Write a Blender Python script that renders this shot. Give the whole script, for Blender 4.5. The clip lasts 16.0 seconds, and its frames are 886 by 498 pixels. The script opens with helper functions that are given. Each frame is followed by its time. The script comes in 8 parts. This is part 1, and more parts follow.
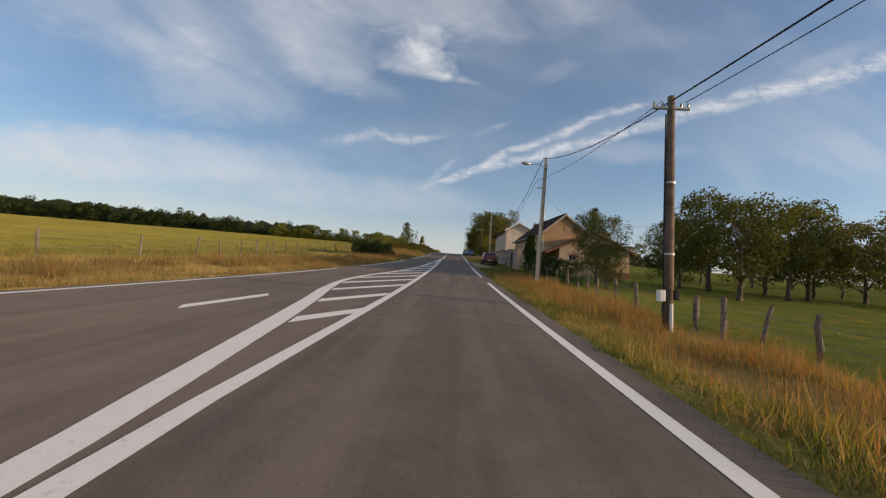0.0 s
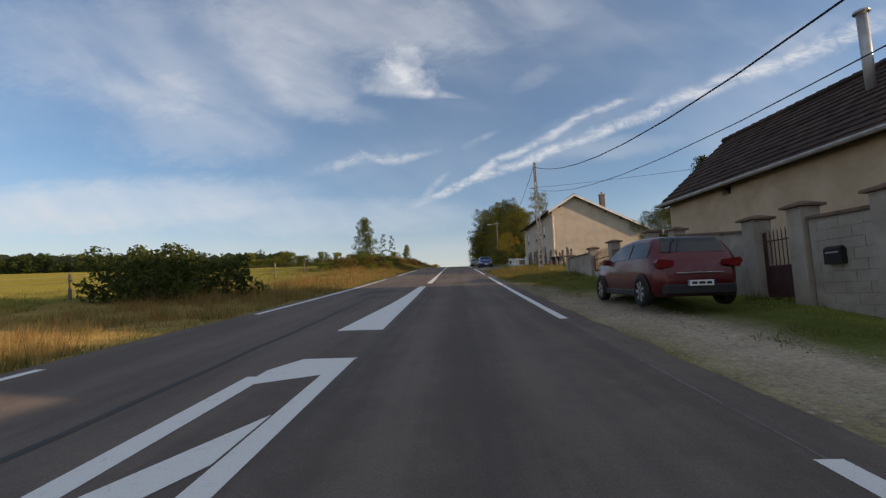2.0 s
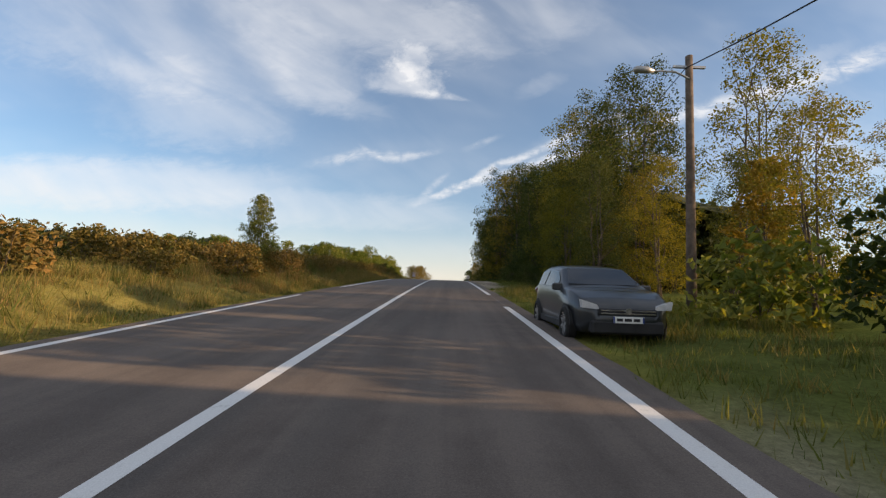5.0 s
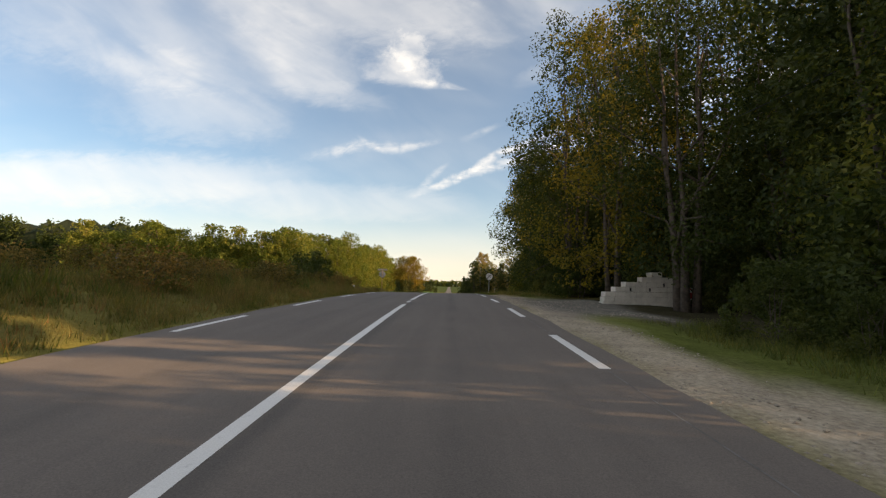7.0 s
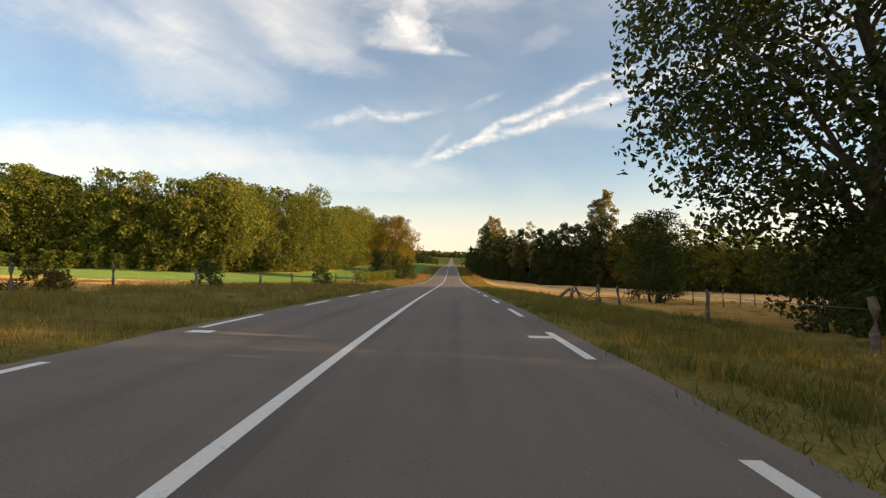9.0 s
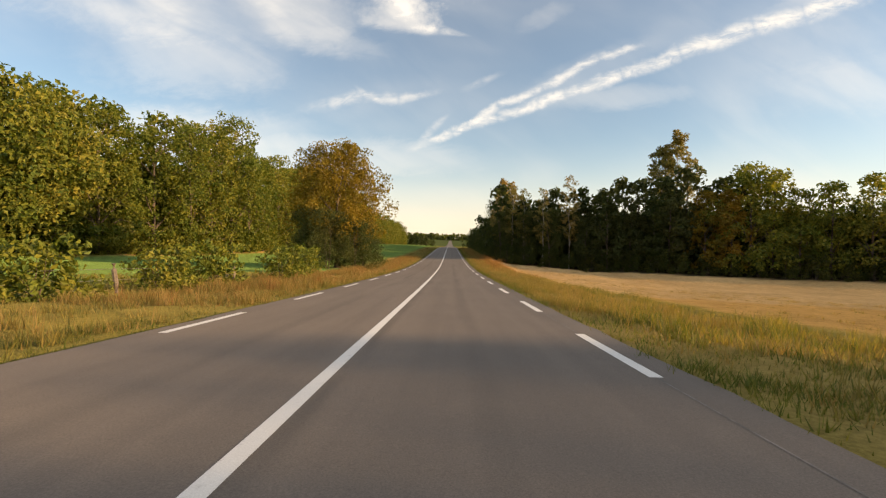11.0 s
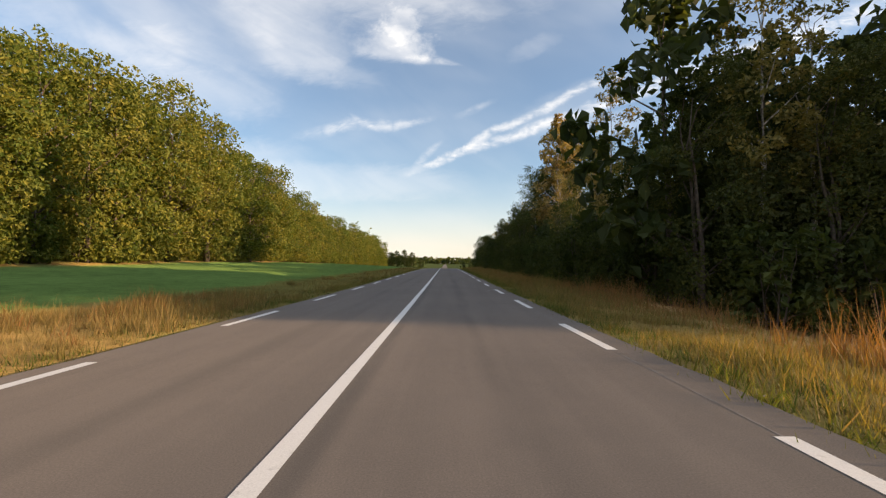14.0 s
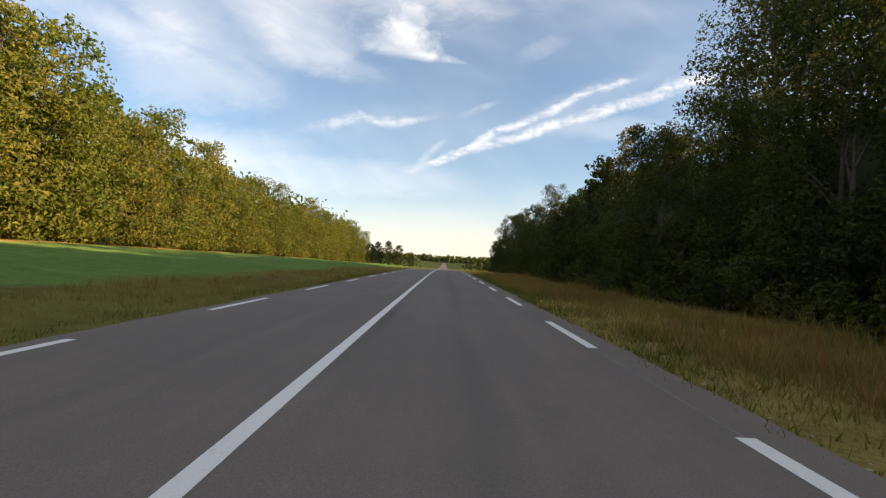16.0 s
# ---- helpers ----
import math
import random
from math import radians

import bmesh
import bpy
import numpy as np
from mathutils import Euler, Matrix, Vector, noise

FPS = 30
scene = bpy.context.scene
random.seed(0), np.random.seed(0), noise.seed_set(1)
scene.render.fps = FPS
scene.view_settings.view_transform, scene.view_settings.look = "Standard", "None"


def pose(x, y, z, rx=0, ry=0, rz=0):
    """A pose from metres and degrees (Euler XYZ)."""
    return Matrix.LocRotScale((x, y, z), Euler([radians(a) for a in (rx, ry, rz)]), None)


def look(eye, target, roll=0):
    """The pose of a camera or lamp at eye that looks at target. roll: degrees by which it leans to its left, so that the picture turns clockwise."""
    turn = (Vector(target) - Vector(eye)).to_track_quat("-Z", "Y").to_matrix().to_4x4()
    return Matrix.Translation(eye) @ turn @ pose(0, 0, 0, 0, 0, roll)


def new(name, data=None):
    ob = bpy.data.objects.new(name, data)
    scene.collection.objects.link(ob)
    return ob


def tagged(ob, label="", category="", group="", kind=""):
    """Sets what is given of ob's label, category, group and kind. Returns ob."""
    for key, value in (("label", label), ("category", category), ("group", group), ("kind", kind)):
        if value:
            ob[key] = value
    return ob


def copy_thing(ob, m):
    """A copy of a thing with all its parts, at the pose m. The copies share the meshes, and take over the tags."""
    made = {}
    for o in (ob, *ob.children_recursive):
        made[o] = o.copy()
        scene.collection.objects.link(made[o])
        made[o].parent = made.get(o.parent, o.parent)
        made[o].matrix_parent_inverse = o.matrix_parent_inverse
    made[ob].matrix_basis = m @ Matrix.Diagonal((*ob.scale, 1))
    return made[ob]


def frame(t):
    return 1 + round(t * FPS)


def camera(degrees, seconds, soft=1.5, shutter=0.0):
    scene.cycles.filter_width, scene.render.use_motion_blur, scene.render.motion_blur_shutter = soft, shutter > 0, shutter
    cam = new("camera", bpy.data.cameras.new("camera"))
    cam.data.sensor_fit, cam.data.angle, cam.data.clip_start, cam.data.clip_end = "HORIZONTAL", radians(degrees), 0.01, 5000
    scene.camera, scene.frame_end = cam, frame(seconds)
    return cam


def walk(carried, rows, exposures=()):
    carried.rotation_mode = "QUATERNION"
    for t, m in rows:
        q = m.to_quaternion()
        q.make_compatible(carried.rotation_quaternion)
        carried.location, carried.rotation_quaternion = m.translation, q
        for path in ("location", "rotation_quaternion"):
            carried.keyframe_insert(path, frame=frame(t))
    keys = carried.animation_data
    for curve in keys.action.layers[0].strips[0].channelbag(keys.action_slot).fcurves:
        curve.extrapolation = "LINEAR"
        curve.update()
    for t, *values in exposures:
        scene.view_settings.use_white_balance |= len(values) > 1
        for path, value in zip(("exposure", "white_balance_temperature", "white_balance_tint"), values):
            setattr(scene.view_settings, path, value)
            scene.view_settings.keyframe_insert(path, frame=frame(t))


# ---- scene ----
cam = camera(89.56, 16.0, soft=1.3)
ROWS = [
    (0.0, pose(1.769, 0.000, 1.248, 94.157, -4.529, 1.195)),
    (0.5, pose(1.745, 11.900, 1.897, 94.687, -2.865, 2.072)),
    (1.0, pose(1.663, 23.800, 2.611, 95.123, -1.206, 2.298)),
    (1.5, pose(1.519, 35.300, 3.352, 95.469, 0.429, 2.200)),
    (2.0, pose(1.482, 47.000, 4.202, 96.011, 1.774, 1.780)),
    (2.5, pose(1.523, 58.500, 5.100, 96.537, 1.172, 0.890)),
    (3.0, pose(1.776, 70.200, 6.021, 96.456, -0.231, 0.356)),
    (3.5, pose(1.812, 81.600, 6.971, 96.562, -2.185, 0.077)),
    (4.0, pose(1.908, 92.700, 7.920, 96.429, -2.564, 0.475)),
    (4.5, pose(1.930, 103.791, 8.831, 96.269, -2.248, 0.585)),
    (5.0, pose(1.885, 114.872, 9.699, 96.151, -1.933, 0.696)),
    (5.5, pose(1.806, 125.928, 10.519, 96.017, -1.617, 0.806)),
    (6.0, pose(1.724, 136.943, 11.277, 95.809, -1.302, 0.917)),
    (6.5, pose(1.672, 147.900, 11.970, 95.468, -0.986, 1.027)),
    (7.0, pose(1.652, 158.800, 12.593, 94.947, -1.050, 0.826)),
    (7.5, pose(1.702, 170.000, 13.072, 94.182, -0.399, 0.858)),
    (8.0, pose(1.699, 181.250, 13.377, 93.334, -0.623, 0.970)),
    (8.5, pose(1.668, 192.400, 13.454, 92.342, -0.991, 1.066)),
    (9.0, pose(1.616, 203.600, 13.330, 91.196, -1.139, 1.170)),
    (9.5, pose(1.576, 215.000, 13.018, 90.238, -1.058, 1.186)),
    (10.0, pose(1.459, 226.700, 12.548, 89.548, -0.228, 1.088)),
    (10.5, pose(1.392, 238.573, 12.032, 89.087, -0.460, 1.034)),
    (11.0, pose(1.364, 250.720, 11.494, 89.055, -0.691, 0.979)),
    (11.5, pose(1.355, 263.080, 10.960, 89.311, -0.924, 0.923)),
    (12.0, pose(1.350, 275.593, 10.459, 89.710, -1.156, 0.868)),
    (12.5, pose(1.332, 288.200, 10.023, 90.108, -1.388, 0.812)),
    (13.0, pose(1.289, 300.800, 9.689, 90.581, -1.791, 0.768)),
    (13.5, pose(1.156, 313.800, 9.489, 91.370, -1.225, 0.504)),
    (14.0, pose(1.121, 326.800, 9.445, 92.208, -0.222, 0.294)),
    (14.5, pose(1.130, 339.700, 9.505, 92.182, 0.229, 0.267)),
    (15.0, pose(1.254, 352.800, 9.585, 92.255, 0.173, 0.257)),
    (15.5, pose(1.319, 365.700, 9.687, 92.335, -1.633, 0.326)),
    (16.0, pose(1.351, 378.800, 9.784, 91.986, -2.515, 0.190)),
]
EXPOSURES = [(0.0, .18, 6600, 10), (1.0, .22, 6600, 10), (1.6, .16, 6500, 10), (2.4, .3, 6500, 10), (4.0, .40, 6500, 10), (6.5, .84, 7500, 10), (8.5, .84, 7700, 10), (10.0, .87, 8500, 10), (12.5, .8, 7200, 10), (14.0, .82, 7000, 10), (15.0, .82, 6800, 10), (16.0, .95, 7100, 10)]
walk(cam, ROWS, EXPOSURES)

# ---- the road's long profile: gradient in degrees along y ----
GRADE_Y = (-60, 0, 24, 47, 70, 93, 120, 148, 159, 170, 181, 192, 204, 215, 227, 250, 270, 288, 301, 314, 327, 340, 366, 385,
           410, 435, 460, 620, 760, 1000, 1700, 2000, 3500)
GRADE = (2.798, 2.851, 3.551, 4.304, 4.788, 4.788, 4.25, 3.443, 2.905, 2.098, 1.022, -0.108, -1.184, -1.991, -2.475, -2.582,
         -2.313, -1.829, -1.184, -0.484, 0, 0.323, 0.592, 0.538, 0.377, 0, -0.484, -0.538, 0, 0.538, 0.646, 0, 0)
_py = np.arange(-200.0, 3500.0, .5)
_pz = np.concatenate([[0], np.cumsum(np.tan(np.radians(np.interp(_py[:-1] + .25, GRADE_Y, GRADE))) * .5)])
_pz -= np.interp(0, _py, _pz)


def road_z(y):
    return np.interp(y, _py, _pz)


# height of the land above the road's level, at set distances from the middle, along y
LAND_X = (-400, -60, -33, -16, -9, -6, -5.0, 4.6, 5.8, 8.8, 14, 30, 60, 400)
LAND_Y = (-60, 0, 30, 48, 60, 80, 100, 125, 150, 172, 190, 205, 225, 250, 290, 320, 350, 400, 450, 520, 900, 3500)
LAND = {
    -400: (3, 3, 3, 3, 3, 3, 3, 2, 1, 0, -1, -1, -1, 0, 3, 10, 12, 12, 12, 12, 8, 4),
    -60: (1, 1, 1, 1, 1, 1, 1.2, 1.2, 1, .6, .3, .2, .2, .3, .6, 2.4, 3.2, 3.6, 3.6, 3.6, 3, 2),
    -33: (.2, .2, .2, .2, .2, .2, .6, .9, 1, .8, .4, .2, .1, .1, .2, .4, .7, 1.3, 1.3, 1.3, 1, 1),
    -16: (0, 0, 0, 0, 0, .1, .5, .9, 1, .9, .4, .2, .1, 0, .1, .2, .3, .6, .6, .6, .4, .4),
    -9: (0, 0, 0, 0, 0, .1, .5, .8, .9, .7, .3, .2, .1, 0, 0, 0, 0, .1, .1, .1, .1, .1),
    -6: (-.1, -.1, -.1, -.1, -.1, 0, .15, .25, .3, .2, .1, 0, 0, 0, 0, -.05, -.05, 0, 0, 0, 0, 0),
    -5.0: (-.08,) * 22,
    4.6: (-.06, -.06, -.06, -.02, -.02, -.06, -.02, -.03, -.02, -.02, -.04) + (-.06,) * 11,
    5.8: (-.2, -.2, -.15, -.02, 0, .08, 0, 0, 0, -.02, -.05, -.1, -.15, -.15, -.1, -.1, -.08, -.05, -.05, 0, 0, 0),
    8.8: (-.35, -.35, -.2, .1, .1, .38, .15, .1, .1, -.2, -.1, -.3, -.45, -.45, -.3, -.35, -.15, -.05, 0, 0, 0, 0),
    14: (-.4, -.4, -.3, 0, .1, .35, .3, .3, .2, -.4, -.1, -.4, -.55, -.6, -1.2, -2.0, -1.0, 0, 0, 0, 0, 0),
    30: (-.4, -.4, -.4, -.2, -.1, .2, .3, .3, .3, .1, .0, -.5, -.6, -.8, -2.0, -3.0, -1.9, 0, 0, 0, 0, 0),
    60: (-.6, -.6, -.6, -.6, -.4, 0, .3, .3, .3, .3, 0, -.6, -.8, -1.2, -2.8, -3.4, -1.2, 2, 2.5, 2, 0, 0),
    400: (-3, -3, -3, -3, -3, -3, -2, -2, -2, -2, -2, -2, -1, 2, 3, 3, 3, 3, 3, 3, 0, 0),
}


def land_z(x, y):
    """Height of the land at (x, y); numbers or arrays."""
    x, y = np.broadcast_arrays(np.asarray(x, float), np.asarray(y, float))
    cols = np.stack([np.interp(y, LAND_Y, LAND[k]) for k in LAND_X], -1)
    kx = np.array(LAND_X)
    i = np.clip(np.searchsorted(kx, x) - 1, 0, len(kx) - 2)
    s = np.clip((x - kx[i]) / (kx[i + 1] - kx[i]), 0, 1)
    a = np.take_along_axis(cols, i[..., None], -1)[..., 0]
    b = np.take_along_axis(cols, (i + 1)[..., None], -1)[..., 0]
    swell = .05 * np.sin(.9 * x + 1.1 * np.sin(.23 * y)) * np.sin(.61 * y + .4 * x) + .035 * np.sin(1.7 * x - .8 * y + 1) + .06 * np.sin(.31 * x + 2) * np.sin(.19 * y)
    return road_z(y) + a + (b - a) * s + swell * np.clip((np.abs(x) - 4.7) / 1.0, 0, 1)


def gz(x, y):
    return float(land_z(x, y))


def left_edge(y):
    """The left edge line's x; the road is wider before the houses."""
    return np.interp(y, (-60, 8, 20, 32, 45, 55, 70, 85), (-7.1, -6.3, -5.6, -5.1, -4.45, -4.1, -3.68, -3.53))


# ---- world and sun ----
SUN_ELEV, SUN_TURN = 11.0, 98.5
world = bpy.data.worlds.new("sky")
scene.world = world
world.use_nodes = True


class Nodes:
    """Short ways to wire a node tree."""

    def __init__(self, tree):
        self.tree = tree
        tree.nodes.clear()

    def add(self, kind, **sets):
        n = self.tree.nodes.new(kind)
        for key, value in sets.items():
            if key == "operation":
                n.operation = value
            elif key == "noise_dimensions":
                n.noise_dimensions = value
            elif key == "blend_type":
                n.blend_type = value
            elif key == "data_type":
                n.data_type = value
        return n

    def put(self, socket, value):
        if hasattr(value, "is_output"):
            self.tree.links.new(value, socket)
        elif value is not None:
            socket.default_value = value

    def math(self, op, a, b=None, c=None, clamp=False):
        n = self.add("ShaderNodeMath", operation=op)
        n.use_clamp = clamp
        for s, v in zip(n.inputs, (a, b, c)):
            self.put(s, v)
        return n.outputs[0]

    def step(self, v, lo, hi):
        n = self.add("ShaderNodeMapRange")
        n.interpolation_type = "SMOOTHSTEP"
        for s, q in zip(n.inputs, (v, lo, hi, 0.0, 1.0)):
            self.put(s, q)
        return n.outputs[0]

    def noise(self, vec, scale, detail=4.0, rough=.55, dist=0.0):
        n = self.add("ShaderNodeTexNoise")
        self.put(n.inputs["Vector"], vec)
        n.inputs["Scale"].default_value = scale
        n.inputs["Detail"].default_value = detail
        n.inputs["Roughness"].default_value = rough
        n.inputs["Distortion"].default_value = dist
        return n.outputs["Fac"]

    def vec(self, x, y, z):
        n = self.add("ShaderNodeCombineXYZ")
        for s, v in zip(n.inputs, (x, y, z)):
            self.put(s, v)
        return n.outputs[0]

    def mix(self, f, a, b, blend="MIX"):
        n = self.add("ShaderNodeMix", data_type="RGBA", blend_type=blend)
        for s, v in zip((n.inputs[0], n.inputs[6], n.inputs[7]), (f, a, b)):
            self.put(s, v)
        return n.outputs[2]

    def link(self, a, b):
        self.tree.links.new(a, b)


def build_sky():
    k = Nodes(world.node_tree)
    tc = k.add("ShaderNodeTexCoord")
    sep = k.add("ShaderNodeSeparateXYZ")
    k.link(tc.outputs["Generated"], sep.inputs[0])
    x, y, z = sep.outputs
    yy = k.math("MAXIMUM", y, .12)
    u, v = k.math("DIVIDE", x, yy), k.math("DIVIDE", z, yy)
    uv = k.vec(u, v, 0.0)
    ahead = k.step(y, .25, .5)
    warp = k.math("SUBTRACT", k.noise(uv, 8.0, 6.0, .68), .5)
    # fibres run down to the right, finer along than across
    fu = k.math("ADD", k.math("MULTIPLY", u, .85), k.math("MULTIPLY", v, -.5))
    fv = k.math("ADD", k.math("MULTIPLY", u, .9), k.math("MULTIPLY", v, 1.5))
    fine = k.noise(k.vec(k.math("MULTIPLY", fu, 1.0), k.math("MULTIPLY", v, 2.0), 0.0), 21.0, 6.0, .66, .5)
    soft = k.noise(k.vec(fu, k.math("MULTIPLY", fv, 1.5), 7.7), 3.4, 4.0, .5, .35)
    haze = k.noise(k.vec(k.math("MULTIPLY", u, .9), k.math("MULTIPLY", v, 2.0), 3.1), 2.2, 3.0, .5, .2)

    def streak(a, b, w0, w1, power, warps=.025, fade0=.0, fade1=.0):
        """A thin cloud from a to b in the sky ahead, its half width going from w0 to w1."""
        dx, dy = b[0] - a[0], b[1] - a[1]
        length = math.hypot(dx, dy)
        dx, dy = dx / length, dy / length
        px, py = k.math("SUBTRACT", u, a[0]), k.math("SUBTRACT", v, a[1])
        s = k.math("ADD", k.math("MULTIPLY", px, dx), k.math("MULTIPLY", py, dy))
        d = k.math("ADD", k.math("SUBTRACT", k.math("MULTIPLY", py, dx), k.math("MULTIPLY", px, dy)), k.math("MULTIPLY", warp, warps))
        w = k.math("ADD", w0, k.math("MULTIPLY", s, (w1 - w0) / length))
        body = k.math("SUBTRACT", 1.0, k.step(k.math("ABSOLUTE", d), 0.0, w))
        ends = k.math("MULTIPLY", k.step(s, -.012, .012 + fade0), k.math("SUBTRACT", 1.0, k.step(s, length - .012 - fade1, length + .012)))
        rag = k.math("ADD", .25, k.math("MULTIPLY", k.step(fine, .33, .64), .75))
        return k.math("MULTIPLY", k.math("MULTIPLY", body, ends), k.math("MULTIPLY", rag, power))

    def chain(pts, widths, power, warps=.025, fade0=.05, fade1=.08):
        """Streaks joined end to end."""
        res = None
        for q in range(len(pts) - 1):
            one = streak(pts[q], pts[q + 1], widths[q], widths[q + 1], power, warps, fade0 if q == 0 else 0.0, fade1 if q == len(pts) - 2 else 0.0)
            res = one if res is None else k.math("MAXIMUM", res, one)
        return res

    def puff(c, ru, rv, power, warps=.1, tilt=0.0, lo=.3, hi=.7, floor=None, core=0.0):
        """A ragged patch of cloud round c; floor is the height and slope of a flat under side."""
        pu = k.math("ADD", k.math("SUBTRACT", u, c[0]), k.math("MULTIPLY", warp, warps))
        pv = k.math("ADD", k.math("SUBTRACT", v, c[1]), k.math("MULTIPLY", k.math("SUBTRACT", fine, .5), warps * .5))
        pv = k.math("ADD", pv, k.math("MULTIPLY", pu, tilt))
        d = k.math("ADD", k.math("POWER", k.math("DIVIDE", k.math("ABSOLUTE", pu), ru), 2.0),
                   k.math("POWER", k.math("DIVIDE", k.math("ABSOLUTE", pv), rv), 2.0))
        grain = k.math("ADD", core, k.math("MULTIPLY", k.step(soft, lo, hi), 1 - core))
        res = k.math("MULTIPLY", k.math("SUBTRACT", 1.0, k.step(d, .0, 1.4)), k.math("MULTIPLY", grain, power))
        if floor:
            under = k.math("SUBTRACT", v, k.math("ADD", floor[0], k.math("MULTIPLY", u, floor[1])))
            under = k.math("ADD", under, k.math("MULTIPLY", k.math("SUBTRACT", fine, .5), .022))
            res = k.math("MULTIPLY", res, k.step(under, -.010, .012))
        return res

    BASE = (.457, -.11)
    parts = [
        # the long trail and the one above it
        chain(((-.10, .200), (0, .244), (.10, .278), (.25, .331), (.375, .372), (.50, .424), (.66, .478), (.77, .505), (.893, .557), (1.05, .62)),
              (.010, .014, .016, .018, .020, .026, .031, .030, .036, .04), .66, .045, .06, .10),
        chain(((.01, .242), (.103, .304), (.20, .345), (.324, .409), (.43, .443)), (.010, .013, .014, .013, .010), .58, .045, .05, .04),
        puff((.30, .372), .16, .05, .16, .05, -.42, .2, .7, None, .5),
        # short wisps left of them
        chain(((-.081, .206), (-.045, .250), (-.010, .280)), (.012, .013, .009), .34, .02, .02, .02),
        chain(((-.36, .288), (-.28, .303), (-.20, .326), (-.12, .318), (-.02, .336)), (.012, .020, .018, .016, .010), .42, .04, .08, .06),
        chain(((-.215, .345), (-.19, .325), (-.14, .308)), (.008, .012, .010), .28, .02, .02, .03),
        chain(((.02, .338), (.065, .356), (.115, .376)), (.010, .013, .008), .26, .02, .03, .04),
        # the bright flat-based cloud
        puff((-.118, .495), .088, .060, .60, .20, .10, .25, .62, BASE, .35),
        puff((-.110, .548), .052, .050, .40, .22, .25, .25, .65, BASE, .30),
        chain(((-.10, .475), (-.03, .472), (.035, .458)), (.016, .016, .004), .42, .012, .03, .03),
        # soft veils
        puff((-.335, .52), .13, .09, .34, .16, .25, .2, .75, None, .45),
        puff((-.30, .445), .16, .035, .22, .1, .12, .2, .7, None, .3),
        puff((-.62, .43), .26, .12, .30, .25, .1, .25, .8, None, .25),
        puff((-.75, .62), .45, .16, .34, .3, .15, .25, .75, None, .35),
        puff((-.28, .68), .34, .12, .34, .25, .1, .25, .75, None, .4),
        puff((.10, .66), .26, .10, .20, .2, -.2, .3, .75, None, .3),
        puff((-.82, .235), .50, .065, .46, .12, -.02, .2, .75, None, .5),
        puff((-.30, .19), .38, .045, .30, .08, .02, .2, .7, None, .4),
        puff((.38, .325), .14, .028, .30, .06, -.08, .2, .65, None, .4),
        puff((.80, .56), .12, .03, .2, .08, -.5, .25, .7, None, .3),
        puff((.95, .36), .32, .07, .16, .15, -.1, .3, .75, None, .2),
        puff((.20, .50), .06, .025, .14, .06, -.4, .3, .7, None, .2),
    ]
    total = parts[0]
    for p in parts[1:]:
        total = k.math("ADD", total, p)
    veil = k.noise(k.vec(k.math("MULTIPLY", x, .8), k.math("MULTIPLY", y, .8), k.math("MULTIPLY", z, 3.0)), 3.0, 6.0, .6, .5)
    # thicker cloud added beside, behind and overhead, out of view, to lift the shade
    around = k.math("ADD", k.math("MULTIPLY", k.step(veil, .30, .74), .55), .25)
    front = k.math("ADD", k.math("MULTIPLY", k.step(haze, .30, .75), k.math("ADD", .06, k.math("MULTIPLY", k.step(soft, .3, .7), .16))), .09)
    general = k.math("ADD", k.math("MULTIPLY", around, k.math("SUBTRACT", 1.0, ahead)), k.math("MULTIPLY", front, ahead))
    cloud = k.math("ADD", k.math("MULTIPLY", total, ahead), general)
    low = k.math("SUBTRACT", 1.0, k.step(z, .0, .30))
    cloud = k.math("ADD", cloud, k.math("MULTIPLY", k.math("MULTIPLY", low, low), .55))
    cloud = k.math("MINIMUM", k.math("MULTIPLY", cloud, k.step(z, -.02, .02)), .95)

    sky = k.add("ShaderNodeTexSky")
    sky.sky_type = "NISHITA"
    sky.sun_disc = False
    sky.sun_elevation, sky.sun_rotation = radians(SUN_ELEV), radians(SUN_TURN)
    sky.air_density, sky.dust_density, sky.ozone_density = 1.0, .6, 3.0
    blue = k.add("ShaderNodeBackground")
    k.link(k.mix(1.0, sky.outputs[0], (.96, 1.0, 1.045, 1), "MULTIPLY"), blue.inputs["Color"])
    blue.inputs["Strength"].default_value = .128
    white = k.add("ShaderNodeBackground")
    tint = k.mix(k.step(z, .0, .22), (1.0, .91, .83, 1), (.93, .95, 1.0, 1))
    k.link(tint, white.inputs["Color"])
    white.inputs["Strength"].default_value = .66
    mixed = k.add("ShaderNodeMixShader")
    k.link(cloud, mixed.inputs[0])
    k.link(blue.outputs[0], mixed.inputs[1])
    k.link(white.outputs[0], mixed.inputs[2])
    out = k.add("ShaderNodeOutputWorld")
    k.link(mixed.outputs[0], out.inputs[0])


build_sky()
sun_lamp = bpy.data.lights.new("sun", "SUN")
sun_lamp.energy, sun_lamp.angle, sun_lamp.color = 5.4, radians(.6), (1.0, .69, .41)
_e, _a = radians(SUN_ELEV), radians(90 - SUN_TURN)
SUN_DIR = Vector((math.cos(_a) * math.cos(_e), math.sin(_a) * math.cos(_e), math.sin(_e)))
sun = new("sun", sun_lamp)
sun.matrix_world = look(SUN_DIR * 300, (0, 0, 0))

# ---- materials ----
MATS = {}


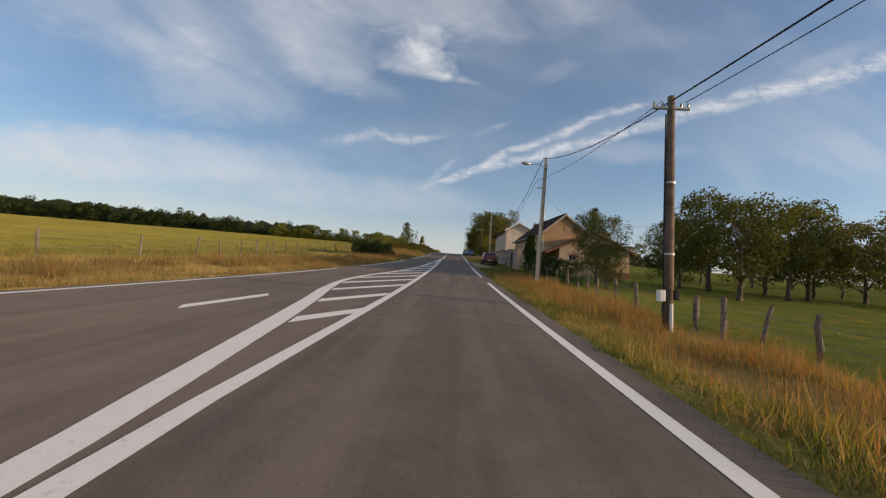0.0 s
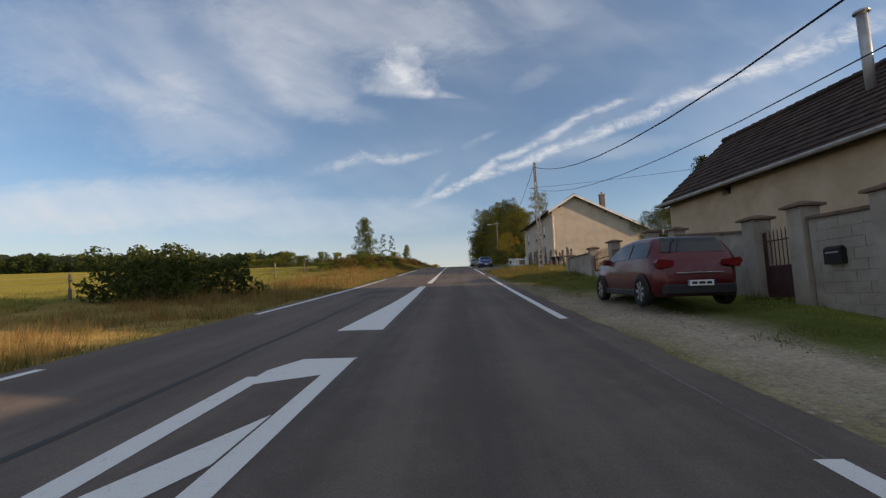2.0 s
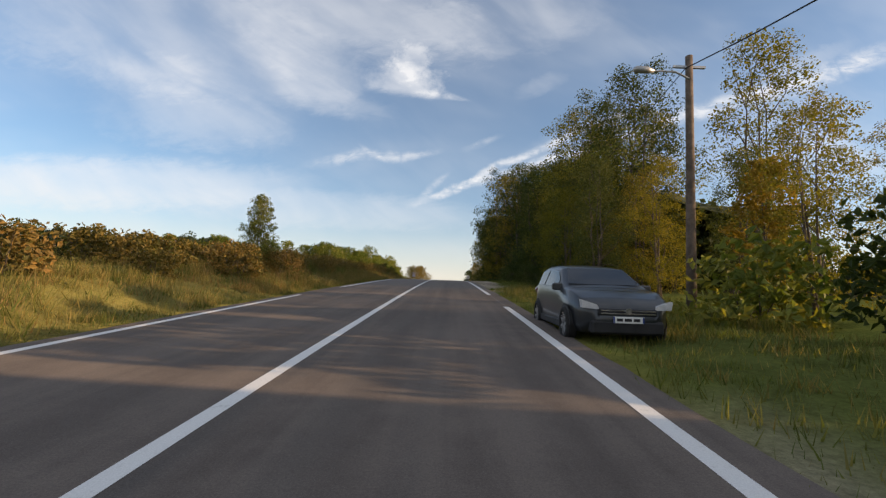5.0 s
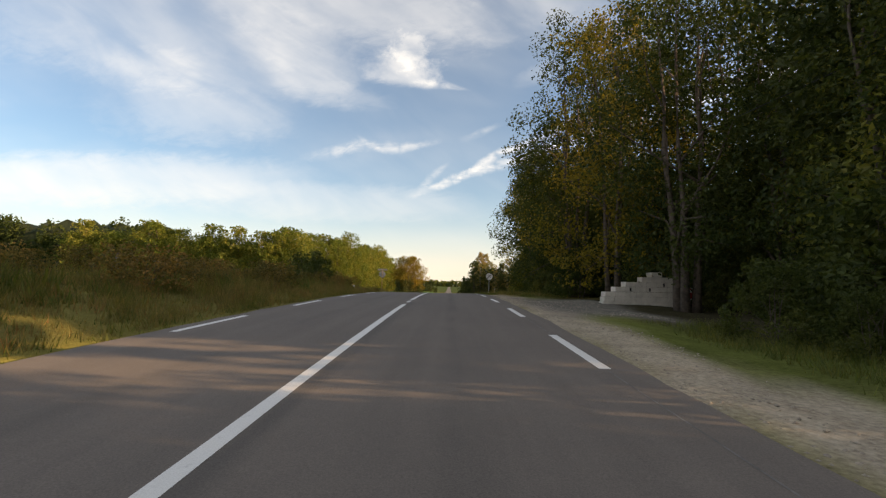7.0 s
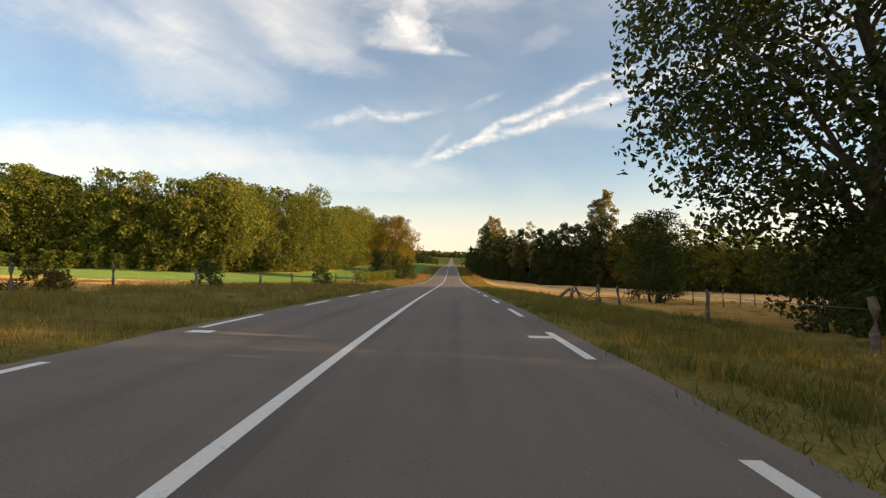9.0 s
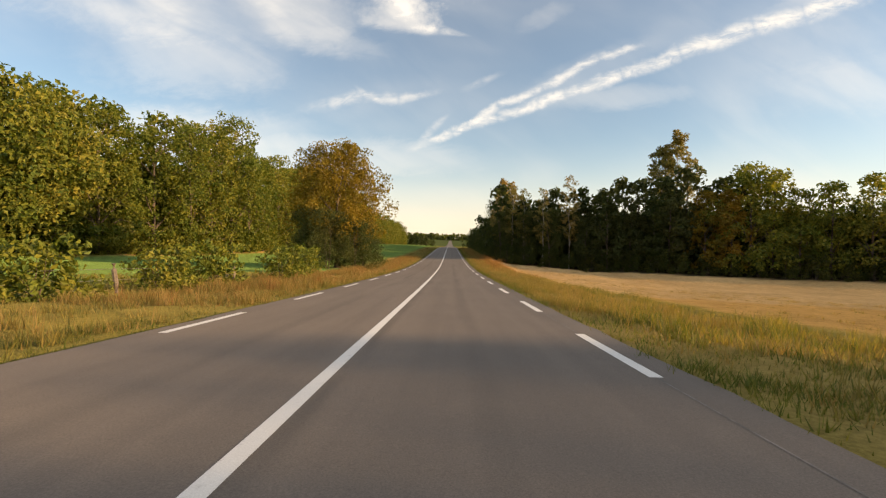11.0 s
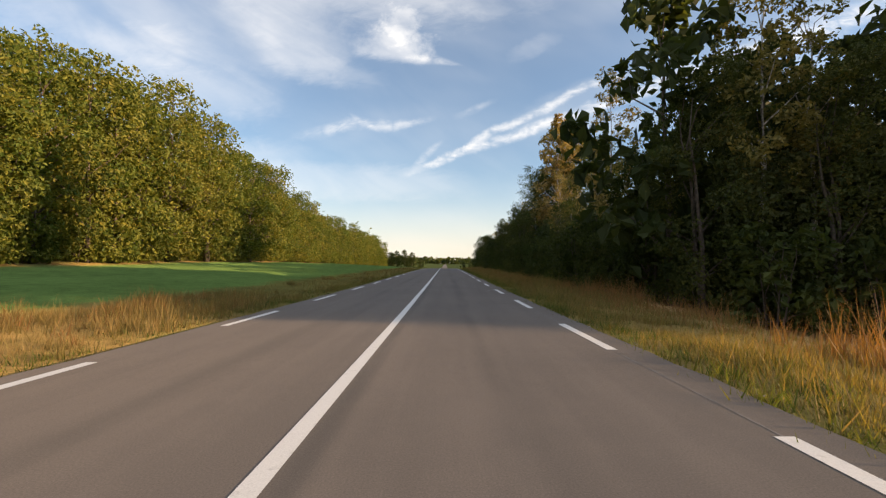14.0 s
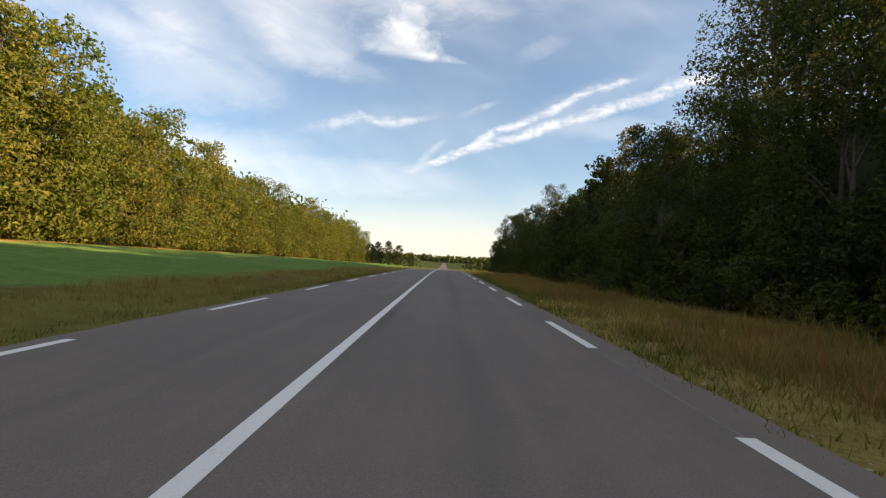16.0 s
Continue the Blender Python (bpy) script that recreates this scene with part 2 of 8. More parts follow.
def mat(name, col, rough=.85, col2=None, scale=2.0, var=.25, bump=0.0, bscale=60.0, metal=0.0, spec=.25, fine=.15, fscale=45.0, island=0.0):
    """A surface with its base colour, a second colour in large patches, fine grain and relief."""
    if name in MATS:
        return MATS[name]
    m = bpy.data.materials.new(name)
    m.use_nodes = True
    k = Nodes(m.node_tree)
    p = k.add("ShaderNodeBsdfPrincipled")
    tc = k.add("ShaderNodeTexCoord")
    o = tc.outputs["Object"]
    big = k.step(k.noise(o, scale, 5.0, .6, .4), .35, .68)
    grain = k.noise(o, fscale, 3.0, .6)
    c2 = col2 or tuple(c * (1 - var) for c in col)
    c = k.mix(big, (*col, 1), (*c2, 1))
    g = k.math("ADD", k.math("MULTIPLY", k.math("SUBTRACT", grain, .5), fine * 2.4), 1.0)
    c = k.mix(1.0, c, k.vec(g, g, g), "MULTIPLY")
    if island:
        r = k.add("ShaderNodeNewGeometry").outputs["Random Per Island"]
        q = k.math("ADD", k.math("MULTIPLY", k.math("SUBTRACT", r, .5), island * 2), 1.0)
        c = k.mix(1.0, c, k.vec(q, q, q), "MULTIPLY")
    k.link(c, p.inputs["Base Color"])
    p.inputs["Metallic"].default_value = metal
    p.inputs["Specular IOR Level"].default_value = spec
    rr = k.math("ADD", k.math("MULTIPLY", k.math("SUBTRACT", big, .5), .12), rough, clamp=True)
    k.link(rr, p.inputs["Roughness"])
    if bump:
        b = k.add("ShaderNodeBump")
        b.inputs["Strength"].default_value = bump
        b.inputs["Distance"].default_value = .02
        k.link(k.noise(o, bscale, 4.0, .65), b.inputs["Height"])
        k.link(b.outputs[0], p.inputs["Normal"])
    out = k.add("ShaderNodeOutputMaterial")
    k.link(p.outputs[0], out.inputs[0])
    MATS[name] = m
    return m


def leaf_mat(name, col, col2, through_light=.35, tree_var=.25, clump=.45, mixed=.5):
    """Leaves: two tones leaf by leaf, each tree a little different, light shining through."""
    if name in MATS:
        return MATS[name]
    m = bpy.data.materials.new(name)
    m.use_nodes = True
    k = Nodes(m.node_tree)
    r = k.add("ShaderNodeNewGeometry").outputs["Random Per Island"]
    ob = k.add("ShaderNodeObjectInfo").outputs["Random"]
    tc = k.add("ShaderNodeTexCoord")
    patch = k.step(k.noise(tc.outputs["Object"], clump, 3.0), .4, .62)
    f = k.math("ADD", k.math("MULTIPLY", r, 1 - mixed), k.math("MULTIPLY", patch, mixed))
    c = k.mix(f, (*col, 1), (*col2, 1))
    q = k.math("ADD", k.math("MULTIPLY", k.math("SUBTRACT", ob, .5), tree_var * 2), 1.0)
    q2 = k.math("MULTIPLY", q, k.math("ADD", k.math("MULTIPLY", r, .5), .75))
    c = k.mix(1.0, c, k.vec(q2, k.math("MULTIPLY", q2, k.math("SUBTRACT", 1.12, k.math("MULTIPLY", ob, .2))), q2), "MULTIPLY")
    d = k.add("ShaderNodeBsdfPrincipled")
    k.link(c, d.inputs["Base Color"])
    d.inputs["Roughness"].default_value = .6
    d.inputs["Specular IOR Level"].default_value = .25
    t = k.add("ShaderNodeBsdfTranslucent")
    k.link(k.mix(1.0, c, (1.25, 1.2, .55, 1), "MULTIPLY"), t.inputs[0])
    s = k.add("ShaderNodeMixShader")
    s.inputs[0].default_value = through_light
    k.link(d.outputs[0], s.inputs[1])
    k.link(t.outputs[0], s.inputs[2])
    out = k.add("ShaderNodeOutputMaterial")
    k.link(s.outputs[0], out.inputs[0])
    MATS[name] = m
    return m


def glass_mat(name, tint=(.05, .06, .07), rough=.05):
    if name in MATS:
        return MATS[name]
    m = bpy.data.materials.new(name)
    m.use_nodes = True
    k = Nodes(m.node_tree)
    p = k.add("ShaderNodeBsdfPrincipled")
    p.inputs["Base Color"].default_value = (*tint, 1)
    p.inputs["Roughness"].default_value = rough
    p.inputs["Specular IOR Level"].default_value = .6
    out = k.add("ShaderNodeOutputMaterial")
    k.link(p.outputs[0], out.inputs[0])
    MATS[name] = m
    return m


def asphalt_mat():
    m = bpy.data.materials.new("asphalt")
    m.use_nodes = True
    k = Nodes(m.node_tree)
    p = k.add("ShaderNodeBsdfPrincipled")
    tc = k.add("ShaderNodeTexCoord")
    o = tc.outputs["Object"]
    sep = k.add("ShaderNodeSeparateXYZ")
    k.link(o, sep.inputs[0])
    x, y, z = sep.outputs
    long_v = k.vec(k.math("MULTIPLY", x, 1.3), k.math("MULTIPLY", y, .05), 0.0)
    lane = k.noise(long_v, 1.2, 4.0, .6)
    patch = k.noise(o, .35, 5.0, .6)
    spot = k.noise(o, 3.0, 4.0, .65)
    grain = k.noise(o, 70.0, 2.0, .7)
    chip = k.step(k.noise(o, 160.0, 1.0, .5), .60, .72)
    v = k.math("ADD", k.math("MULTIPLY", lane, .5), k.math("ADD", k.math("MULTIPLY", patch, .3), k.math("MULTIPLY", spot, .2)))
    c = k.mix(k.step(v, .40, .60), (.100, .083, .073, 1), (.150, .124, .107, 1))
    # the left lane is older and paler
    older = k.math("SUBTRACT", 1.0, k.step(k.math("ADD", x, k.math("MULTIPLY", lane, .2)), -.6, .25))
    c = k.mix(k.math("MULTIPLY", older, .12), c, (.13, .112, .100, 1))
    # newer, greyer surfacing past the houses, its colour also lifted for the shaded road
    c = k.mix(k.math("MULTIPLY", k.step(y, 134.0, 146.0), .5), c, (.178, .160, .147, 1))
    # worn wheel tracks and a dark drip line between them
    for cx, w, tone, f in ((.95, .34, (.15, .132, .118, 1), .28), (2.55, .34, (.15, .132, .118, 1), .28), (1.72, .3, (.07, .066, .063, 1), .3),
                           (-1.7, .3, (.08, .075, .07, 1), .3), (.18, .22, (.07, .067, .066, 1), .5)):
        near = k.math("SUBTRACT", 1.0, k.step(k.math("ABSOLUTE", k.math("SUBTRACT", k.math("ADD", x, k.math("MULTIPLY", lane, .3)), cx + .15)), .0, w))
        c = k.mix(k.math("MULTIPLY", near, k.math("MULTIPLY", f, k.step(k.noise(k.vec(x, k.math("MULTIPLY", y, .2), 7.0), 1.0, 3.0), .3, .6))), c, tone)
    # tar-filled cracks
    g = k.math("ADD", k.math("MULTIPLY", k.math("SUBTRACT", grain, .5), .9), 1.0)
    c = k.mix(1.0, c, k.vec(g, g, g), "MULTIPLY")
    c = k.mix(k.math("MULTIPLY", chip, .35), c, (.22, .2, .18, 1))
    k.link(c, p.inputs["Base Color"])
    k.link(k.math("ADD", k.math("MULTIPLY", spot, .15), .8), p.inputs["Roughness"])
    p.inputs["Specular IOR Level"].default_value = .12
    p.inputs["Diffuse Roughness"].default_value = .2
    out = k.add("ShaderNodeOutputMaterial")
    k.link(p.outputs[0], out.inputs[0])
    MATS["asphalt"] = m
    return m


def paint_mat():
    m = bpy.data.materials.new("road paint")
    m.use_nodes = True
    k = Nodes(m.node_tree)
    p = k.add("ShaderNodeBsdfPrincipled")
    o = k.add("ShaderNodeTexCoord").outputs["Object"]
    wear = k.step(k.noise(o, 9.0, 6.0, .7), .56, .74)
    grain = k.noise(o, 90.0, 2.0, .7)
    c = k.mix(k.math("MULTIPLY", wear, .55), (.66, .65, .63, 1), (.36, .345, .33, 1))
    g = k.math("ADD", k.math("MULTIPLY", k.math("SUBTRACT", grain, .5), .5), 1.0)
    c = k.mix(1.0, c, k.vec(g, g, g), "MULTIPLY")
    k.link(c, p.inputs["Base Color"])
    p.inputs["Roughness"].default_value = .7
    out = k.add("ShaderNodeOutputMaterial")
    k.link(p.outputs[0], out.inputs[0])
    MATS["paint"] = m
    return m


def land_mat():
    """Land: its cover (meadow, dry verge, stubble, crop, soil, gravel) comes by place; clods, tufts and stones by noise."""
    m = bpy.data.materials.new("land")
    m.use_nodes = True
    k = Nodes(m.node_tree)
    p = k.add("ShaderNodeBsdfPrincipled")
    o = k.add("ShaderNodeTexCoord").outputs["Object"]
    at = k.add("ShaderNodeVertexColor")
    at.layer_name = "cover"
    big = k.noise(o, .12, 4.0, .6)
    mid = k.noise(o, 1.3, 5.0, .65)
    fine = k.noise(o, 14.0, 4.0, .7)
    v = k.math("ADD", k.math("MULTIPLY", big, .45), k.math("ADD", k.math("MULTIPLY", mid, .5), k.math("MULTIPLY", fine, .8)))
    g = k.math("ADD", k.math("MULTIPLY", k.math("SUBTRACT", v, .875), 1.9), 1.0)
    c = k.mix(1.0, at.outputs["Color"], k.vec(g, g, k.math("MULTIPLY", g, .95)), "MULTIPLY")
    k.link(c, p.inputs["Base Color"])
    p.inputs["Roughness"].default_value = .95
    p.inputs["Specular IOR Level"].default_value = 0.0
    p.inputs["Diffuse Roughness"].default_value = 1.0
    b = k.add("ShaderNodeBump")
    b.inputs["Strength"].default_value = .6
    b.inputs["Distance"].default_value = .06
    k.link(k.math("ADD", mid, fine), b.inputs["Height"])
    k.link(b.outputs[0], p.inputs["Normal"])
    out = k.add("ShaderNodeOutputMaterial")
    k.link(p.outputs[0], out.inputs[0])
    MATS["land"] = m
    return m


ASPHALT, PAINT, LAND_M = asphalt_mat(), paint_mat(), land_mat()
BARK = mat("bark", (.13, .105, .085), .95, (.07, .058, .05), 6, bump=.8, bscale=25)
BIRCH = mat("birch bark", (.55, .52, .47), .85, (.12, .11, .1), 5, bump=.4, bscale=18)
POST_WOOD = mat("grey post wood", (.20, .17, .145), .95, (.10, .085, .075), 7, bump=.8, bscale=30)
POLE_WOOD = mat("tarred pole wood", (.15, .115, .09), .9, (.085, .068, .056), 4, bump=.6, bscale=30)
CONCRETE = mat("pole concrete", (.36, .34, .31), .9, (.27, .25, .23), 3, bump=.4)
GALV = mat("galvanised steel", (.42, .43, .44), .5, (.33, .34, .35), 5, metal=.7)
WIRE = mat("wire black", (.02, .02, .022), .6)
STEEL_WIRE = mat("fence wire", (.25, .24, .23), .6, metal=.5)

# ---- building helpers ----


def mesh_ob(name, verts, faces, material, parent=None, label="", smooth=False):
    """A mesh object from arrays of points and faces (faces of one size, or a list)."""
    me = bpy.data.meshes.new(name)
    verts = np.asarray(verts, np.float32)
    if isinstance(faces, np.ndarray):
        n, s = faces.shape
        me.vertices.add(len(verts))
        me.vertices.foreach_set("co", verts.ravel())
        me.loops.add(n * s)
        me.loops.foreach_set("vertex_index", faces.astype(np.int32).ravel())
        me.polygons.add(n)
        me.polygons.foreach_set("loop_start", np.arange(0, n * s, s, dtype=np.int32))
        me.update(calc_edges=True)
    else:
        me.from_pydata([tuple(map(float, v)) for v in verts], [], faces)
    me.materials.append(material)
    me.polygons.foreach_set("use_smooth", [smooth] * len(me.polygons))
    ob = new(name, me)
    if parent:
        ob.parent = parent
    if label:
        tagged(ob, label)
    return ob


def part(name, bm, material, parent=None, label="", smooth=False):
    """Links a bmesh as one mesh object under a thing."""
    me = bpy.data.meshes.new(name)
    bmesh.ops.recalc_face_normals(bm, faces=bm.faces)
    bm.to_mesh(me)
    bm.free()
    me.materials.append(material)
    me.polygons.foreach_set("use_smooth", [smooth] * len(me.polygons))
    ob = new(name, me)
    if parent:
        ob.parent = parent
    if label:
        tagged(ob, label)
    return ob


def thing(name, label, category, m=None, group="", kind=""):
    ob = new(name)
    ob.empty_display_size = .2
    if m is not None:
        ob.matrix_basis = m
    return tagged(ob, label, category, group, kind)


def box(bm, x0, y0, z0, x1, y1, z1, bevel=0.0, m=None):
    """Adds a box, with bevelled edges if wished."""
    b = bmesh.new()
    bmesh.ops.create_cube(b, size=1.0)
    bmesh.ops.transform(b, matrix=Matrix.Translation(((x0 + x1) / 2, (y0 + y1) / 2, (z0 + z1) / 2)) @ Matrix.Diagonal((x1 - x0, y1 - y0, z1 - z0, 1)), verts=b.verts)
    if bevel:
        bmesh.ops.bevel(b, geom=b.edges[:], offset=bevel, segments=1, affect="EDGES")
    if m is not None:
        bmesh.ops.transform(b, matrix=m, verts=b.verts)
    merge(bm, b)
    return bm


def merge(bm, b):
    idx = {}
    for v in b.verts:
        idx[v] = bm.verts.new(v.co)
    for f in b.faces:
        bm.faces.new([idx[v] for v in f.verts])
    b.free()


def tube(bm, pts, radii, sides=8, caps=True, jitter=0.0, rng=None):
    """A tapered tube through points."""
    rings = []
    pts = [Vector(p) for p in pts]
    for i, p in enumerate(pts):
        d = (pts[min(i + 1, len(pts) - 1)] - pts[max(i - 1, 0)]).normalized()
        q = d.to_track_quat("Z", "Y").to_matrix()
        ring = []
        for j in range(sides):
            a = 2 * math.pi * j / sides
            r = radii[i] * (1 + (rng.uniform(-jitter, jitter) if rng else 0))
            ring.append(bm.verts.new(p + q @ Vector((math.cos(a) * r, math.sin(a) * r, 0))))
        rings.append(ring)
    for a, b in zip(rings, rings[1:]):
        for j in range(sides):
            bm.faces.new((a[j], a[(j + 1) % sides], b[(j + 1) % sides], b[j]))
    if caps:
        bm.faces.new(rings[0][::-1])
        bm.faces.new(rings[-1])
    return bm


def prism(bm, outline, x0, x1, axis="x"):
    """A flat outline of (a, b) points drawn out along one axis."""
    def at(a, b, c):
        return {"x": (c, a, b), "y": (a, c, b), "z": (a, b, c)}[axis]
    lo = [bm.verts.new(at(a, b, x0)) for a, b in outline]
    hi = [bm.verts.new(at(a, b, x1)) for a, b in outline]
    n = len(outline)
    for i in range(n):
        bm.faces.new((lo[i], lo[(i + 1) % n], hi[(i + 1) % n], hi[i]))
    bm.faces.new(lo[::-1])
    bm.faces.new(hi)
    return bm


def panel(bm, length, height, holes, depth):
    """An upright wall in the xz plane (outer face at y = 0, inner at y = depth) with rectangular holes (x0, z0, x1, z1)."""
    xs = sorted({0, length, *[h[0] for h in holes], *[h[2] for h in holes]})
    zs = sorted({0, height, *[h[1] for h in holes], *[h[3] for h in holes]})
    solid = {}
    for i in range(len(xs) - 1):
        for j in range(len(zs) - 1):
            cx, cz = (xs[i] + xs[i + 1]) / 2, (zs[j] + zs[j + 1]) / 2
            solid[i, j] = not any(h[0] < cx < h[2] and h[1] < cz < h[3] for h in holes)
    vs = {}

    def v(i, j, y):
        key = (i, j, y)
        if key not in vs:
            vs[key] = bm.verts.new((xs[i], y, zs[j]))
        return vs[key]
    for (i, j), s in solid.items():
        if not s:
            continue
        bm.faces.new((v(i, j, 0), v(i + 1, j, 0), v(i + 1, j + 1, 0), v(i, j + 1, 0)))
        bm.faces.new((v(i, j, depth), v(i, j + 1, depth), v(i + 1, j + 1, depth), v(i + 1, j, depth)))
        for (di, dj), (p, q) in {(-1, 0): ((i, j), (i, j + 1)), (1, 0): ((i + 1, j), (i + 1, j + 1)), (0, -1): ((i, j), (i + 1, j)), (0, 1): ((i, j + 1), (i + 1, j + 1))}.items():
            if not solid.get((i + di, j + dj), False):
                bm.faces.new((v(*p, 0), v(*q, 0), v(*q, depth), v(*p, depth)))
    return bm

WIDE = 1.076   # metres to a unit of the cross plan of covers and grass
# ---- the land, one sheet to the horizon ----
def forest_edge_right(y):
    """x of the wood's edge on the right beyond the stubble field."""
    return np.interp(y, (312, 330, 340, 345.5, 352, 400, 470, 520), (138, 58, 28, 12.5, 10.4, 10.2, 11, 15))


def forest_edge_left(y):
    return np.interp(y, (292, 297, 302, 315, 340, 400, 480, 560), (-160, -76, -47, -40, -35.5, -34, -33, -29))


def cover_colour(x, y):
    """The land's cover as a base colour."""
    x = x / WIDE
    meadow, lawn, dry = np.array((.158, .148, .040)), np.array((.15, .168, .042)), np.array((.25, .175, .07))
    stubble, crop, soil = np.array((.44, .265, .10)), np.array((.11, .18, .055)), np.array((.44, .295, .15))
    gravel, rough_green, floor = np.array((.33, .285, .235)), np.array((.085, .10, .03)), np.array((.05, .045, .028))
    n = np.array([noise.noise((a * .35, b * .35, 1.7)) for a, b in zip(x.ravel(), y.ravel())]).reshape(x.shape)
    c = np.empty(x.shape + (3,))
    c[:] = meadow

    def lay(mask, colour):
        m = np.clip(mask, 0, 1)[..., None]
        c[:] = c * (1 - m) + colour * m
    band = lambda v, a, b, s: np.clip((v - a) / s + .5, 0, 1) * np.clip((b - v) / s + .5, 0, 1)
    xx, yn = x + n * 1.2, y + n * 2.5
    # right side
    lay(band(xx, 4.2, 400, .8) * band(yn, -90, 300, 3), lawn)
    lay(band(xx, 4.2, 8.2, .8) * band(yn, -90, 34, 5), dry)
    lay(band(xx, 4.2, 9.5, .8) * band(yn, 32, 52, 4), dry * .35 + rough_green * .45)
    lay(band(xx, 4.2, 7.5, .8) * band(yn, 42, 150, 5), rough_green)
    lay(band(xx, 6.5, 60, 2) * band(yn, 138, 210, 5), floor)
    lay(band(xx, 3.6, 12, .8) * band(yn, 187, 300, 4), rough_green * .6 + dry * .5)
    lay(band(xx, 12.5, 400, 1.5) * band(yn, 206, 308, 4), stubble)
    lay(band(xx, 3.6, 9, .8) * band(yn, 255, 352, 8), dry * .9 + rough_green * .25)
    lay(band(xx, 7.4, 400, 1) * band(yn, 282, 352, 4), soil)
    # dark floor tone starts before the trees, standing in for shade on the soil
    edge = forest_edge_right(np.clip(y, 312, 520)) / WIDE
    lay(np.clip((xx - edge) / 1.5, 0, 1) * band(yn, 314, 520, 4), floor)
    lay(band(xx, 3.6, 8, .8) * band(yn, 345, 480, 5), dry * .7 + rough_green * .35)
    # left side
    lay(band(xx, -14, -3.4, .9) * band(yn, -90, 78, 6), dry * .85 + rough_green * .3)
    lay(band(xx, -13, -3.4, 1.5) * band(yn, 70, 200, 8), rough_green * .7 + dry * .35)
    lay(band(xx, -200, -12, 2) * band(yn, 196, 262, 6), stubble)
    lay(band(xx, -200, -16, 2) * band(yn, 254, 300, 4), crop)
    lay(band(xx, -14, -3.4, 1.2) * band(yn, 190, 285, 6), rough_green * .7 + dry * .4)
    lay(band(xx, -60, -8.5, 1.2) * band(yn, 285, 700, 6), crop)
    lay(band(xx, -9.5, -3.4, 1.0) * band(yn, 280, 345, 8), dry)
    lay(band(xx, -9, -3.4, 1.0) * band(yn, 340, 700, 8), rough_green * .7 + dry * .3)
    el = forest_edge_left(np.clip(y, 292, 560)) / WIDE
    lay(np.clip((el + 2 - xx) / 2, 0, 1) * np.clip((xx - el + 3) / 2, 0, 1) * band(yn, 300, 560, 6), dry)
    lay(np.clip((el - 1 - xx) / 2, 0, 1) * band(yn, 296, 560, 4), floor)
    # gravel beside the road
    dirt, tar = np.array((.185, .16, .125)), np.array((.17, .16, .15))
    for x0, x1, y0, y1, tone in ((3.7, 5.3, 49.5, 56, gravel), (3.7, 6.0, 54, 62, gravel * .85), (3.7, 5.2, 62, 66, gravel * .6), (3.7, 4.6, 66, 71, gravel * .5), (4.1, 7.8, 92, 117, dirt), (3.7, 4.7, 90, 119, gravel * .85), (3.8, 5.5, 140, 192, gravel), (5.6, 8.6, 140, 171, rough_green), (4.6, 8.8, 173, 184, tar)):
        lay(band(xx, x0, x1, .5) * band(yn, y0, y1, 2.5), tone)
    lay(band(x, -500, 500, 1) * band(y, 700, 9000, 60), np.array((.06, .08, .035)))
    return c


def build_land():
    near = np.concatenate([np.arange(3.0, 14.01, .55), np.arange(15, 40, 1.3)])
    far = np.array([42, 46, 52, 60, 70, 85, 105, 135, 180, 260, 400, 700, 1200, 2000])
    xs = np.concatenate([-far[::-1], -near[::-1], [-1.0, 1.0], near, far])
    ys = np.concatenate([[-160, -110, -80, -60], np.arange(-45, 480, 1.4), np.arange(482, 620, 5), np.arange(630, 1000, 25), np.arange(1050, 3300, 120)])
    gx, gy = np.meshgrid(xs, ys)
    zz = land_z(gx, gy)
    inside = (gx < 4.05) & (gx > left_edge(gy) - .45)
    zz = np.where(inside, road_z(gy) - .25, zz)
    nx, ny = len(xs), len(ys)
    verts = np.stack([gx.ravel(), gy.ravel(), zz.ravel()], 1)
    i = np.arange(nx * ny).reshape(ny, nx)
    faces = np.stack([i[:-1, :-1], i[:-1, 1:], i[1:, 1:], i[1:, :-1]], -1).reshape(-1, 4)
    ob = mesh_ob("ground", verts, faces, LAND_M, smooth=True)
    tagged(ob, "rolling meadows, stubble, green crop and dry grass verges", "ground", kind="structure")
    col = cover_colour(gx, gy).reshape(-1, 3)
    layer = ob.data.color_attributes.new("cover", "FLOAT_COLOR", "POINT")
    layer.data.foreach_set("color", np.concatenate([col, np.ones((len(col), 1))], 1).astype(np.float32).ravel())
    return ob


build_land()


def strip(name, left, right, y0, y1, dz, material, step=2.0, thick=0.0, parent=None, label=""):
    """A strip that lies on the road between two side lines (numbers or functions of y)."""
    n = max(2, int(math.ceil((y1 - y0) / step)) + 1)
    ys = np.linspace(y0, y1, n)
    l = left(ys) if callable(left) else np.full(n, left)
    r = right(ys) if callable(right) else np.full(n, right)
    z = road_z(ys) + dz
    rows = [np.stack([l, ys, z], 1), np.stack([r, ys, z], 1)]
    if thick:
        rows = [np.stack([l - .05, ys, z - thick], 1)] + rows + [np.stack([r + .05, ys, z - thick], 1)]
    k = len(rows)
    verts = np.stack(rows, 1).reshape(-1, 3)
    i = np.arange(n * k).reshape(n, k)
    faces = np.stack([i[:-1, :-1], i[:-1, 1:], i[1:, 1:], i[1:, :-1]], -1).reshape(-1, 4)
    return mesh_ob(name, verts, faces, material, parent, label)


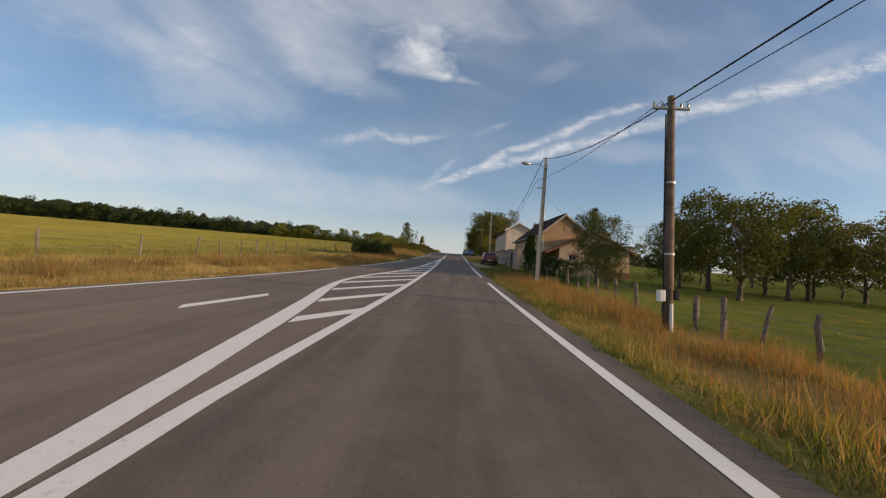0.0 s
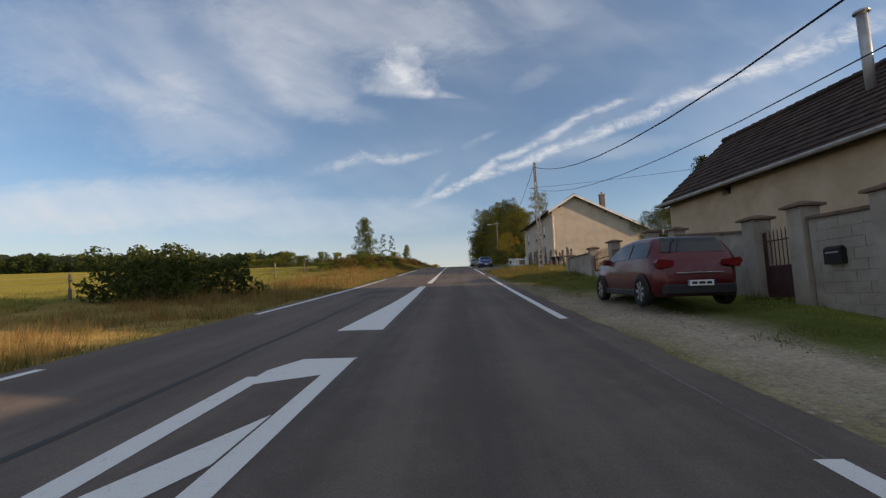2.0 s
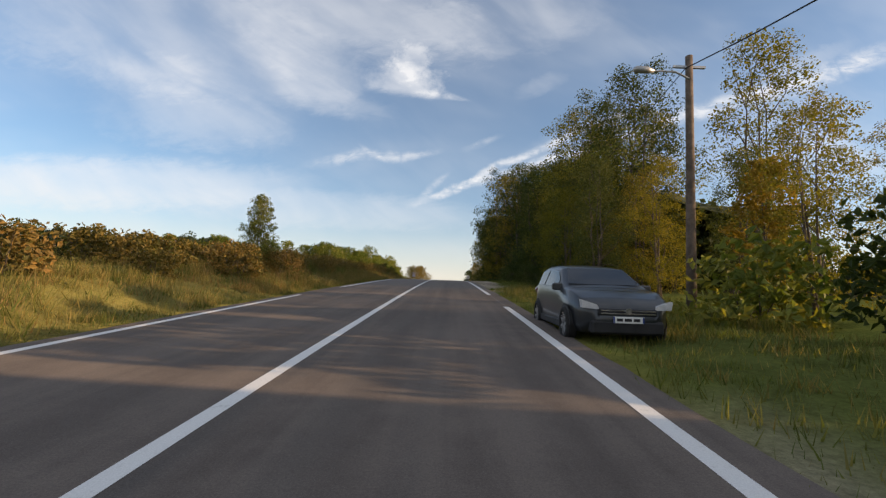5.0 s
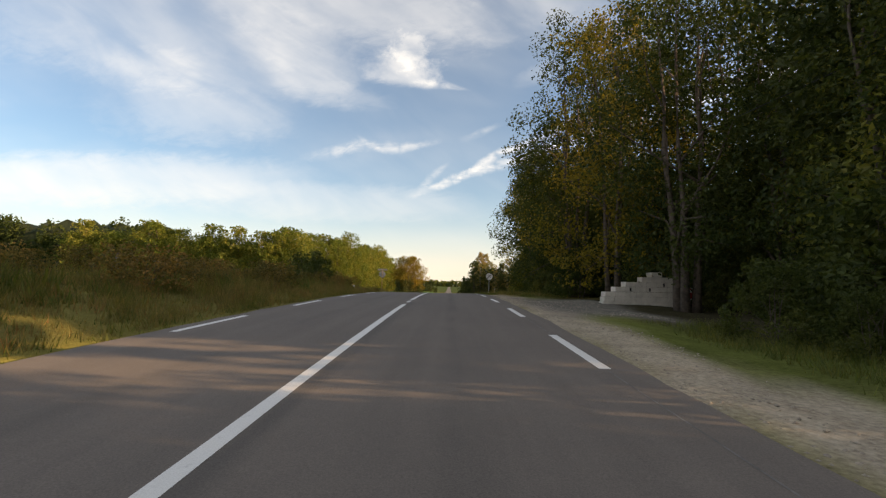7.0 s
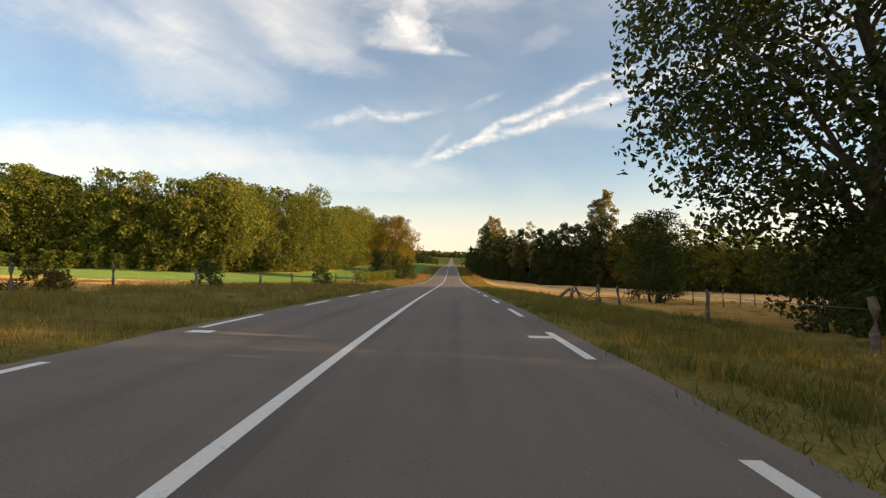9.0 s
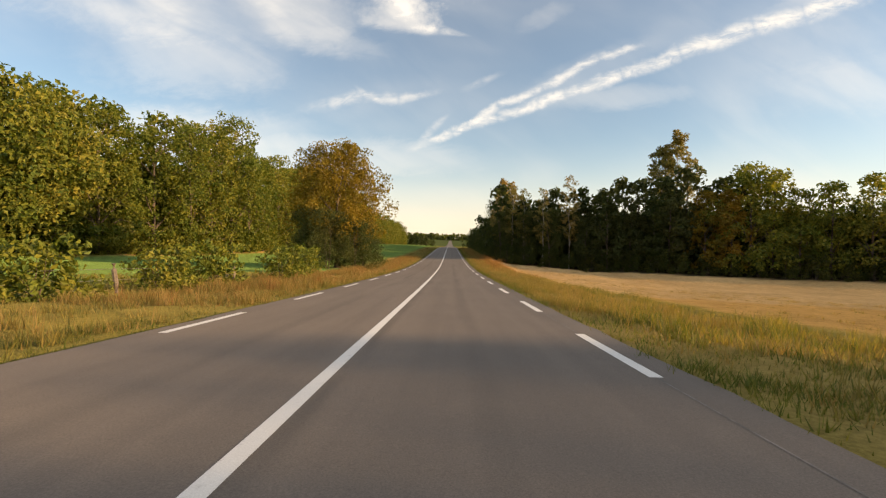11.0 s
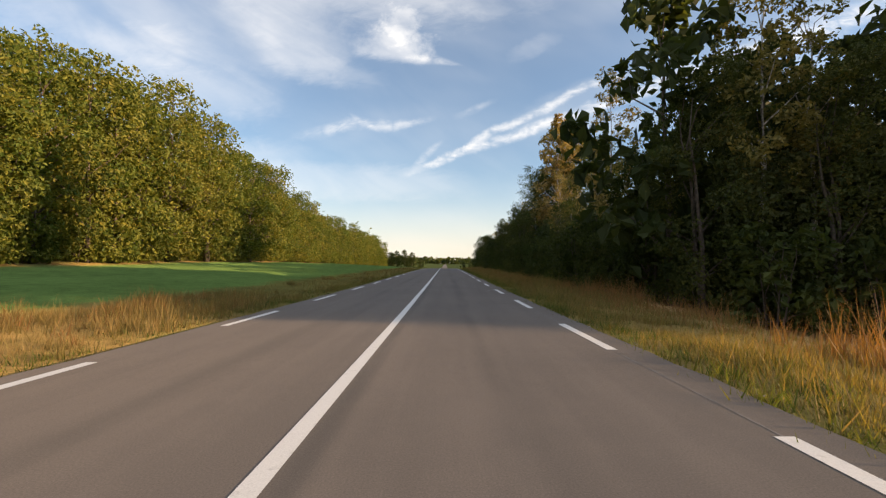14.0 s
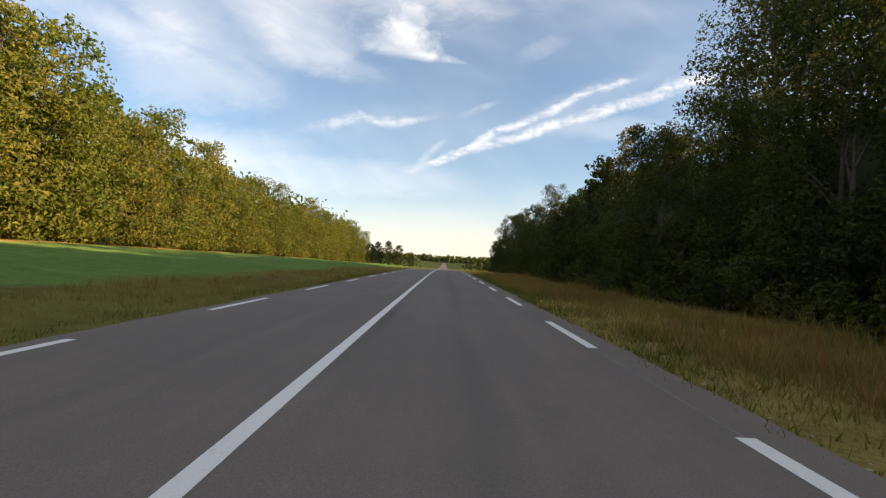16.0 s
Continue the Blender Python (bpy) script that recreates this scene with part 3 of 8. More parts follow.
def ragged(base, amp, sign):
    def f(ys):
        return base(ys) + sign * np.array([abs(noise.noise((q * .7, 3.1 * sign, 0))) * amp + noise.noise((q * 2.9, 9, sign)) * amp * .3 for q in ys])
    return f


road = strip("road", ragged(lambda q: left_edge(q) - .32, .16, -1), ragged(lambda q: np.full(len(q), 4.15), .16, 1), -100, 700, 0, ASPHALT, .8, .3)
tagged(road, "worn grey asphalt country road, patched and wheel-polished", "road", kind="structure")
strip("road_far", left_edge, 4.0, 700, 1900, 0, ASPHALT, 20, .3)["kind"] = "structure"

# road markings: each painted stretch lies 4 mm proud
marks = thing("road_marking", "white worn painted lines and dashes on asphalt", "road marking", kind="structure")


def painted(x0, x1, y0, y1, dz=.004):
    strip("paint_line", x0, x1, y0, y1, dz, PAINT, 1.0, parent=marks)


def edge_left(off):
    return lambda q: left_edge(q) + off


# right edge line: long dashes by the houses, short ones beyond
for a, b in ((-60, 24.1), (29.9, 49.9), (56.5, 77), (82.7, 102.4), (109, 129), (135, 154.7)):
    painted(3.61, 3.79, a, b)
for k in range(-2, 48):
    painted(3.62, 3.78, 174.26 - 3.0 + 6.5 * k, 174.26 + 6.5 * k)
# left edge line
painted(edge_left(-.08), edge_left(.08), -60, 27)
for a in (33, 59.1, 85.1, 111.2, 137.3):
    painted(edge_left(-.08), edge_left(.08), a, a + 20)
for k in range(-20, 28):
    painted(-3.6, -3.44, 300.2 - 3.0 + 6.5 * k, 300.2 + 6.5 * k)
# middle line
painted(lambda q: np.interp(q, (72, 84), (-.19, -.09)), lambda q: np.interp(q, (72, 84), (.13, .09)), 72.1, 95.1)
painted(-.08, .08, 97.2, 98.2)
painted(-.08, .08, 99.9, 175.4)
painted(-.08, .08, 176.7, 177.6)
painted(-.08, .08, 178.5, 700)
# hatched island
GORE_L = lambda q: np.interp(q, (-20, 0, 2.2, 3.3, 4.4, 6.2, 7.6, 11, 13.8, 16.5, 18.2, 21, 24, 28, 32, 40, 46, 53), (-.16, -.18, -.33, -.50, -.66, -.93, -1.13, -1.66, -2.15, -2.5, -2.66, -2.65, -2.47, -2.04, -1.68, -1.2, -1.02, -.88))
GORE_W = lambda q: np.interp(q, (2, 3.3, 6, 8, 14, 17), (.12, .15, .165, .18, .18, .12))
painted(lambda q: GORE_L(q) - GORE_W(q), lambda q: GORE_L(q) + GORE_W(q), -30, 52.3)
painted(lambda q: np.interp(q, (0, 2, 3.4, 8, 14), (-.14, -.15, -.19, -.17, -.14)), lambda q: np.interp(q, (0, 2, 3.4, 8, 14), (.07, .06, .0, .03, .07)), -60, 53.2)
for yr in (9.0, 13.2, 17.6, 21.7, 25.6, 29.5, 33.4, 37.6, 41.8, 46.0, 50.0):
    lo = yr
    for _ in range(12):
        lo = .5 * lo + .5 * (yr - 2.4 * (-.16 - (float(GORE_L(lo)) + float(GORE_W(lo)) + .05)))
    hi = lo + .95
    for _ in range(12):
        hi = .5 * hi + .5 * (yr + .95 - 2.4 * (-.16 - (float(GORE_L(hi)) + float(GORE_W(hi)) + .05)))
    v = [(float(GORE_L(q)) + float(GORE_W(q)) + .05, q) for q in (lo, hi)] + [(-.16, yr + .95), (-.16, yr)]
    v = [(p, q, float(road_z(q)) + .005) for p, q in v]
    mesh_ob("hatch_bar", v, [(0, 3, 2, 1)], PAINT, marks)
mesh_ob("hatch_end", [(a, b, float(road_z(b)) + .005) for a, b in ((-.9, 51.9), (-.9, 52.6), (-.65, 53.2), (.1, 53.2), (-.14, 52.3))], [(4, 3, 2, 1, 0)], PAINT, marks)
mesh_ob("hatch_point", [(a, b, float(road_z(b)) + .005) for a, b in ((-.86, 55.7), (.03, 55.7), (0, 63), (-.05, 69.6), (-.38, 69.4), (-.48, 64), (-.57, 61))], [(0, 1, 2, 3, 4, 5, 6)], PAINT, marks)
mesh_ob("lane_dash", [(a, b, float(road_z(b)) + .005) for a, b in ((-3.22, 8.3), (-3.02, 7.8), (-2.66, 10.8), (-2.86, 11.3))], [(0, 1, 2, 3)], PAINT, marks)
# short cross ticks at the kilometre stone and farther on
painted(3.15, 3.61, 212.3, 212.62)
painted(-3.44, -2.96, 212.0, 212.3)
painted(3.18, 3.61, 349.4, 349.48)
SEAM = mat("pale joint", (.20, .19, .18), .9, (.11, .105, .1), 4)
strip("road_joint", -.035, -.018, 84, 101, .003, SEAM, 2.0, parent=marks)
strip("road_joint", 3.69, 3.708, 20, 480, .003, SEAM, 2.0, parent=marks)
PATCH = mat("dark tar patch", (.035, .034, .034), .75, (.055, .053, .052), 3)
for k, (px, py, w, l) in enumerate(((-1.9, 31, .45, .8), (-1.9, 66.4, .55, .9), (-2.3, 65.2, .3, .4), (-1.4, 66.9, .25, .5))):
    rim = [(px, py)] + [(px + w * math.cos(a) * (1 + .5 * noise.noise((math.cos(a) * 1.6, math.sin(a) * 1.6, k * 3.1))), py + l * math.sin(a) * (1 + .6 * noise.noise((math.cos(a) * 2.3, math.sin(a) * 2.3, k + 9)))) for a in np.linspace(0, 2 * math.pi, 28, endpoint=False)]
    mesh_ob("tar_patch", [(a, b, float(road_z(b)) + .003) for a, b in rim], [(0, q + 1, (q + 1) % 28 + 1) for q in range(28)], PATCH, marks)
# a tarred seam along the far lane
wob = lambda c: (lambda q: np.array([-1.72 + c + .05 * noise.noise((v * .6, 2, 0)) + .02 * noise.noise((v * 3, c, 4)) for v in q]))
strip("tar_seam", wob(-.05), wob(.05), 45, 64.5, .003, PATCH, .4, parent=marks)
# thin cracks across the road
CR = mat("crack", (.025, .024, .024), .95)
for y, x0, x1, sl in ((31.9, -4.2, -1.0, .02), (9.7, .9, 3.6, -.2), (130, .6, 3.2, .03)):
    xs = np.linspace(x0, x1, 26)
    yy = y + (xs - x0) * sl + np.array([noise.noise((q * 1.3, y, 0)) * .22 for q in xs])
    zz = road_z(yy) + .0035
    v = np.concatenate([np.stack([xs, yy - .012, zz], 1), np.stack([xs, yy + .012, zz], 1)])
    i = np.arange(25)
    mesh_ob("crack", v, np.stack([i, i + 1, i + 27, i + 26], 1), CR, marks)


# ---- grass ----
def grass(name, label, material, zones, seed, kind="stuff"):
    """Standing grass as one object. zones: (x0, x1, y0, y1, blades a square metre, height, width, lean); x0, x1 may be functions of y."""
    rng = np.random.default_rng(seed)
    vs, n0 = [], 0
    for x0, x1, y0, y1, dens, h, w, lean in zones:
        f0 = x0 if callable(x0) else (lambda q, c=x0: np.full(len(q), c * WIDE + .08))
        f1 = x1 if callable(x1) else (lambda q, c=x1: np.full(len(q), c * WIDE + .08))
        probe = np.linspace(y0, y1, 40)
        area = float(np.mean(np.abs(f1(probe) - f0(probe)))) * (y1 - y0)
        n = int(area * dens)
        y = rng.uniform(y0, y1, n)
        x = f0(y) + (f1(y) - f0(y)) * rng.random(n)
        # tufts: blades gather round centres
        k = max(1, n // 40)
        pick = rng.integers(0, k, n)
        tuft = rng.random(n) < .75
        x = np.where(tuft, x[pick] + rng.normal(0, .14, n), x)
        y = np.where(tuft, y[pick] + rng.normal(0, .14, n), y)
        size = np.where(tuft, (.55 + .75 * rng.random(n)[pick]), .5 + .5 * rng.random(n))
        patchy = .5 + .5 * np.sin(1.1 * x + 1.9 * np.sin(.37 * y)) * np.sin(.83 * y + 1.3 * np.sin(.9 * x))
        gaps = .5 + .5 * np.sin(2.3 * x + .7 * y + 1.7 * np.sin(.71 * y + seed))
        live = rng.random(n) < .14 + .86 * np.clip(.6 * patchy + .6 * gaps, 0, 1)
        x, y, size, patchy = x[live], y[live], size[live], patchy[live]
        n = len(x)
        hh = h * size * (.5 + .6 * rng.random(n)) * (.55 + .9 * patchy)
        ww = w * (.6 + 1.3 * rng.random(n) ** 2) * 1.25
        a = rng.uniform(0, 2 * math.pi, n)
        la = rng.uniform(0, 2 * math.pi, n)
        ll = hh * lean * (.2 + rng.random(n))
        z = land_z(x, y) - .03
        base = np.stack([x, y, z], 1)
        side = np.stack([np.cos(a) * ww / 2, np.sin(a) * ww / 2, np.zeros(n)], 1)
        tip = base + np.stack([np.cos(la) * ll, np.sin(la) * ll, hh], 1)
        vs.append(np.stack([base - side, base + side, tip], 1))
    v = np.concatenate(vs).reshape(-1, 3)
    tri = np.arange(len(v)).reshape(-1, 3)
    ob = mesh_ob(name, v, tri, material)
    return tagged(ob, label, "grass", kind=kind)


DRY = leaf_mat("dry grass blades", (.31, .20, .09), (.15, .12, .042), .45, 0, 2.2, .75)
DRY_R = leaf_mat("reddish dry grass", (.31, .165, .07), (.19, .115, .042), .45, 0, 2.2, .75)
GREEN = leaf_mat("green grass blades", (.075, .102, .022), (.17, .155, .045), .45, 0, 2.2, .75)
OLIVE = leaf_mat("olive grass blades", (.10, .115, .03), (.28, .205, .07), .45, 0, 2.2, .75)
lroad = lambda q: left_edge(q) - .55
grass("dry_grass", "tall tawny dry grass on the road verge", DRY, [
    (4.1, 8.2, -2, 37, 160, .34, .011, .6), (4.3, 7.6, 33, 50, 130, .3, .012, .55), (4.5, 7.2, 60, 73, 110, .12, .012, .6), (4.0, 8.2, 73, 92, 190, .32, .012, .6), (-7.4, -4.2, 140, 200, 130, .42, .012, .55), (-11, -7, 152, 166, 90, .85, .013, .45), (-9.5, -6.4, 170, 180, 70, .7, .013, .45),
    (lambda q: left_edge(q) - 7, lroad, -2, 92, 110, .45, .013, .5), (-10, -4.3, 92, 200, 55, .42, .013, .5),
    (4.4, 9.5, 188, 262, 55, .36, .012, .5), (4.15, 8.2, 262, 350, 210, .31, .011, .55), (4.5, 8.0, 350, 425, 180, .45, .012, .55),
    (-8.6, -4.1, 262, 345, 190, .4, .012, .5), (-8, -4.0, 345, 425, 60, .32, .012, .5), (-14, -4.3, 196, 262, 60, .34, .013, .5),
    (8.2, 34, 284, 345, 26, .13, .016, .7), (14, 60, 206, 290, 10, .16, .02, .6), (-60, -14, 198, 262, 8, .16, .02, .6)], 5)
grass("reddish_grass", "rust-brown seeding grass on the verge", DRY_R, [
    (4.8, 8.0, -2, 38, 110, .55, .009, .4), (lambda q: left_edge(q) - 6, lambda q: left_edge(q) - 1, -2, 100, 45, .5, .01, .5),
    (5, 8.0, 285, 345, 24, .5, .009, .4), (6.4, 9.2, 308, 352, 60, .85, .012, .45), (5, 8.0, 350, 420, 50, .62, .009, .4), (-8, -4.6, 262, 345, 40, .5, .01, .5), (-9, -4.6, 130, 200, 30, .5, .01, .5)], 6)
grass("green_grass", "green grass at the road edge and on lawns", GREEN, [
    (3.78, 5.6, -2, 34, 260, .2, .014, .7), (3.9, 5.6, 34, 48, 90, .14, .013, .7), (5.3, 8.6, 42, 54, 240, .16, .012, .7), (6.6, 8.8, 52, 62, 160, .14, .011, .7), (6.1, 8.7, 62, 67, 170, .13, .011, .7), (5.0, 8.7, 67, 74, 190, .17, .012, .7), (3.85, 8.6, 74, 92, 130, .24, .013, .6), (3.9, 8.4, 36, 48, 220, .26, .013, .6), (7.2, 13, 76, 100, 100, .16, .012, .6),
    (8.4, 20, -2, 50, 40, .1, .014, .6), (lambda q: left_edge(q) - 1.5, lambda q: left_edge(q) - .5, -2, 200, 130, .18, .012, .6),
    (3.8, 5.4, 192, 300, 260, .2, .014, .7), (5.6, 7.6, 140, 164, 220, .24, .012, .6), (6.1, 8.8, 163, 168, 260, .24, .012, .6), (6.5, 9.4, 168, 171.5, 260, .24, .012, .6), (5.6, 7.6, 185, 189, 200, .24, .012, .6), (5, 10, 188, 262, 110, .3, .013, .6), (3.8, 5.2, 285, 425, 320, .2, .014, .7),
    (-5.0, -3.85, 196, 425, 140, .18, .012, .6), (-30, -8.5, 290, 340, 14, .08, .02, .5), (-12, -4.3, 100, 200, 95, .3, .014, .6), (-10.5, -6, 140, 200, 60, .6, .03, .6), (3.9, 8.4, 117, 141, 170, .26, .013, .6)], 7)
grass("olive_grass", "mixed olive meadow grass", OLIVE, [
    (5.6, 8.8, 72, 92, 150, .3, .012, .6), (4.7, 7.4, 61, 74, 140, .13, .012, .6), (8.4, 21, -2, 34, 260, .075, .012, .6), (21, 34, 4, 40, 70, .09, .016, .6), (4.2, 8.4, 262, 347, 130, .26, .012, .6), (4.2, 8.2, -2, 40, 110, .25, .012, .6), (-22, lambda q: left_edge(q) - 5, 0, 95, 22, .24, .018, .5), (-14, -4.3, 92, 205, 110, .45, .015, .6), (4.6, 11, 188, 285, 110, .36, .013, .55),
    (4.2, 8.4, 117, 141, 90, .34, .013, .6), (-18, -4.3, 196, 285, 80, .3, .014, .55), (4.5, 8.4, 345, 425, 150, .36, .012, .5)], 8)


def stones(name, label, zones, seed, material):
    """Loose stones and chips lying on the ground, one object. zones: (x0, x1, y0, y1, count, size)."""
    rng = np.random.default_rng(seed)
    octa = np.array([(1, 0, 0), (-1, 0, 0), (0, 1, 0), (0, -1, 0), (0, 0, 1), (0, 0, -1)], float)
    fs = np.array([(0, 2, 4), (2, 1, 4), (1, 3, 4), (3, 0, 4), (2, 0, 5), (1, 2, 5), (3, 1, 5), (0, 3, 5)])
    vs = []
    for x0, x1, y0, y1, n, size in zones:
        x, y = rng.uniform(x0, x1, n), rng.uniform(y0, y1, n)
        r = size * rng.uniform(.35, 1.2, n) ** 1.5
        v = octa[None] * rng.uniform(.6, 1.3, (n, 6, 3)) * r[:, None, None] * np.array([1, 1, .55])
        a = rng.uniform(0, 6.3, n)
        c, s = np.cos(a)[:, None], np.sin(a)[:, None]
        v = np.stack([v[..., 0] * c - v[..., 1] * s, v[..., 0] * s + v[..., 1] * c, v[..., 2]], -1)
        vs.append(v + np.stack([x, y, land_z(x, y) + r * .1], 1)[:, None])
    v = np.concatenate(vs)
    f = (np.arange(len(v))[:, None, None] * 6 + fs).reshape(-1, 3)
    return tagged(mesh_ob(name, v.reshape(-1, 3), f, material), label, "gravel", kind="stuff")


STONE_M = mat("limestone chips", (.36, .31, .25), .95, (.22, .19, .16), 9, bump=.3)
stones("gravel", "pale limestone gravel and chips beside the road", [
    (4.25, 6.2, 48, 62, 2700, .026), (4.25, 5.2, 62, 66, 300, .026), (4.2, 4.8, 66, 73, 160, .024), (4.3, 8.0, 92, 117, 3500, .022), (4.25, 5.7, 140, 188, 4500, .024), (5.0, 9.0, 173, 183, 1200, .025), (4.12, 4.4, 62, 92, 260, .026), (4.1, 4.55, 35, 49, 900, .032), (4.15, 4.5, 262, 420, 900, .028)], 9, STONE_M)

# ---- trees and bushes ----
def leaves(rng, centres, radii, n, size, flat=.8, fill=.35, droop=0.0):
    """Leaf clumps round lobe centres: a quad each, mostly near the lobes' surface."""
    centres, radii = np.asarray(centres, float), np.asarray(radii, float)
    # twigs gather the leaves in smaller tufts on each lobe
    sub = 10
    d = rng.normal(size=(len(radii), sub, 3)) + np.array([0, 0, .25])
    d /= np.linalg.norm(d, axis=2)[..., None]
    tuft = centres[:, None] + d * (radii * .74)[:, None, None] * np.array([1, 1, flat])
    tuft_r = radii[:, None] * rng.uniform(.22, .42, (len(radii), sub))
    centres = np.concatenate([centres, tuft.reshape(-1, 3)])
    radii = np.concatenate([radii * .62, tuft_r.ravel()])
    w = radii ** 2
    pick = rng.choice(len(centres), n, p=w / w.sum())
    d = rng.normal(size=(n, 3))
    d /= np.linalg.norm(d, axis=1)[:, None]
    r = radii[pick] * np.where(rng.random(n) < fill, rng.random(n) ** .5, .82 + .3 * rng.random(n))
    c = centres[pick] + d * r[:, None] * np.array([1, 1, flat])
    nrm = d * .7 + rng.normal(size=(n, 3)) * .75 + np.array([0, 0, .35])
    nrm /= np.linalg.norm(nrm, axis=1)[:, None]
    t = np.cross(nrm, rng.normal(size=(n, 3)))
    t /= np.linalg.norm(t, axis=1)[:, None]
    b = np.cross(nrm, t)
    t[:, 2] -= droop
    s = size * (.55 + .9 * rng.random(n))[:, None]
    bend = nrm * s * .18
    v = np.stack([c - t * s * .5, c + b * s * .30 + bend, c + t * s * .5, c - b * s * .30 + bend], 1).reshape(-1, 3)
    f = np.arange(n * 4).reshape(n, 4)
    return v, f


def make_tree(name, label, seed, height, radius, base, lobes, n_leaf, leaf, leaf_m, bark=None, trunk=.16, shape="round", category="tree", lean=0.0, stems=1, flat=.8, fill=.35):
    """A tree: tapered trunk with limbs, and a crown of many leaf clumps in lobes with gaps between. Its foot is at the origin."""
    rng = np.random.default_rng(seed)
    rnd = random.Random(seed)
    ob = thing(name, label, category)
    cs, rs = [], []
    span = height - base
    for i in range(lobes):
        u = (i + .5) / lobes
        a = i * 2.4 + rng.uniform(-.5, .5)
        if shape == "round":
            prof = math.sin(math.pi * min(1, max(0, .12 + .80 * u))) ** .6
        elif shape == "tall":
            prof = (math.sin(math.pi * (.10 + .82 * u)) ** .5) * (1.05 - .45 * u)
        elif shape == "cone":
            prof = 1.05 - .95 * u
        elif shape == "hawthorn":
            prof = .45 + 1.3 * u if u < .4 else max(.12, 1.35 - .95 * u)
        elif shape == "sapling":
            prof = 1.0 - .8 * u if u > .2 else .6 + 1.2 * u
        elif shape == "thuja":
            prof = min(1.0, .75 + u) * (1.0 if u < .5 else 1.0 - 1.5 * (u - .5))
        else:
            prof = .95 - .35 * u
        rr = radius * prof * ((.25 + .6 * rng.random() ** .6) if shape != 'cone' else (.15 + .75 * rng.random()))
        lr = radius * (.26 + .2 * rng.random()) * (.75 + .35 * prof) if shape != 'cone' else radius * .3 * (.35 + .7 * prof)
        z = base + span * u
        z = min(z, height - lr * .6)
        cs.append((math.cos(a) * rr + lean * z, math.sin(a) * rr, max(z, base * .6 + lr * .5)))
        rs.append(lr)
    bm = bmesh.new()
    bark = bark or BARK
    for s in range(stems):
        off = Vector((rnd.uniform(-.4, .4), rnd.uniform(-.4, .4), 0)) if stems > 1 else Vector()
        top = height * (.86 if shape != "round" else .7)
        pts, rad = [], []
        for i in range(7):
            q = i / 6
            pts.append(off * (1 + 2 * q) + Vector((lean * top * q + rnd.uniform(-.08, .08) * height * .1 * q * 2, rnd.uniform(-.1, .1) * height * .1 * q * 2, top * q - .15)))
            rad.append(trunk * (1.35 if i == 0 else 1 - .86 * q) / (1 if stems == 1 else 1.35))
        tube(bm, pts, rad, 8, True, .08, rnd)
        for j, (c, r) in enumerate(zip(cs, rs)):
            if j % stems != s or (lobes > 16 and j % 2):
                continue
            q = min(.9, max(.18, (c[2] - r * 1.6) / top))
            i = min(5, int(q * 6))
            st = pts[i].lerp(pts[i + 1], q * 6 - i)
            en = Vector(c)
            mid = st.lerp(en, .5) + Vector((0, 0, r * .25)) + Vector([rnd.uniform(-.1, .1) * radius for _ in range(3)])
            tube(bm, [st, mid, en], [trunk * .42 * (1 - .6 * q), trunk * .24 * (1 - .5 * q), trunk * .06], 5, False)
    part("trunk", bm, bark, ob, smooth=True)
    v, f = leaves(rng, cs, rs, n_leaf, leaf, flat, fill)
    keep = v[:, 2].reshape(-1, 4).min(1) > .02
    v = v.reshape(-1, 4, 3)[keep].reshape(-1, 3)
    mesh_ob("crown", v, np.arange(len(v)).reshape(-1, 4), leaf_m, ob)
    return ob


L_DARK = leaf_mat("dark green leaves", (.04, .062, .016), (.088, .098, .025), .42)
# L_WOOD, and less so L_MID: the unlit wood's shade put into leaf colour
L_WOOD = leaf_mat("wood leaves darkened as unlit", (.034, .053, .018), (.068, .080, .025), .42)
L_HAZEL = leaf_mat("broad light green hazel leaves", (.12, .16, .045), (.24, .23, .06), .5)
# L_EDGE: sunlight on the wood's edge put into a lighter, yellower leaf colour
L_EDGE = leaf_mat("hazel and ash leaves lightened as sunlit", (.07, .10, .03), (.20, .18, .04), .5)
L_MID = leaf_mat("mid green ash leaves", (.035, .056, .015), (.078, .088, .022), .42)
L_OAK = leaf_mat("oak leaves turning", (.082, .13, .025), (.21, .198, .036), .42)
L_YELLOW = leaf_mat("yellow-green ash leaves", (.11, .115, .018), (.24, .19, .025), .5)
L_HAZEL = leaf_mat("hazel leaves", (.040, .062, .018), (.085, .10, .03), .35)
L_GOLD = leaf_mat("golden autumn leaves", (.29, .19, .025), (.15, .125, .025), .42)
L_PALE = leaf_mat("pale aspen leaves", (.16, .16, .06), (.30, .22, .07), .35)
L_APPLE = leaf_mat("apple leaves", (.055, .075, .018), (.12, .115, .03), .35)
L_BUSH = leaf_mat("bramble leaves", (.085, .085, .024), (.25, .15, .045), .38)
L_SAP = leaf_mat("young ash leaves", (.07, .10, .025), (.15, .16, .045), .45)
L_FIR = leaf_mat("fir needles", (.028, .045, .022), (.05, .065, .03), .1)
L_THUJA = leaf_mat("thuja scales", (.05, .085, .016), (.085, .115, .025), .2)

KINDS = {}


def kind(key, *a, **k):
    KINDS[key] = [make_tree(*a, **k), False]


kind("oak1", "oak_tree", "broad oak tree, olive-yellow leaves, dark limbs", 11, 18.5, 6.2, .8, 34, 6400, .40, L_OAK, trunk=.3, shape="tall")
kind("oak2", "oak_tree", "tall oak tree, olive leaves turning yellow", 12, 20.5, 6.0, 1.0, 36, 6400, .40, L_OAK, trunk=.28, shape="tall")
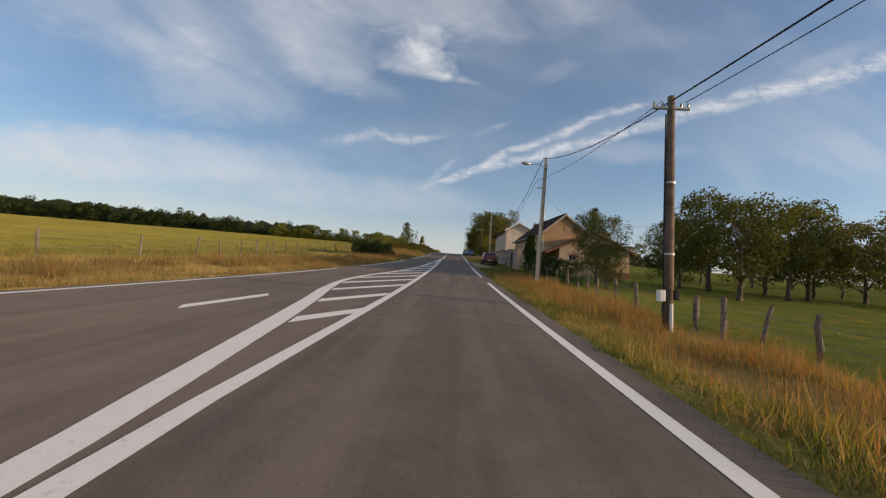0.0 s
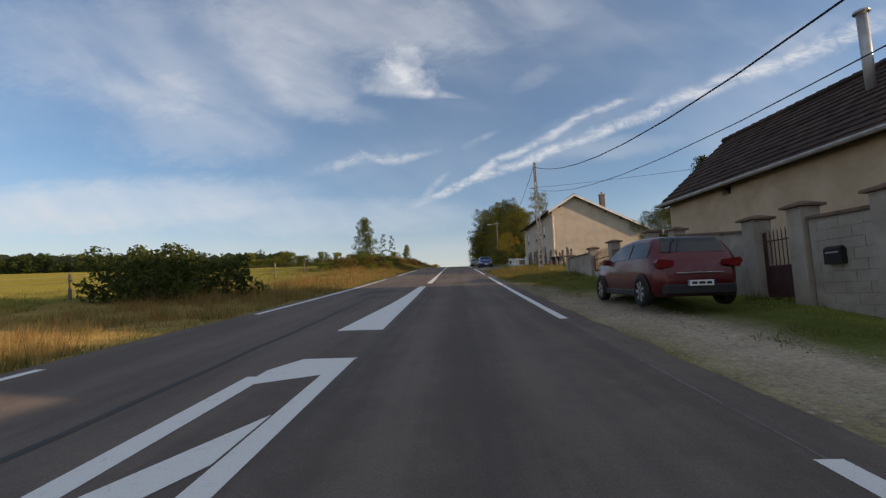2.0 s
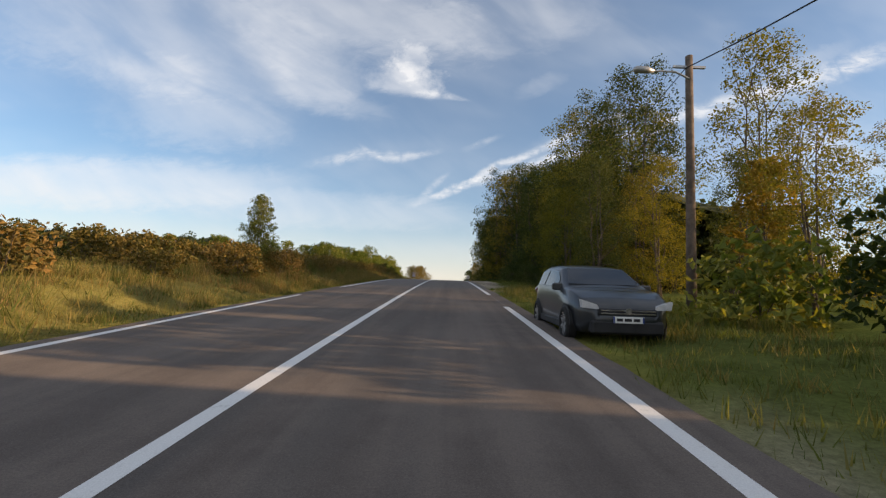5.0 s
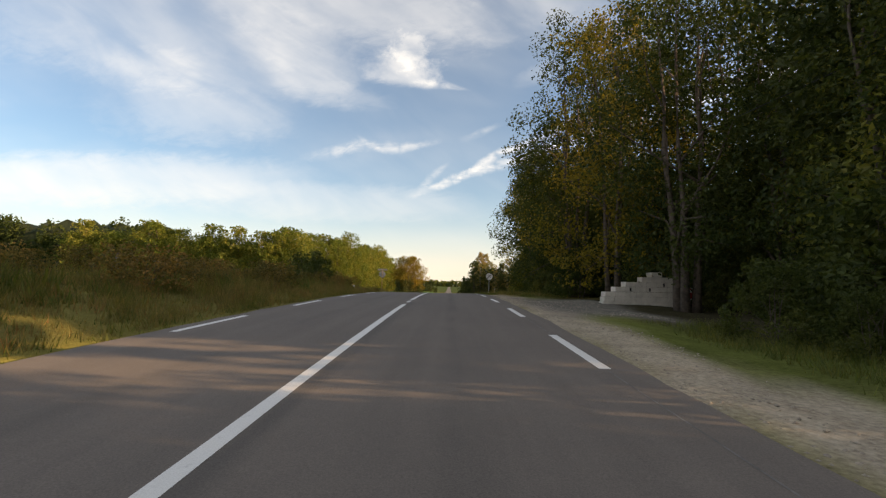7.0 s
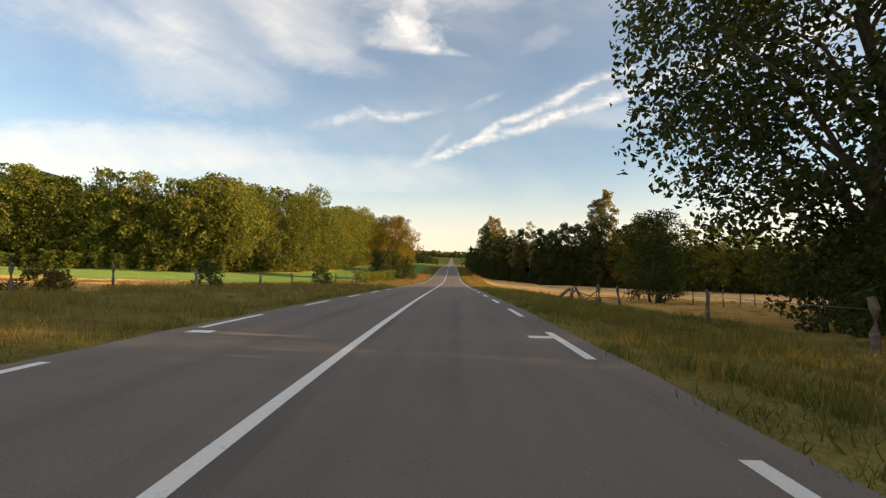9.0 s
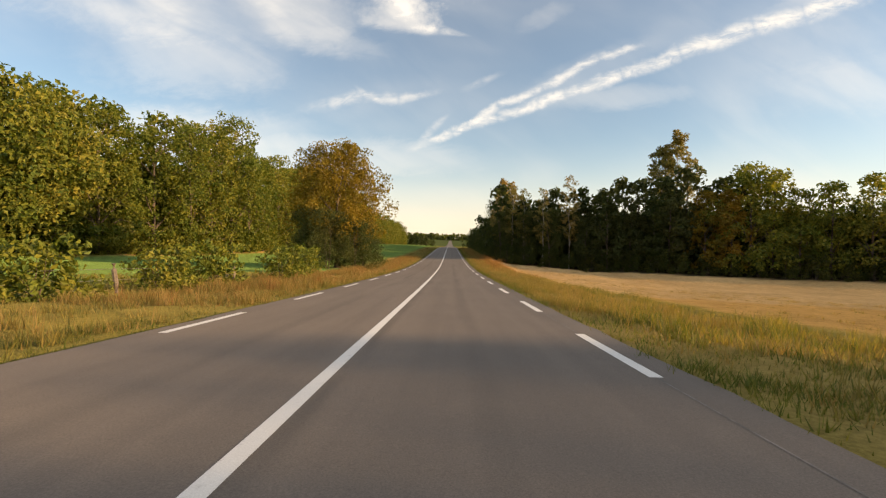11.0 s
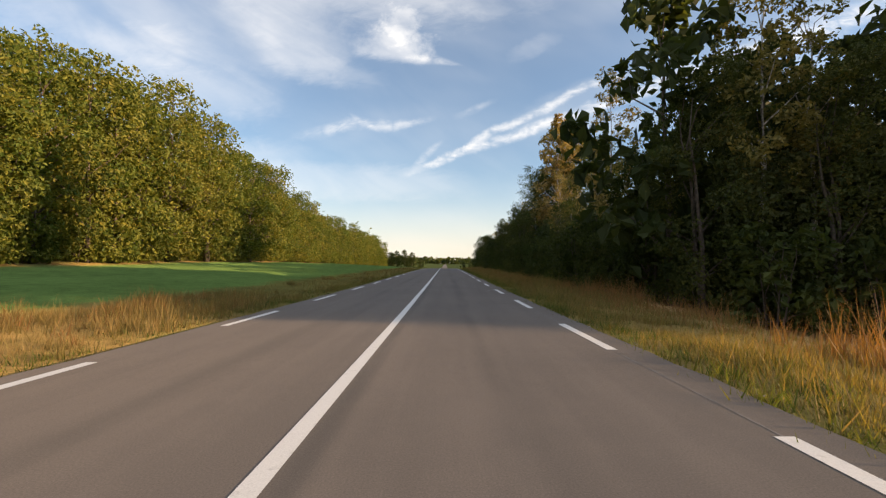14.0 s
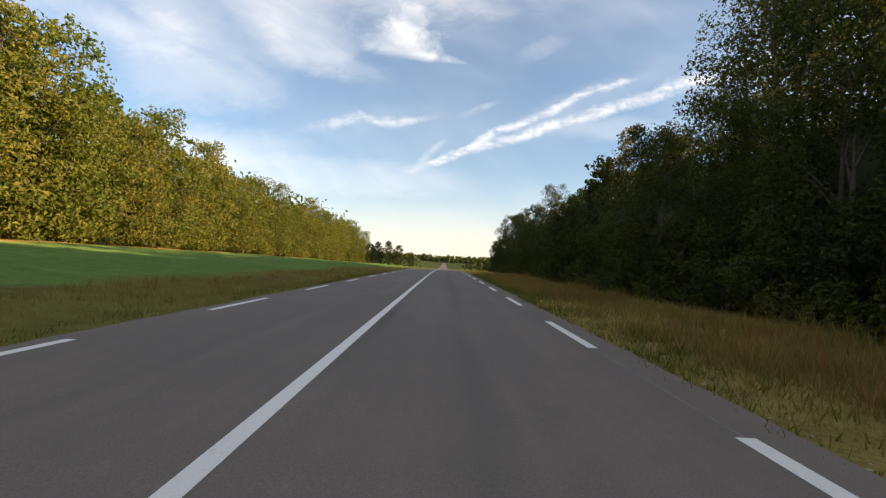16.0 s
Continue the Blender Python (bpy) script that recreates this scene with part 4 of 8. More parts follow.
kind("oak3", "hornbeam_tree", "leafy hornbeam tree, dull green leaves", 13, 16, 5.8, .4, 30, 6000, .40, L_OAK, trunk=.25, shape="tall")
kind("oak_far", "oak_tree", "tall oak tree, dense olive crown", 41, 19.5, 6.4, 1.5, 24, 2700, .62, L_OAK, trunk=.3, shape="tall")
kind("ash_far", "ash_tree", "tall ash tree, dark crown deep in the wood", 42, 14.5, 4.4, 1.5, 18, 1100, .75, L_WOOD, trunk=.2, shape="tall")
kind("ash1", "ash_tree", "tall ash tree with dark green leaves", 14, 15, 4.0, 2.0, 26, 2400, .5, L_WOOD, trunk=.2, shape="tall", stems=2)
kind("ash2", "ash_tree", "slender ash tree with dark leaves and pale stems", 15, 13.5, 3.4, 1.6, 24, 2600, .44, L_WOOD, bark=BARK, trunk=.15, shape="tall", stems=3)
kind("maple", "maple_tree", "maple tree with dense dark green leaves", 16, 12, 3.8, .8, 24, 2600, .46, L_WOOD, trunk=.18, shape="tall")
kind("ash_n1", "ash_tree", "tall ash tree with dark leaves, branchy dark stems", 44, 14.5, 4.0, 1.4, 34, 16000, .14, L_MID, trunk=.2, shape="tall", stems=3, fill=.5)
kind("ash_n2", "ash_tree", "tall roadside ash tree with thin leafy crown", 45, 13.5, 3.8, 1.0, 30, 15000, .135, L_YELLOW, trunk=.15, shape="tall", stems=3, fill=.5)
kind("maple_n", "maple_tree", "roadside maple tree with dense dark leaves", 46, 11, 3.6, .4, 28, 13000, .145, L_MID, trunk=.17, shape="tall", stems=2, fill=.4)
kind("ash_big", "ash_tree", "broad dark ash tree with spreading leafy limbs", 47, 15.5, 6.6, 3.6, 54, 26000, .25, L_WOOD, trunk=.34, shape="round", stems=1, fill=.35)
kind("birch", "birch_tree", "slim birch tree, white bark, thin pale crown", 17, 16, 2.3, 5.0, 24, 3600, .2, L_PALE, bark=BIRCH, trunk=.13, shape="tall", fill=.6)
kind("aspen", "aspen_tree", "tall aspen tree with pale golden leaves", 18, 20, 3.3, 6.0, 30, 5200, .36, L_PALE, bark=BIRCH, trunk=.2, shape="tall", fill=.5)
kind("bush", "hazel_bush", "dense dark green hazel bush", 19, 3.6, 2.2, .1, 16, 1400, .27, L_DARK, trunk=.05, shape="bush", category="bush", stems=3)
kind("bramble", "bramble_bush", "tangled bramble bush, yellowing leaves", 20, 1.9, 1.9, .05, 16, 1100, .22, L_BUSH, trunk=.025, shape="bush", category="bush", stems=3)
kind("bramble_n", "bramble_bush", "tangled bramble bush, browning leaves on the bank", 33, 1.7, 1.9, .05, 18, 2500, .12, L_BUSH, trunk=.025, shape="bush", category="bush", stems=3)
kind("bush_n", "hazel_bush", "dense dark hazel bush at the wood edge", 34, 3.6, 2.1, .1, 18, 3600, .15, L_DARK, trunk=.05, shape="bush", category="bush", stems=3)
kind("thicket", "thicket_bush", "low olive roadside thicket", 21, 2.6, 2.4, .05, 18, 1200, .28, L_OAK, trunk=.04, shape="bush", category="bush", stems=3)
kind("apple", "apple_tree", "old apple tree with open round crown on the lawn", 22, 5.2, 2.5, 1.4, 22, 7000, .14, L_APPLE, trunk=.15, shape="round", fill=.5)
kind("apple_n", "apple_tree", "old apple tree with open leafy crown by the fence", 52, 5.4, 2.5, 1.3, 30, 13000, .095, L_APPLE, trunk=.15, shape="round", fill=.5)
kind("apple2", "fruit_tree", "spreading orchard tree with loose leafy crown", 23, 5.8, 2.3, 1.6, 22, 6500, .14, L_APPLE, trunk=.14, shape="round", fill=.55, lean=.03)
kind("gold", "oak_tree", "roadside oak tree turning golden brown", 24, 13, 5.2, 2.2, 60, 30000, .23, L_GOLD, trunk=.3, shape="round", fill=.4)
kind("hazel_e", "hazel_tree", "spreading hazel with sunlit green leaves at the wood edge", 54, 6.4, 3.2, .1, 40, 17000, .13, L_EDGE, trunk=.07, shape="bush", stems=4, fill=.4)
kind("hazel_n", "hazel_tree", "dense many-stemmed hazel with dark green leaves by the verge", 53, 6.4, 3.2, .1, 40, 17000, .125, L_HAZEL, trunk=.07, shape="bush", stems=4, fill=.4)
kind("gold_s", "hornbeam_tree", "hornbeam tree with yellow autumn leaves", 27, 12, 3.4, 1.2, 24, 4200, .34, L_GOLD, trunk=.16, shape="tall", fill=.5)
kind("maple_s", "maple_tree", "young maple tree with dense dark green leaves", 28, 8.5, 3.2, .4, 24, 4200, .28, L_WOOD, trunk=.14, shape="tall")
kind("bush2", "hazel_tree", "many-stemmed hazel with dark green leaves", 29, 6.4, 3.2, .2, 24, 4200, .27, L_MID, trunk=.08, shape="bush", stems=4)
kind("bush_dark", "blackthorn_bush", "dark rounded blackthorn bush on the meadow edge", 30, 2.2, 2.0, .05, 16, 1900, .2, L_DARK, trunk=.04, shape="bush", category="bush", stems=3)
kind("thicket_s", "thicket_bush", "low olive-brown thicket on the bank", 31, 1.7, 2.0, .05, 14, 1300, .2, L_OAK, trunk=.03, shape="bush", category="bush", stems=3)
kind("laurel", "laurel_hedge", "dark glossy laurel hedge bush", 32, 3.4, 2.2, .05, 18, 2400, .22, L_DARK, trunk=.05, shape="bush", category="bush", stems=3)
kind("laurel_y", "laurel_hedge", "sunlit yellow-green laurel bush", 33, 3.4, 2.0, .05, 16, 2200, .2, L_THUJA, trunk=.05, shape="bush", category="bush", stems=3)
kind("thuja", "thuja_tree", "tall narrow dark green thuja by the wall", 34, 4.0, .70, .25, 90, 22000, .085, L_THUJA, trunk=.09, shape="thuja", fill=.55)
kind("spruce", "spruce_tree", "tall dark spruce tree behind the house", 35, 13.5, 5.0, .6, 120, 15000, .24, L_FIR, trunk=.2, shape="cone", flat=.55, fill=.8)
kind("hawthorn", "hawthorn_tree", "dark hawthorn tree with bristling shoots", 36, 7.0, 3.2, .2, 40, 13000, .16, L_DARK, trunk=.12, shape="hawthorn", stems=4, fill=.6)
kind("sapling", "ash_sapling", "young ash tree, thin feathery green crown", 25, 5.9, 1.9, .5, 48, 12000, .10, L_SAP, trunk=.05, shape="sapling", stems=2, fill=.7)
kind("twig", "ash_sapling", "spindly young ash with few leaves", 26, 4.6, .8, 1.4, 12, 700, .12, L_APPLE, trunk=.035, shape="tall", stems=2, fill=.7)


RIDES = ((163.8, .7), (166.0, .35))


def in_ride(x, y, more=0.0):
    """True where a narrow ride lets the low sun through the roadside wood."""
    res = np.zeros(np.shape(x), bool)
    for y0, half in RIDES:
        res = res | ((np.abs(y - (y0 - .185 * (x - 1.7))) < half + more) & (x > 8) & (x < 90))
    return res


def place(key, x, y, scale=1.0, turn=None, dz=-.05, group="", rng=None, label=""):
    """Stands a tree of that kind at (x, y)."""
    ob, used = KINDS[key]
    r = turn if turn is not None else (rng.uniform(0, 360) if rng else 0)
    m = pose(x, y, gz(x, y) + dz, 0, 0, r) @ Matrix.Scale(scale, 4)
    if not used:
        KINDS[key][1] = True
        ob.matrix_basis = m
        res = ob
    else:
        res = copy_thing(ob, pose(0, 0, 0))
        res.matrix_basis = m
    tagged(res, label, "", group)
    return res


def wood(edge, y0, y1, side, rows, keys, group, rng, step=4.0, low="bush", low_n=1.0, lo_scale=(.8, 1.15), scale=(.85, 1.12), tall=lambda q: 1.0):
    """A wood whose edge follows edge(y), several rows deep, with undergrowth along its front."""
    for k, depth in enumerate(rows):
        y = y0 + rng.uniform(0, step)
        while y < y1:
            x = float(edge(y)) + side * (depth + rng.uniform(-1.2, 1.2))
            if not in_ride(x, y, 1.2):
                place(rng.choice(keys[min(k, len(keys) - 1)]), x, y, rng.uniform(*scale) * tall(y), group=group, rng=rng)
            y += step * rng.uniform(.7, 1.35) * (1 + .15 * k)
    y = y0
    while y < y1 and low_n > 0:
        x = float(edge(y)) + side * rng.uniform(.6, 1.6)
        if not in_ride(x, y, .3):
            place(low, x, y, rng.uniform(*lo_scale), group=group + " undergrowth", rng=rng)
        y += rng.uniform(2.0, 3.4) / low_n


rng_t = random.Random(77)
# the roadside wood on the right behind the gravel
_road_wood = lambda q: np.interp(q, (136, 145, 168, 172, 184, 188, 210), (16, 10.2, 9.6, 12.5, 14.0, 9.0, 9.4))
# yellow-leaved ash_n2 mixed in: its colour stands for crowns the sun shines through
wood(_road_wood, 138, 161, 1, (1.2, 6), (("ash_n2", "ash_n1", "ash_n2", "maple_n"), ("ash_n2",)), "roadside wood", rng_t, 4.8, "bush_n", 1.3, (.7, 1.0), (.92, 1.12))
wood(_road_wood, 161, 177, 1, (1.2, 7), (("ash_n1", "ash_n1", "maple_n"), ("ash_n1", "ash_far")), "roadside wood", rng_t, 4.8, "bush_n", 1.3, (.7, 1.0), (.92, 1.12))
wood(_road_wood, 165, 177, 1, (4.5, 8), (("ash_n1", "maple_n"),), "roadside wood", rng_t, 4.0, "bush_n", 0)
wood(_road_wood, 178, 206, 1, (1.0, 5.5), (("ash_n1", "ash_n2", "maple_n"), ("ash_n1",)), "roadside wood", rng_t, 4.3, "bush_n", 1.5, (.7, 1.0), (.92, 1.1), lambda q: float(np.interp(q, (178, 184, 193, 197, 201, 210), (1.2, 1.3, 1.3, 1.08, .95, .9))))
y = 141.5
while y < 168.5:
    place("bush_n", 8.3 + rng_t.uniform(-.3, .5), y, rng_t.uniform(.34, .52), group="roadside wood undergrowth", rng=rng_t)
    y += rng_t.uniform(1.5, 2.4)
for x, yy, q in ((9.7, 203.6, .74), (10.9, 200.4, .8), (9.9, 207.2, .6), (10.2, 196.8, .74), (9.8, 193.6, .66), (12.6, 206, .8)):
    place("hazel_e", x, yy, q, rng=rng_t, group="hazels by the road sign")
# its edge runs on away from the road along the stubble
_e = ((24, 221), (34, 229), (50, 236), (80, 240), (135, 243))
for k in range(2):
    x = 24.0
    while x < 135:
        place("ash_far" if k else rng_t.choice(("ash_far", "oak_far")), x, float(np.interp(x, [p[0] for p in _e], [p[1] for p in _e])) - 5.5 * k + rng_t.uniform(-1, 1), rng_t.uniform(.85, 1.1) * .95, group="wood along the stubble", rng=rng_t)
        x += rng_t.uniform(4, 6.5)
# the wood beyond the stubble on the right: its road side, then its face to the field
wood(forest_edge_right, 345, 470, 1, (1.2, 6, 11, 17), (("bush2", "maple_n", "maple_s"), ("ash_n1", "ash2", "maple_n", "birch"), ("ash1", "maple"), ("ash_far",)), "wood on the right", rng_t, 4.2, "bush_n", 1.0, (.8, 1.15), (.85, 1.12), lambda q: float(np.interp(q, (346, 352, 360, 376, 386, 430), (.95, .85, .70, .70, .76, .8))))
for x in range(13, 118, 4):
    # past x 40 a bulge, mostly unseen, is added to shade the soil strip
    yf = 345 - (x - 13) * .2 - max(0, x - 40) * .12
    for k in range(2):
        # past x 44 brighter leaf kinds stand for sunlight on the wood's far end
        place(rng_t.choice((("oak_far", "oak3", "oak_far") if x > 60 else ("maple", "oak3", "gold_s", "birch") if k == 0 and x > 44 else ("maple_n", "maple_n", "ash_n2", "birch") if k == 0 and x < 26 else ("maple", "maple_s", "ash2", "birch") if k == 0 else ("ash_far",))), x + rng_t.uniform(-1, 1), yf + k * 5 + rng_t.uniform(-1.5, 1.5), rng_t.uniform(.93, 1.18) * float(np.interp(x, (22, 44, 58, 62, 117), (1, 1.26, 1.2, .84, .66))), group="wood on the right", rng=rng_t)
    place("bush", x, yf - 1.8, rng_t.uniform(.8, 1.3), rng=rng_t, group="wood on the right undergrowth")
for x, y, s, kx in ((17.5, 391.3, 1.15, "aspen"), (20.5, 395, 1.12, "aspen"), (22.5, 388, .9, "aspen"), (52.5, 353, 1.5, "aspen"), (49.5, 354, 1.35, "aspen"), (20.2, 342, 1.0, "birch"), (16.9, 346, 1.0, "birch"), (14.4, 345.5, 1.02, "birch"),
                    (21.5, 377, .95, "ash1"), (15.7, 397.5, 1.14, "ash_n1"), (17.6, 394.5, 1.12, "ash_n1"), (19.4, 392, 1.15, "ash_n1"), (16.8, 400.5, 1.1, "ash_n1"), (18.8, 397, 1.18, "ash_n1"), (16.8, 372, 1.0, "ash_n1"), (16.5, 422, .9, "ash2"), (12.5, 357, .95, "birch")):
    place(kx, x, y, s, rng=rng_t, group="tall trees in the wood")
# the wood on the left
wood(forest_edge_left, 300, 560, -1, (1.0, 7.0), (("oak1", "oak2", "oak3", "oak1"), ("oak_far",)), "wood on the left", rng_t, 4.9, "thicket", .6, (.9, 1.5), (.82, 1.14), lambda q: float(np.interp(q, (300, 322, 342, 360, 385, 410, 440, 500, 560), (1.14, 1.14, 1.0, 1.06, 1.1, 1.02, .82, .66, .6))))
for x in range(-50, -124, -5):
    for k in range(1):
        place(rng_t.choice(("oak_far", "oak_far", "oak3")), x + rng_t.uniform(-2, 2), 301 + (-52 - x) * .02 + k * 7 + rng_t.uniform(-2.5, 2.5), rng_t.uniform(.98, 1.18), group="wood on the left", rng=rng_t)
    place("thicket", x + 2, 297, rng_t.uniform(1, 1.6), rng=rng_t, group="wood on the left undergrowth")
# the golden oak by the road and bushes along the left verge
place("gold", -11.3, 300.5, 1.05, 40)
for x, y, q in ((-8.9, 298.4, .85), (-11.4, 296.6, .95), (-8.6, 302.0, .8), (-13.6, 298.5, 1.0)):
    place("hazel_n", x, y, q, rng=rng_t, group="hazel by the golden oak")
for x, y, s, kx in ((-10.5, 287, .8, "thicket"), (-9.3, 279, .8, "thicket"), (-9.5, 271, .75, "thicket"), (-10.4, 263, .7, "thicket"), (-9.9, 268, .65, "thicket"), (-12.6, 252.5, .6, "bush"), (-13.8, 231.5, .5, "bush"), (-11, 198.5, .9, "bush"), (-12.8, 201.5, .8, "bush"), (-8.3, 193.6, .68, "bush_n"), (-9.6, 195.2, .6, "bush_n"), (-9.2, 198.4, .6, "bramble_n"), (-10.4, 189, .8, "bramble"), (-18.5, 226, .5, "bramble"), (-15.5, 222, .6, "bramble")):
    place(kx, x, y, s, rng=rng_t, group="verge bushes")
# bank with bushes on the left past the meadow
for x, y, s, kx in ((-10.1, 64, .95, "bush_dark"), (-12.2, 65.2, .95, "bush_dark"), (-8.7, 66.5, .8, "bush_dark"), (-11.2, 67, .9, "bush_dark"),  (-9.4, 100.2, 1.05, "sapling"), (-9.3, 112.7, 1.05, "twig"), (-8.7, 118, 1.05, "twig"), (-9.0, 141, .8, "twig"), (-8.6, 139, .7, "sapling")):
    place(kx, x, y, s, rng=rng_t, group="left bank")
y = 95.0
while y < 206:
    for k in range(3):
        place(rng_t.choice(("bramble", "bramble", "thicket_s", "bramble") if y < 138 else ("bramble_n",)), -7.7 - 2.1 * k + rng_t.uniform(-.9, .9) - max(0, (98 - y)) * .25, y + rng_t.uniform(-1, 1), rng_t.uniform(.45, .8) * float(np.interp(y, (95, 125, 140), (.9, 1.0, 1.05))), rng=rng_t, group="bank bushes")
    y += rng_t.uniform(2.6, 5.0)
# orchard
for x, y, s, kx in ((12.4, 31.2, .62, "apple_n"), (13.9, 38.2, 1.12, "apple_n"), (18.3, 34.2, 1.05, "apple_n"), (25.2, 41.5, 1.6, "apple2"), (21.5, 39.5, 1.1, "apple2"), (29, 37, 1.35, "apple2"), (35.5, 42.6, 1.2, "apple"), (30.5, 41.8, 1.4, "apple"), (22, 32, 1.45, "apple"), (33, 57, 1.3, "apple"), (33, 40, 1.5, "apple2"),
                    (39.7, 42, 1.45, "apple"), (44.5, 50, 1.2, "apple"), (40, 58, 1.15, "apple2"), (46, 59.5, 1.25, "apple"), (36, 34, 1.5, "apple"), (50, 37, 1.35, "apple2"), (45, 66, 1.25, "apple"), (56, 60, 1.35, "apple")):
    place(kx, x, y, s, rng=rng_t, group="orchard")
# garden trees behind the walls
for x, y, s, kx in ((33.9, 104.5, 1.0, "spruce"), (25.4, 94.0, .70, "maple_s"), (28.6, 94.0, .74, "maple_s"), (21, 87, 1.02, "apple_n"), (19.4, 86.2, .9, "apple_n"), (26.2, 88, 1.2, "apple2"), (30.2, 89.5, 1.25, "apple2"), (9.5, 45.9, 1.0, "thuja")):
    place(kx, x, y, s, rng=rng_t, group="garden trees")
# clump of trees past the white house; yellow kinds carry its sunlight in their colour
for x, y, s, kx in ((8.9, 136, .46, "ash_n1"), (10.5, 133, .44, "ash_n2"), (12.5, 130, .42, "gold_s"), (14.5, 127, .42, "ash_n2"), (16.5, 123, .42, "gold_s"), (12, 139, .5, "ash_n2"), (18.5, 121, .42, "gold_s"), (15, 135, .46, "ash_n1"), (9.3, 121.5, .66, "bush"), (11.5, 119.5, .9, "bush"), (13, 119, .75, "thicket"), (8.9, 125, .75, "thicket"), (8.6, 141, .46, "ash_n2"), (11, 126, .42, "ash_n2"), (17.5, 128, .46, "ash_n2")):
    place(kx, x, y, s, rng=rng_t, group="trees past the white house")
# big tree at the field's corner, hawthorn by the broken fence, hedges in front of the shed
place("ash_big", 15.5, 218.6, 1.14, 70)
place("ash_n1", 12.0, 178.5, 1.2, 40)
place("ash_n2", 10.8, 184, 1.28, 200)
place("ash_big", 17.5, 170.5, 1.0, 130, label="broad dark ash tree in the roadside wood")
place("ash_big", 22.5, 214, .95, 200, label="broad dark ash tree at the field corner")
place("ash_n1", 13.5, 209.5, .85, 10)
place("maple_n", 16.5, 213, .95, 30)
for x, y, s in ((14.2, 218.5, .62), (17.2, 220.5, .6), (13.2, 214.5, .6), (19.5, 222.5, .5), (12.4, 209.5, .5)):
    place("bush2", x, y, s, rng=rng_t, group="hazels at the field corner")
place("hawthorn", 17.2, 238.2, 1.0, 10)
for x, y, s in ((9.8, 42.8, .5), (10.7, 42.9, .56), (11.7, 43.0, .54), (11.2, 72.6, .36), (12.4, 73.8, .38), (13.8, 75.2, .4)):
    place("laurel", x, y, s, rng=rng_t, group="laurel hedge")
place("laurel_y", 10.2, 32.5, .55, 0)
# far copses
for x, y, s in ((-9.6, 524, .42), (-24, 540, .55), (20, 540, .4), (-13.4, 521, .56), (-16.6, 520, .64), (-20, 521, .6), (-23, 524, .55), (8.4, 500, .2), (10.5, 498, .24), (12.6, 500, .26), (15.2, 499, .28), (18, 500, .3)):
    place("maple", x, y, s, rng=rng_t, group="far trees")


def mass(name, label, line, depth, h0, h1, n, size, leaf_m, seed, low=.8):
    """The leafy inside of a wood along a line of (x, y) points, as deep as said, one object."""
    rng = np.random.default_rng(seed)
    line = np.asarray(line, float)
    seg = np.concatenate([[0], np.cumsum(np.hypot(*np.diff(line, axis=0).T))])
    s = rng.uniform(0, seg[-1], n)
    x, y = np.interp(s, seg, line[:, 0]), np.interp(s, seg, line[:, 1])
    k = np.clip(np.searchsorted(seg, s) - 1, 0, len(line) - 2)
    t = np.diff(line, axis=0)[k]
    t /= np.hypot(t[:, 0], t[:, 1])[:, None]
    d = rng.uniform(0, depth, n)
    x, y = x + t[:, 1] * d, y - t[:, 0] * d
    top = h1 * (.80 + .20 * np.sin(s * .55) * np.sin(s * .21 + 2) + .12 * np.sin(s * 1.3 + d))
    z = land_z(x, y) + h0 + (top - h0) * rng.random(n) ** low
    a = rng.normal(size=(n, 3))
    a /= np.linalg.norm(a, axis=1)[:, None]
    b = np.cross(a, rng.normal(size=(n, 3)))
    b /= np.linalg.norm(b, axis=1)[:, None]
    q = size * (.5 + rng.random(n))[:, None]
    c = np.stack([x, y, z], 1)
    keep = ~in_ride(x, y, .2)
    a, b, c, q, n = a[keep], b[keep], c[keep], q[keep], int(keep.sum())
    v = np.stack([c - a * q * .5, c + b * q * .35, c + a * q * .5, c - b * q * .35], 1).reshape(-1, 3)
    ob = mesh_ob(name, v, np.arange(4 * n).reshape(-1, 4), leaf_m)
    return tagged(ob, label, "trees", kind="stuff")


def core(name, label, line, depth, height, material, seed, step=2.0):
    """A lumpy mound along a line behind a wood's outer leaves. Added to close sky gaps; its colour stands for inner
    shade.
    """
    line = np.asarray(line, float)
    seg = np.concatenate([[0], np.cumsum(np.hypot(*np.diff(line, axis=0).T))])
    n = max(3, int(seg[-1] / step))
    ss = np.linspace(0, seg[-1], n)
    verts = []
    rows = 12
    for s in ss:
        x, y = np.interp(s, seg, line[:, 0]), np.interp(s, seg, line[:, 1])
        k = min(max(int(np.searchsorted(seg, s)) - 1, 0), len(line) - 2)
        t = line[k + 1] - line[k]
        t = t / np.hypot(*t)
        h = height(x, y) if callable(height) else height
        for r in range(rows):
            a = math.pi * r / (rows - 1)
            lump = 1 + .30 * noise.noise((s * .22, r * .9, seed)) + .16 * noise.noise((s * .7, r * 2.1, seed + 5))
            d = depth * .5 - depth * .5 * math.copysign(abs(math.cos(a)) ** .6, math.cos(a)) * (.86 + .14 * lump)
            z = h * math.sin(a) ** .55 * lump
            qx, qy = x + t[1] * d, y - t[0] * d
            if in_ride(qx, qy, 1.2):
                z *= .06
            verts.append((qx, qy, gz(qx, qy) - .2 + z))
    i = np.arange(n * rows).reshape(n, rows)
    faces = np.stack([i[:-1, :-1], i[:-1, 1:], i[1:, 1:], i[1:, :-1]], -1).reshape(-1, 4)
    return tagged(mesh_ob(name, np.array(verts), faces, material, smooth=True), label, "trees", kind="stuff")


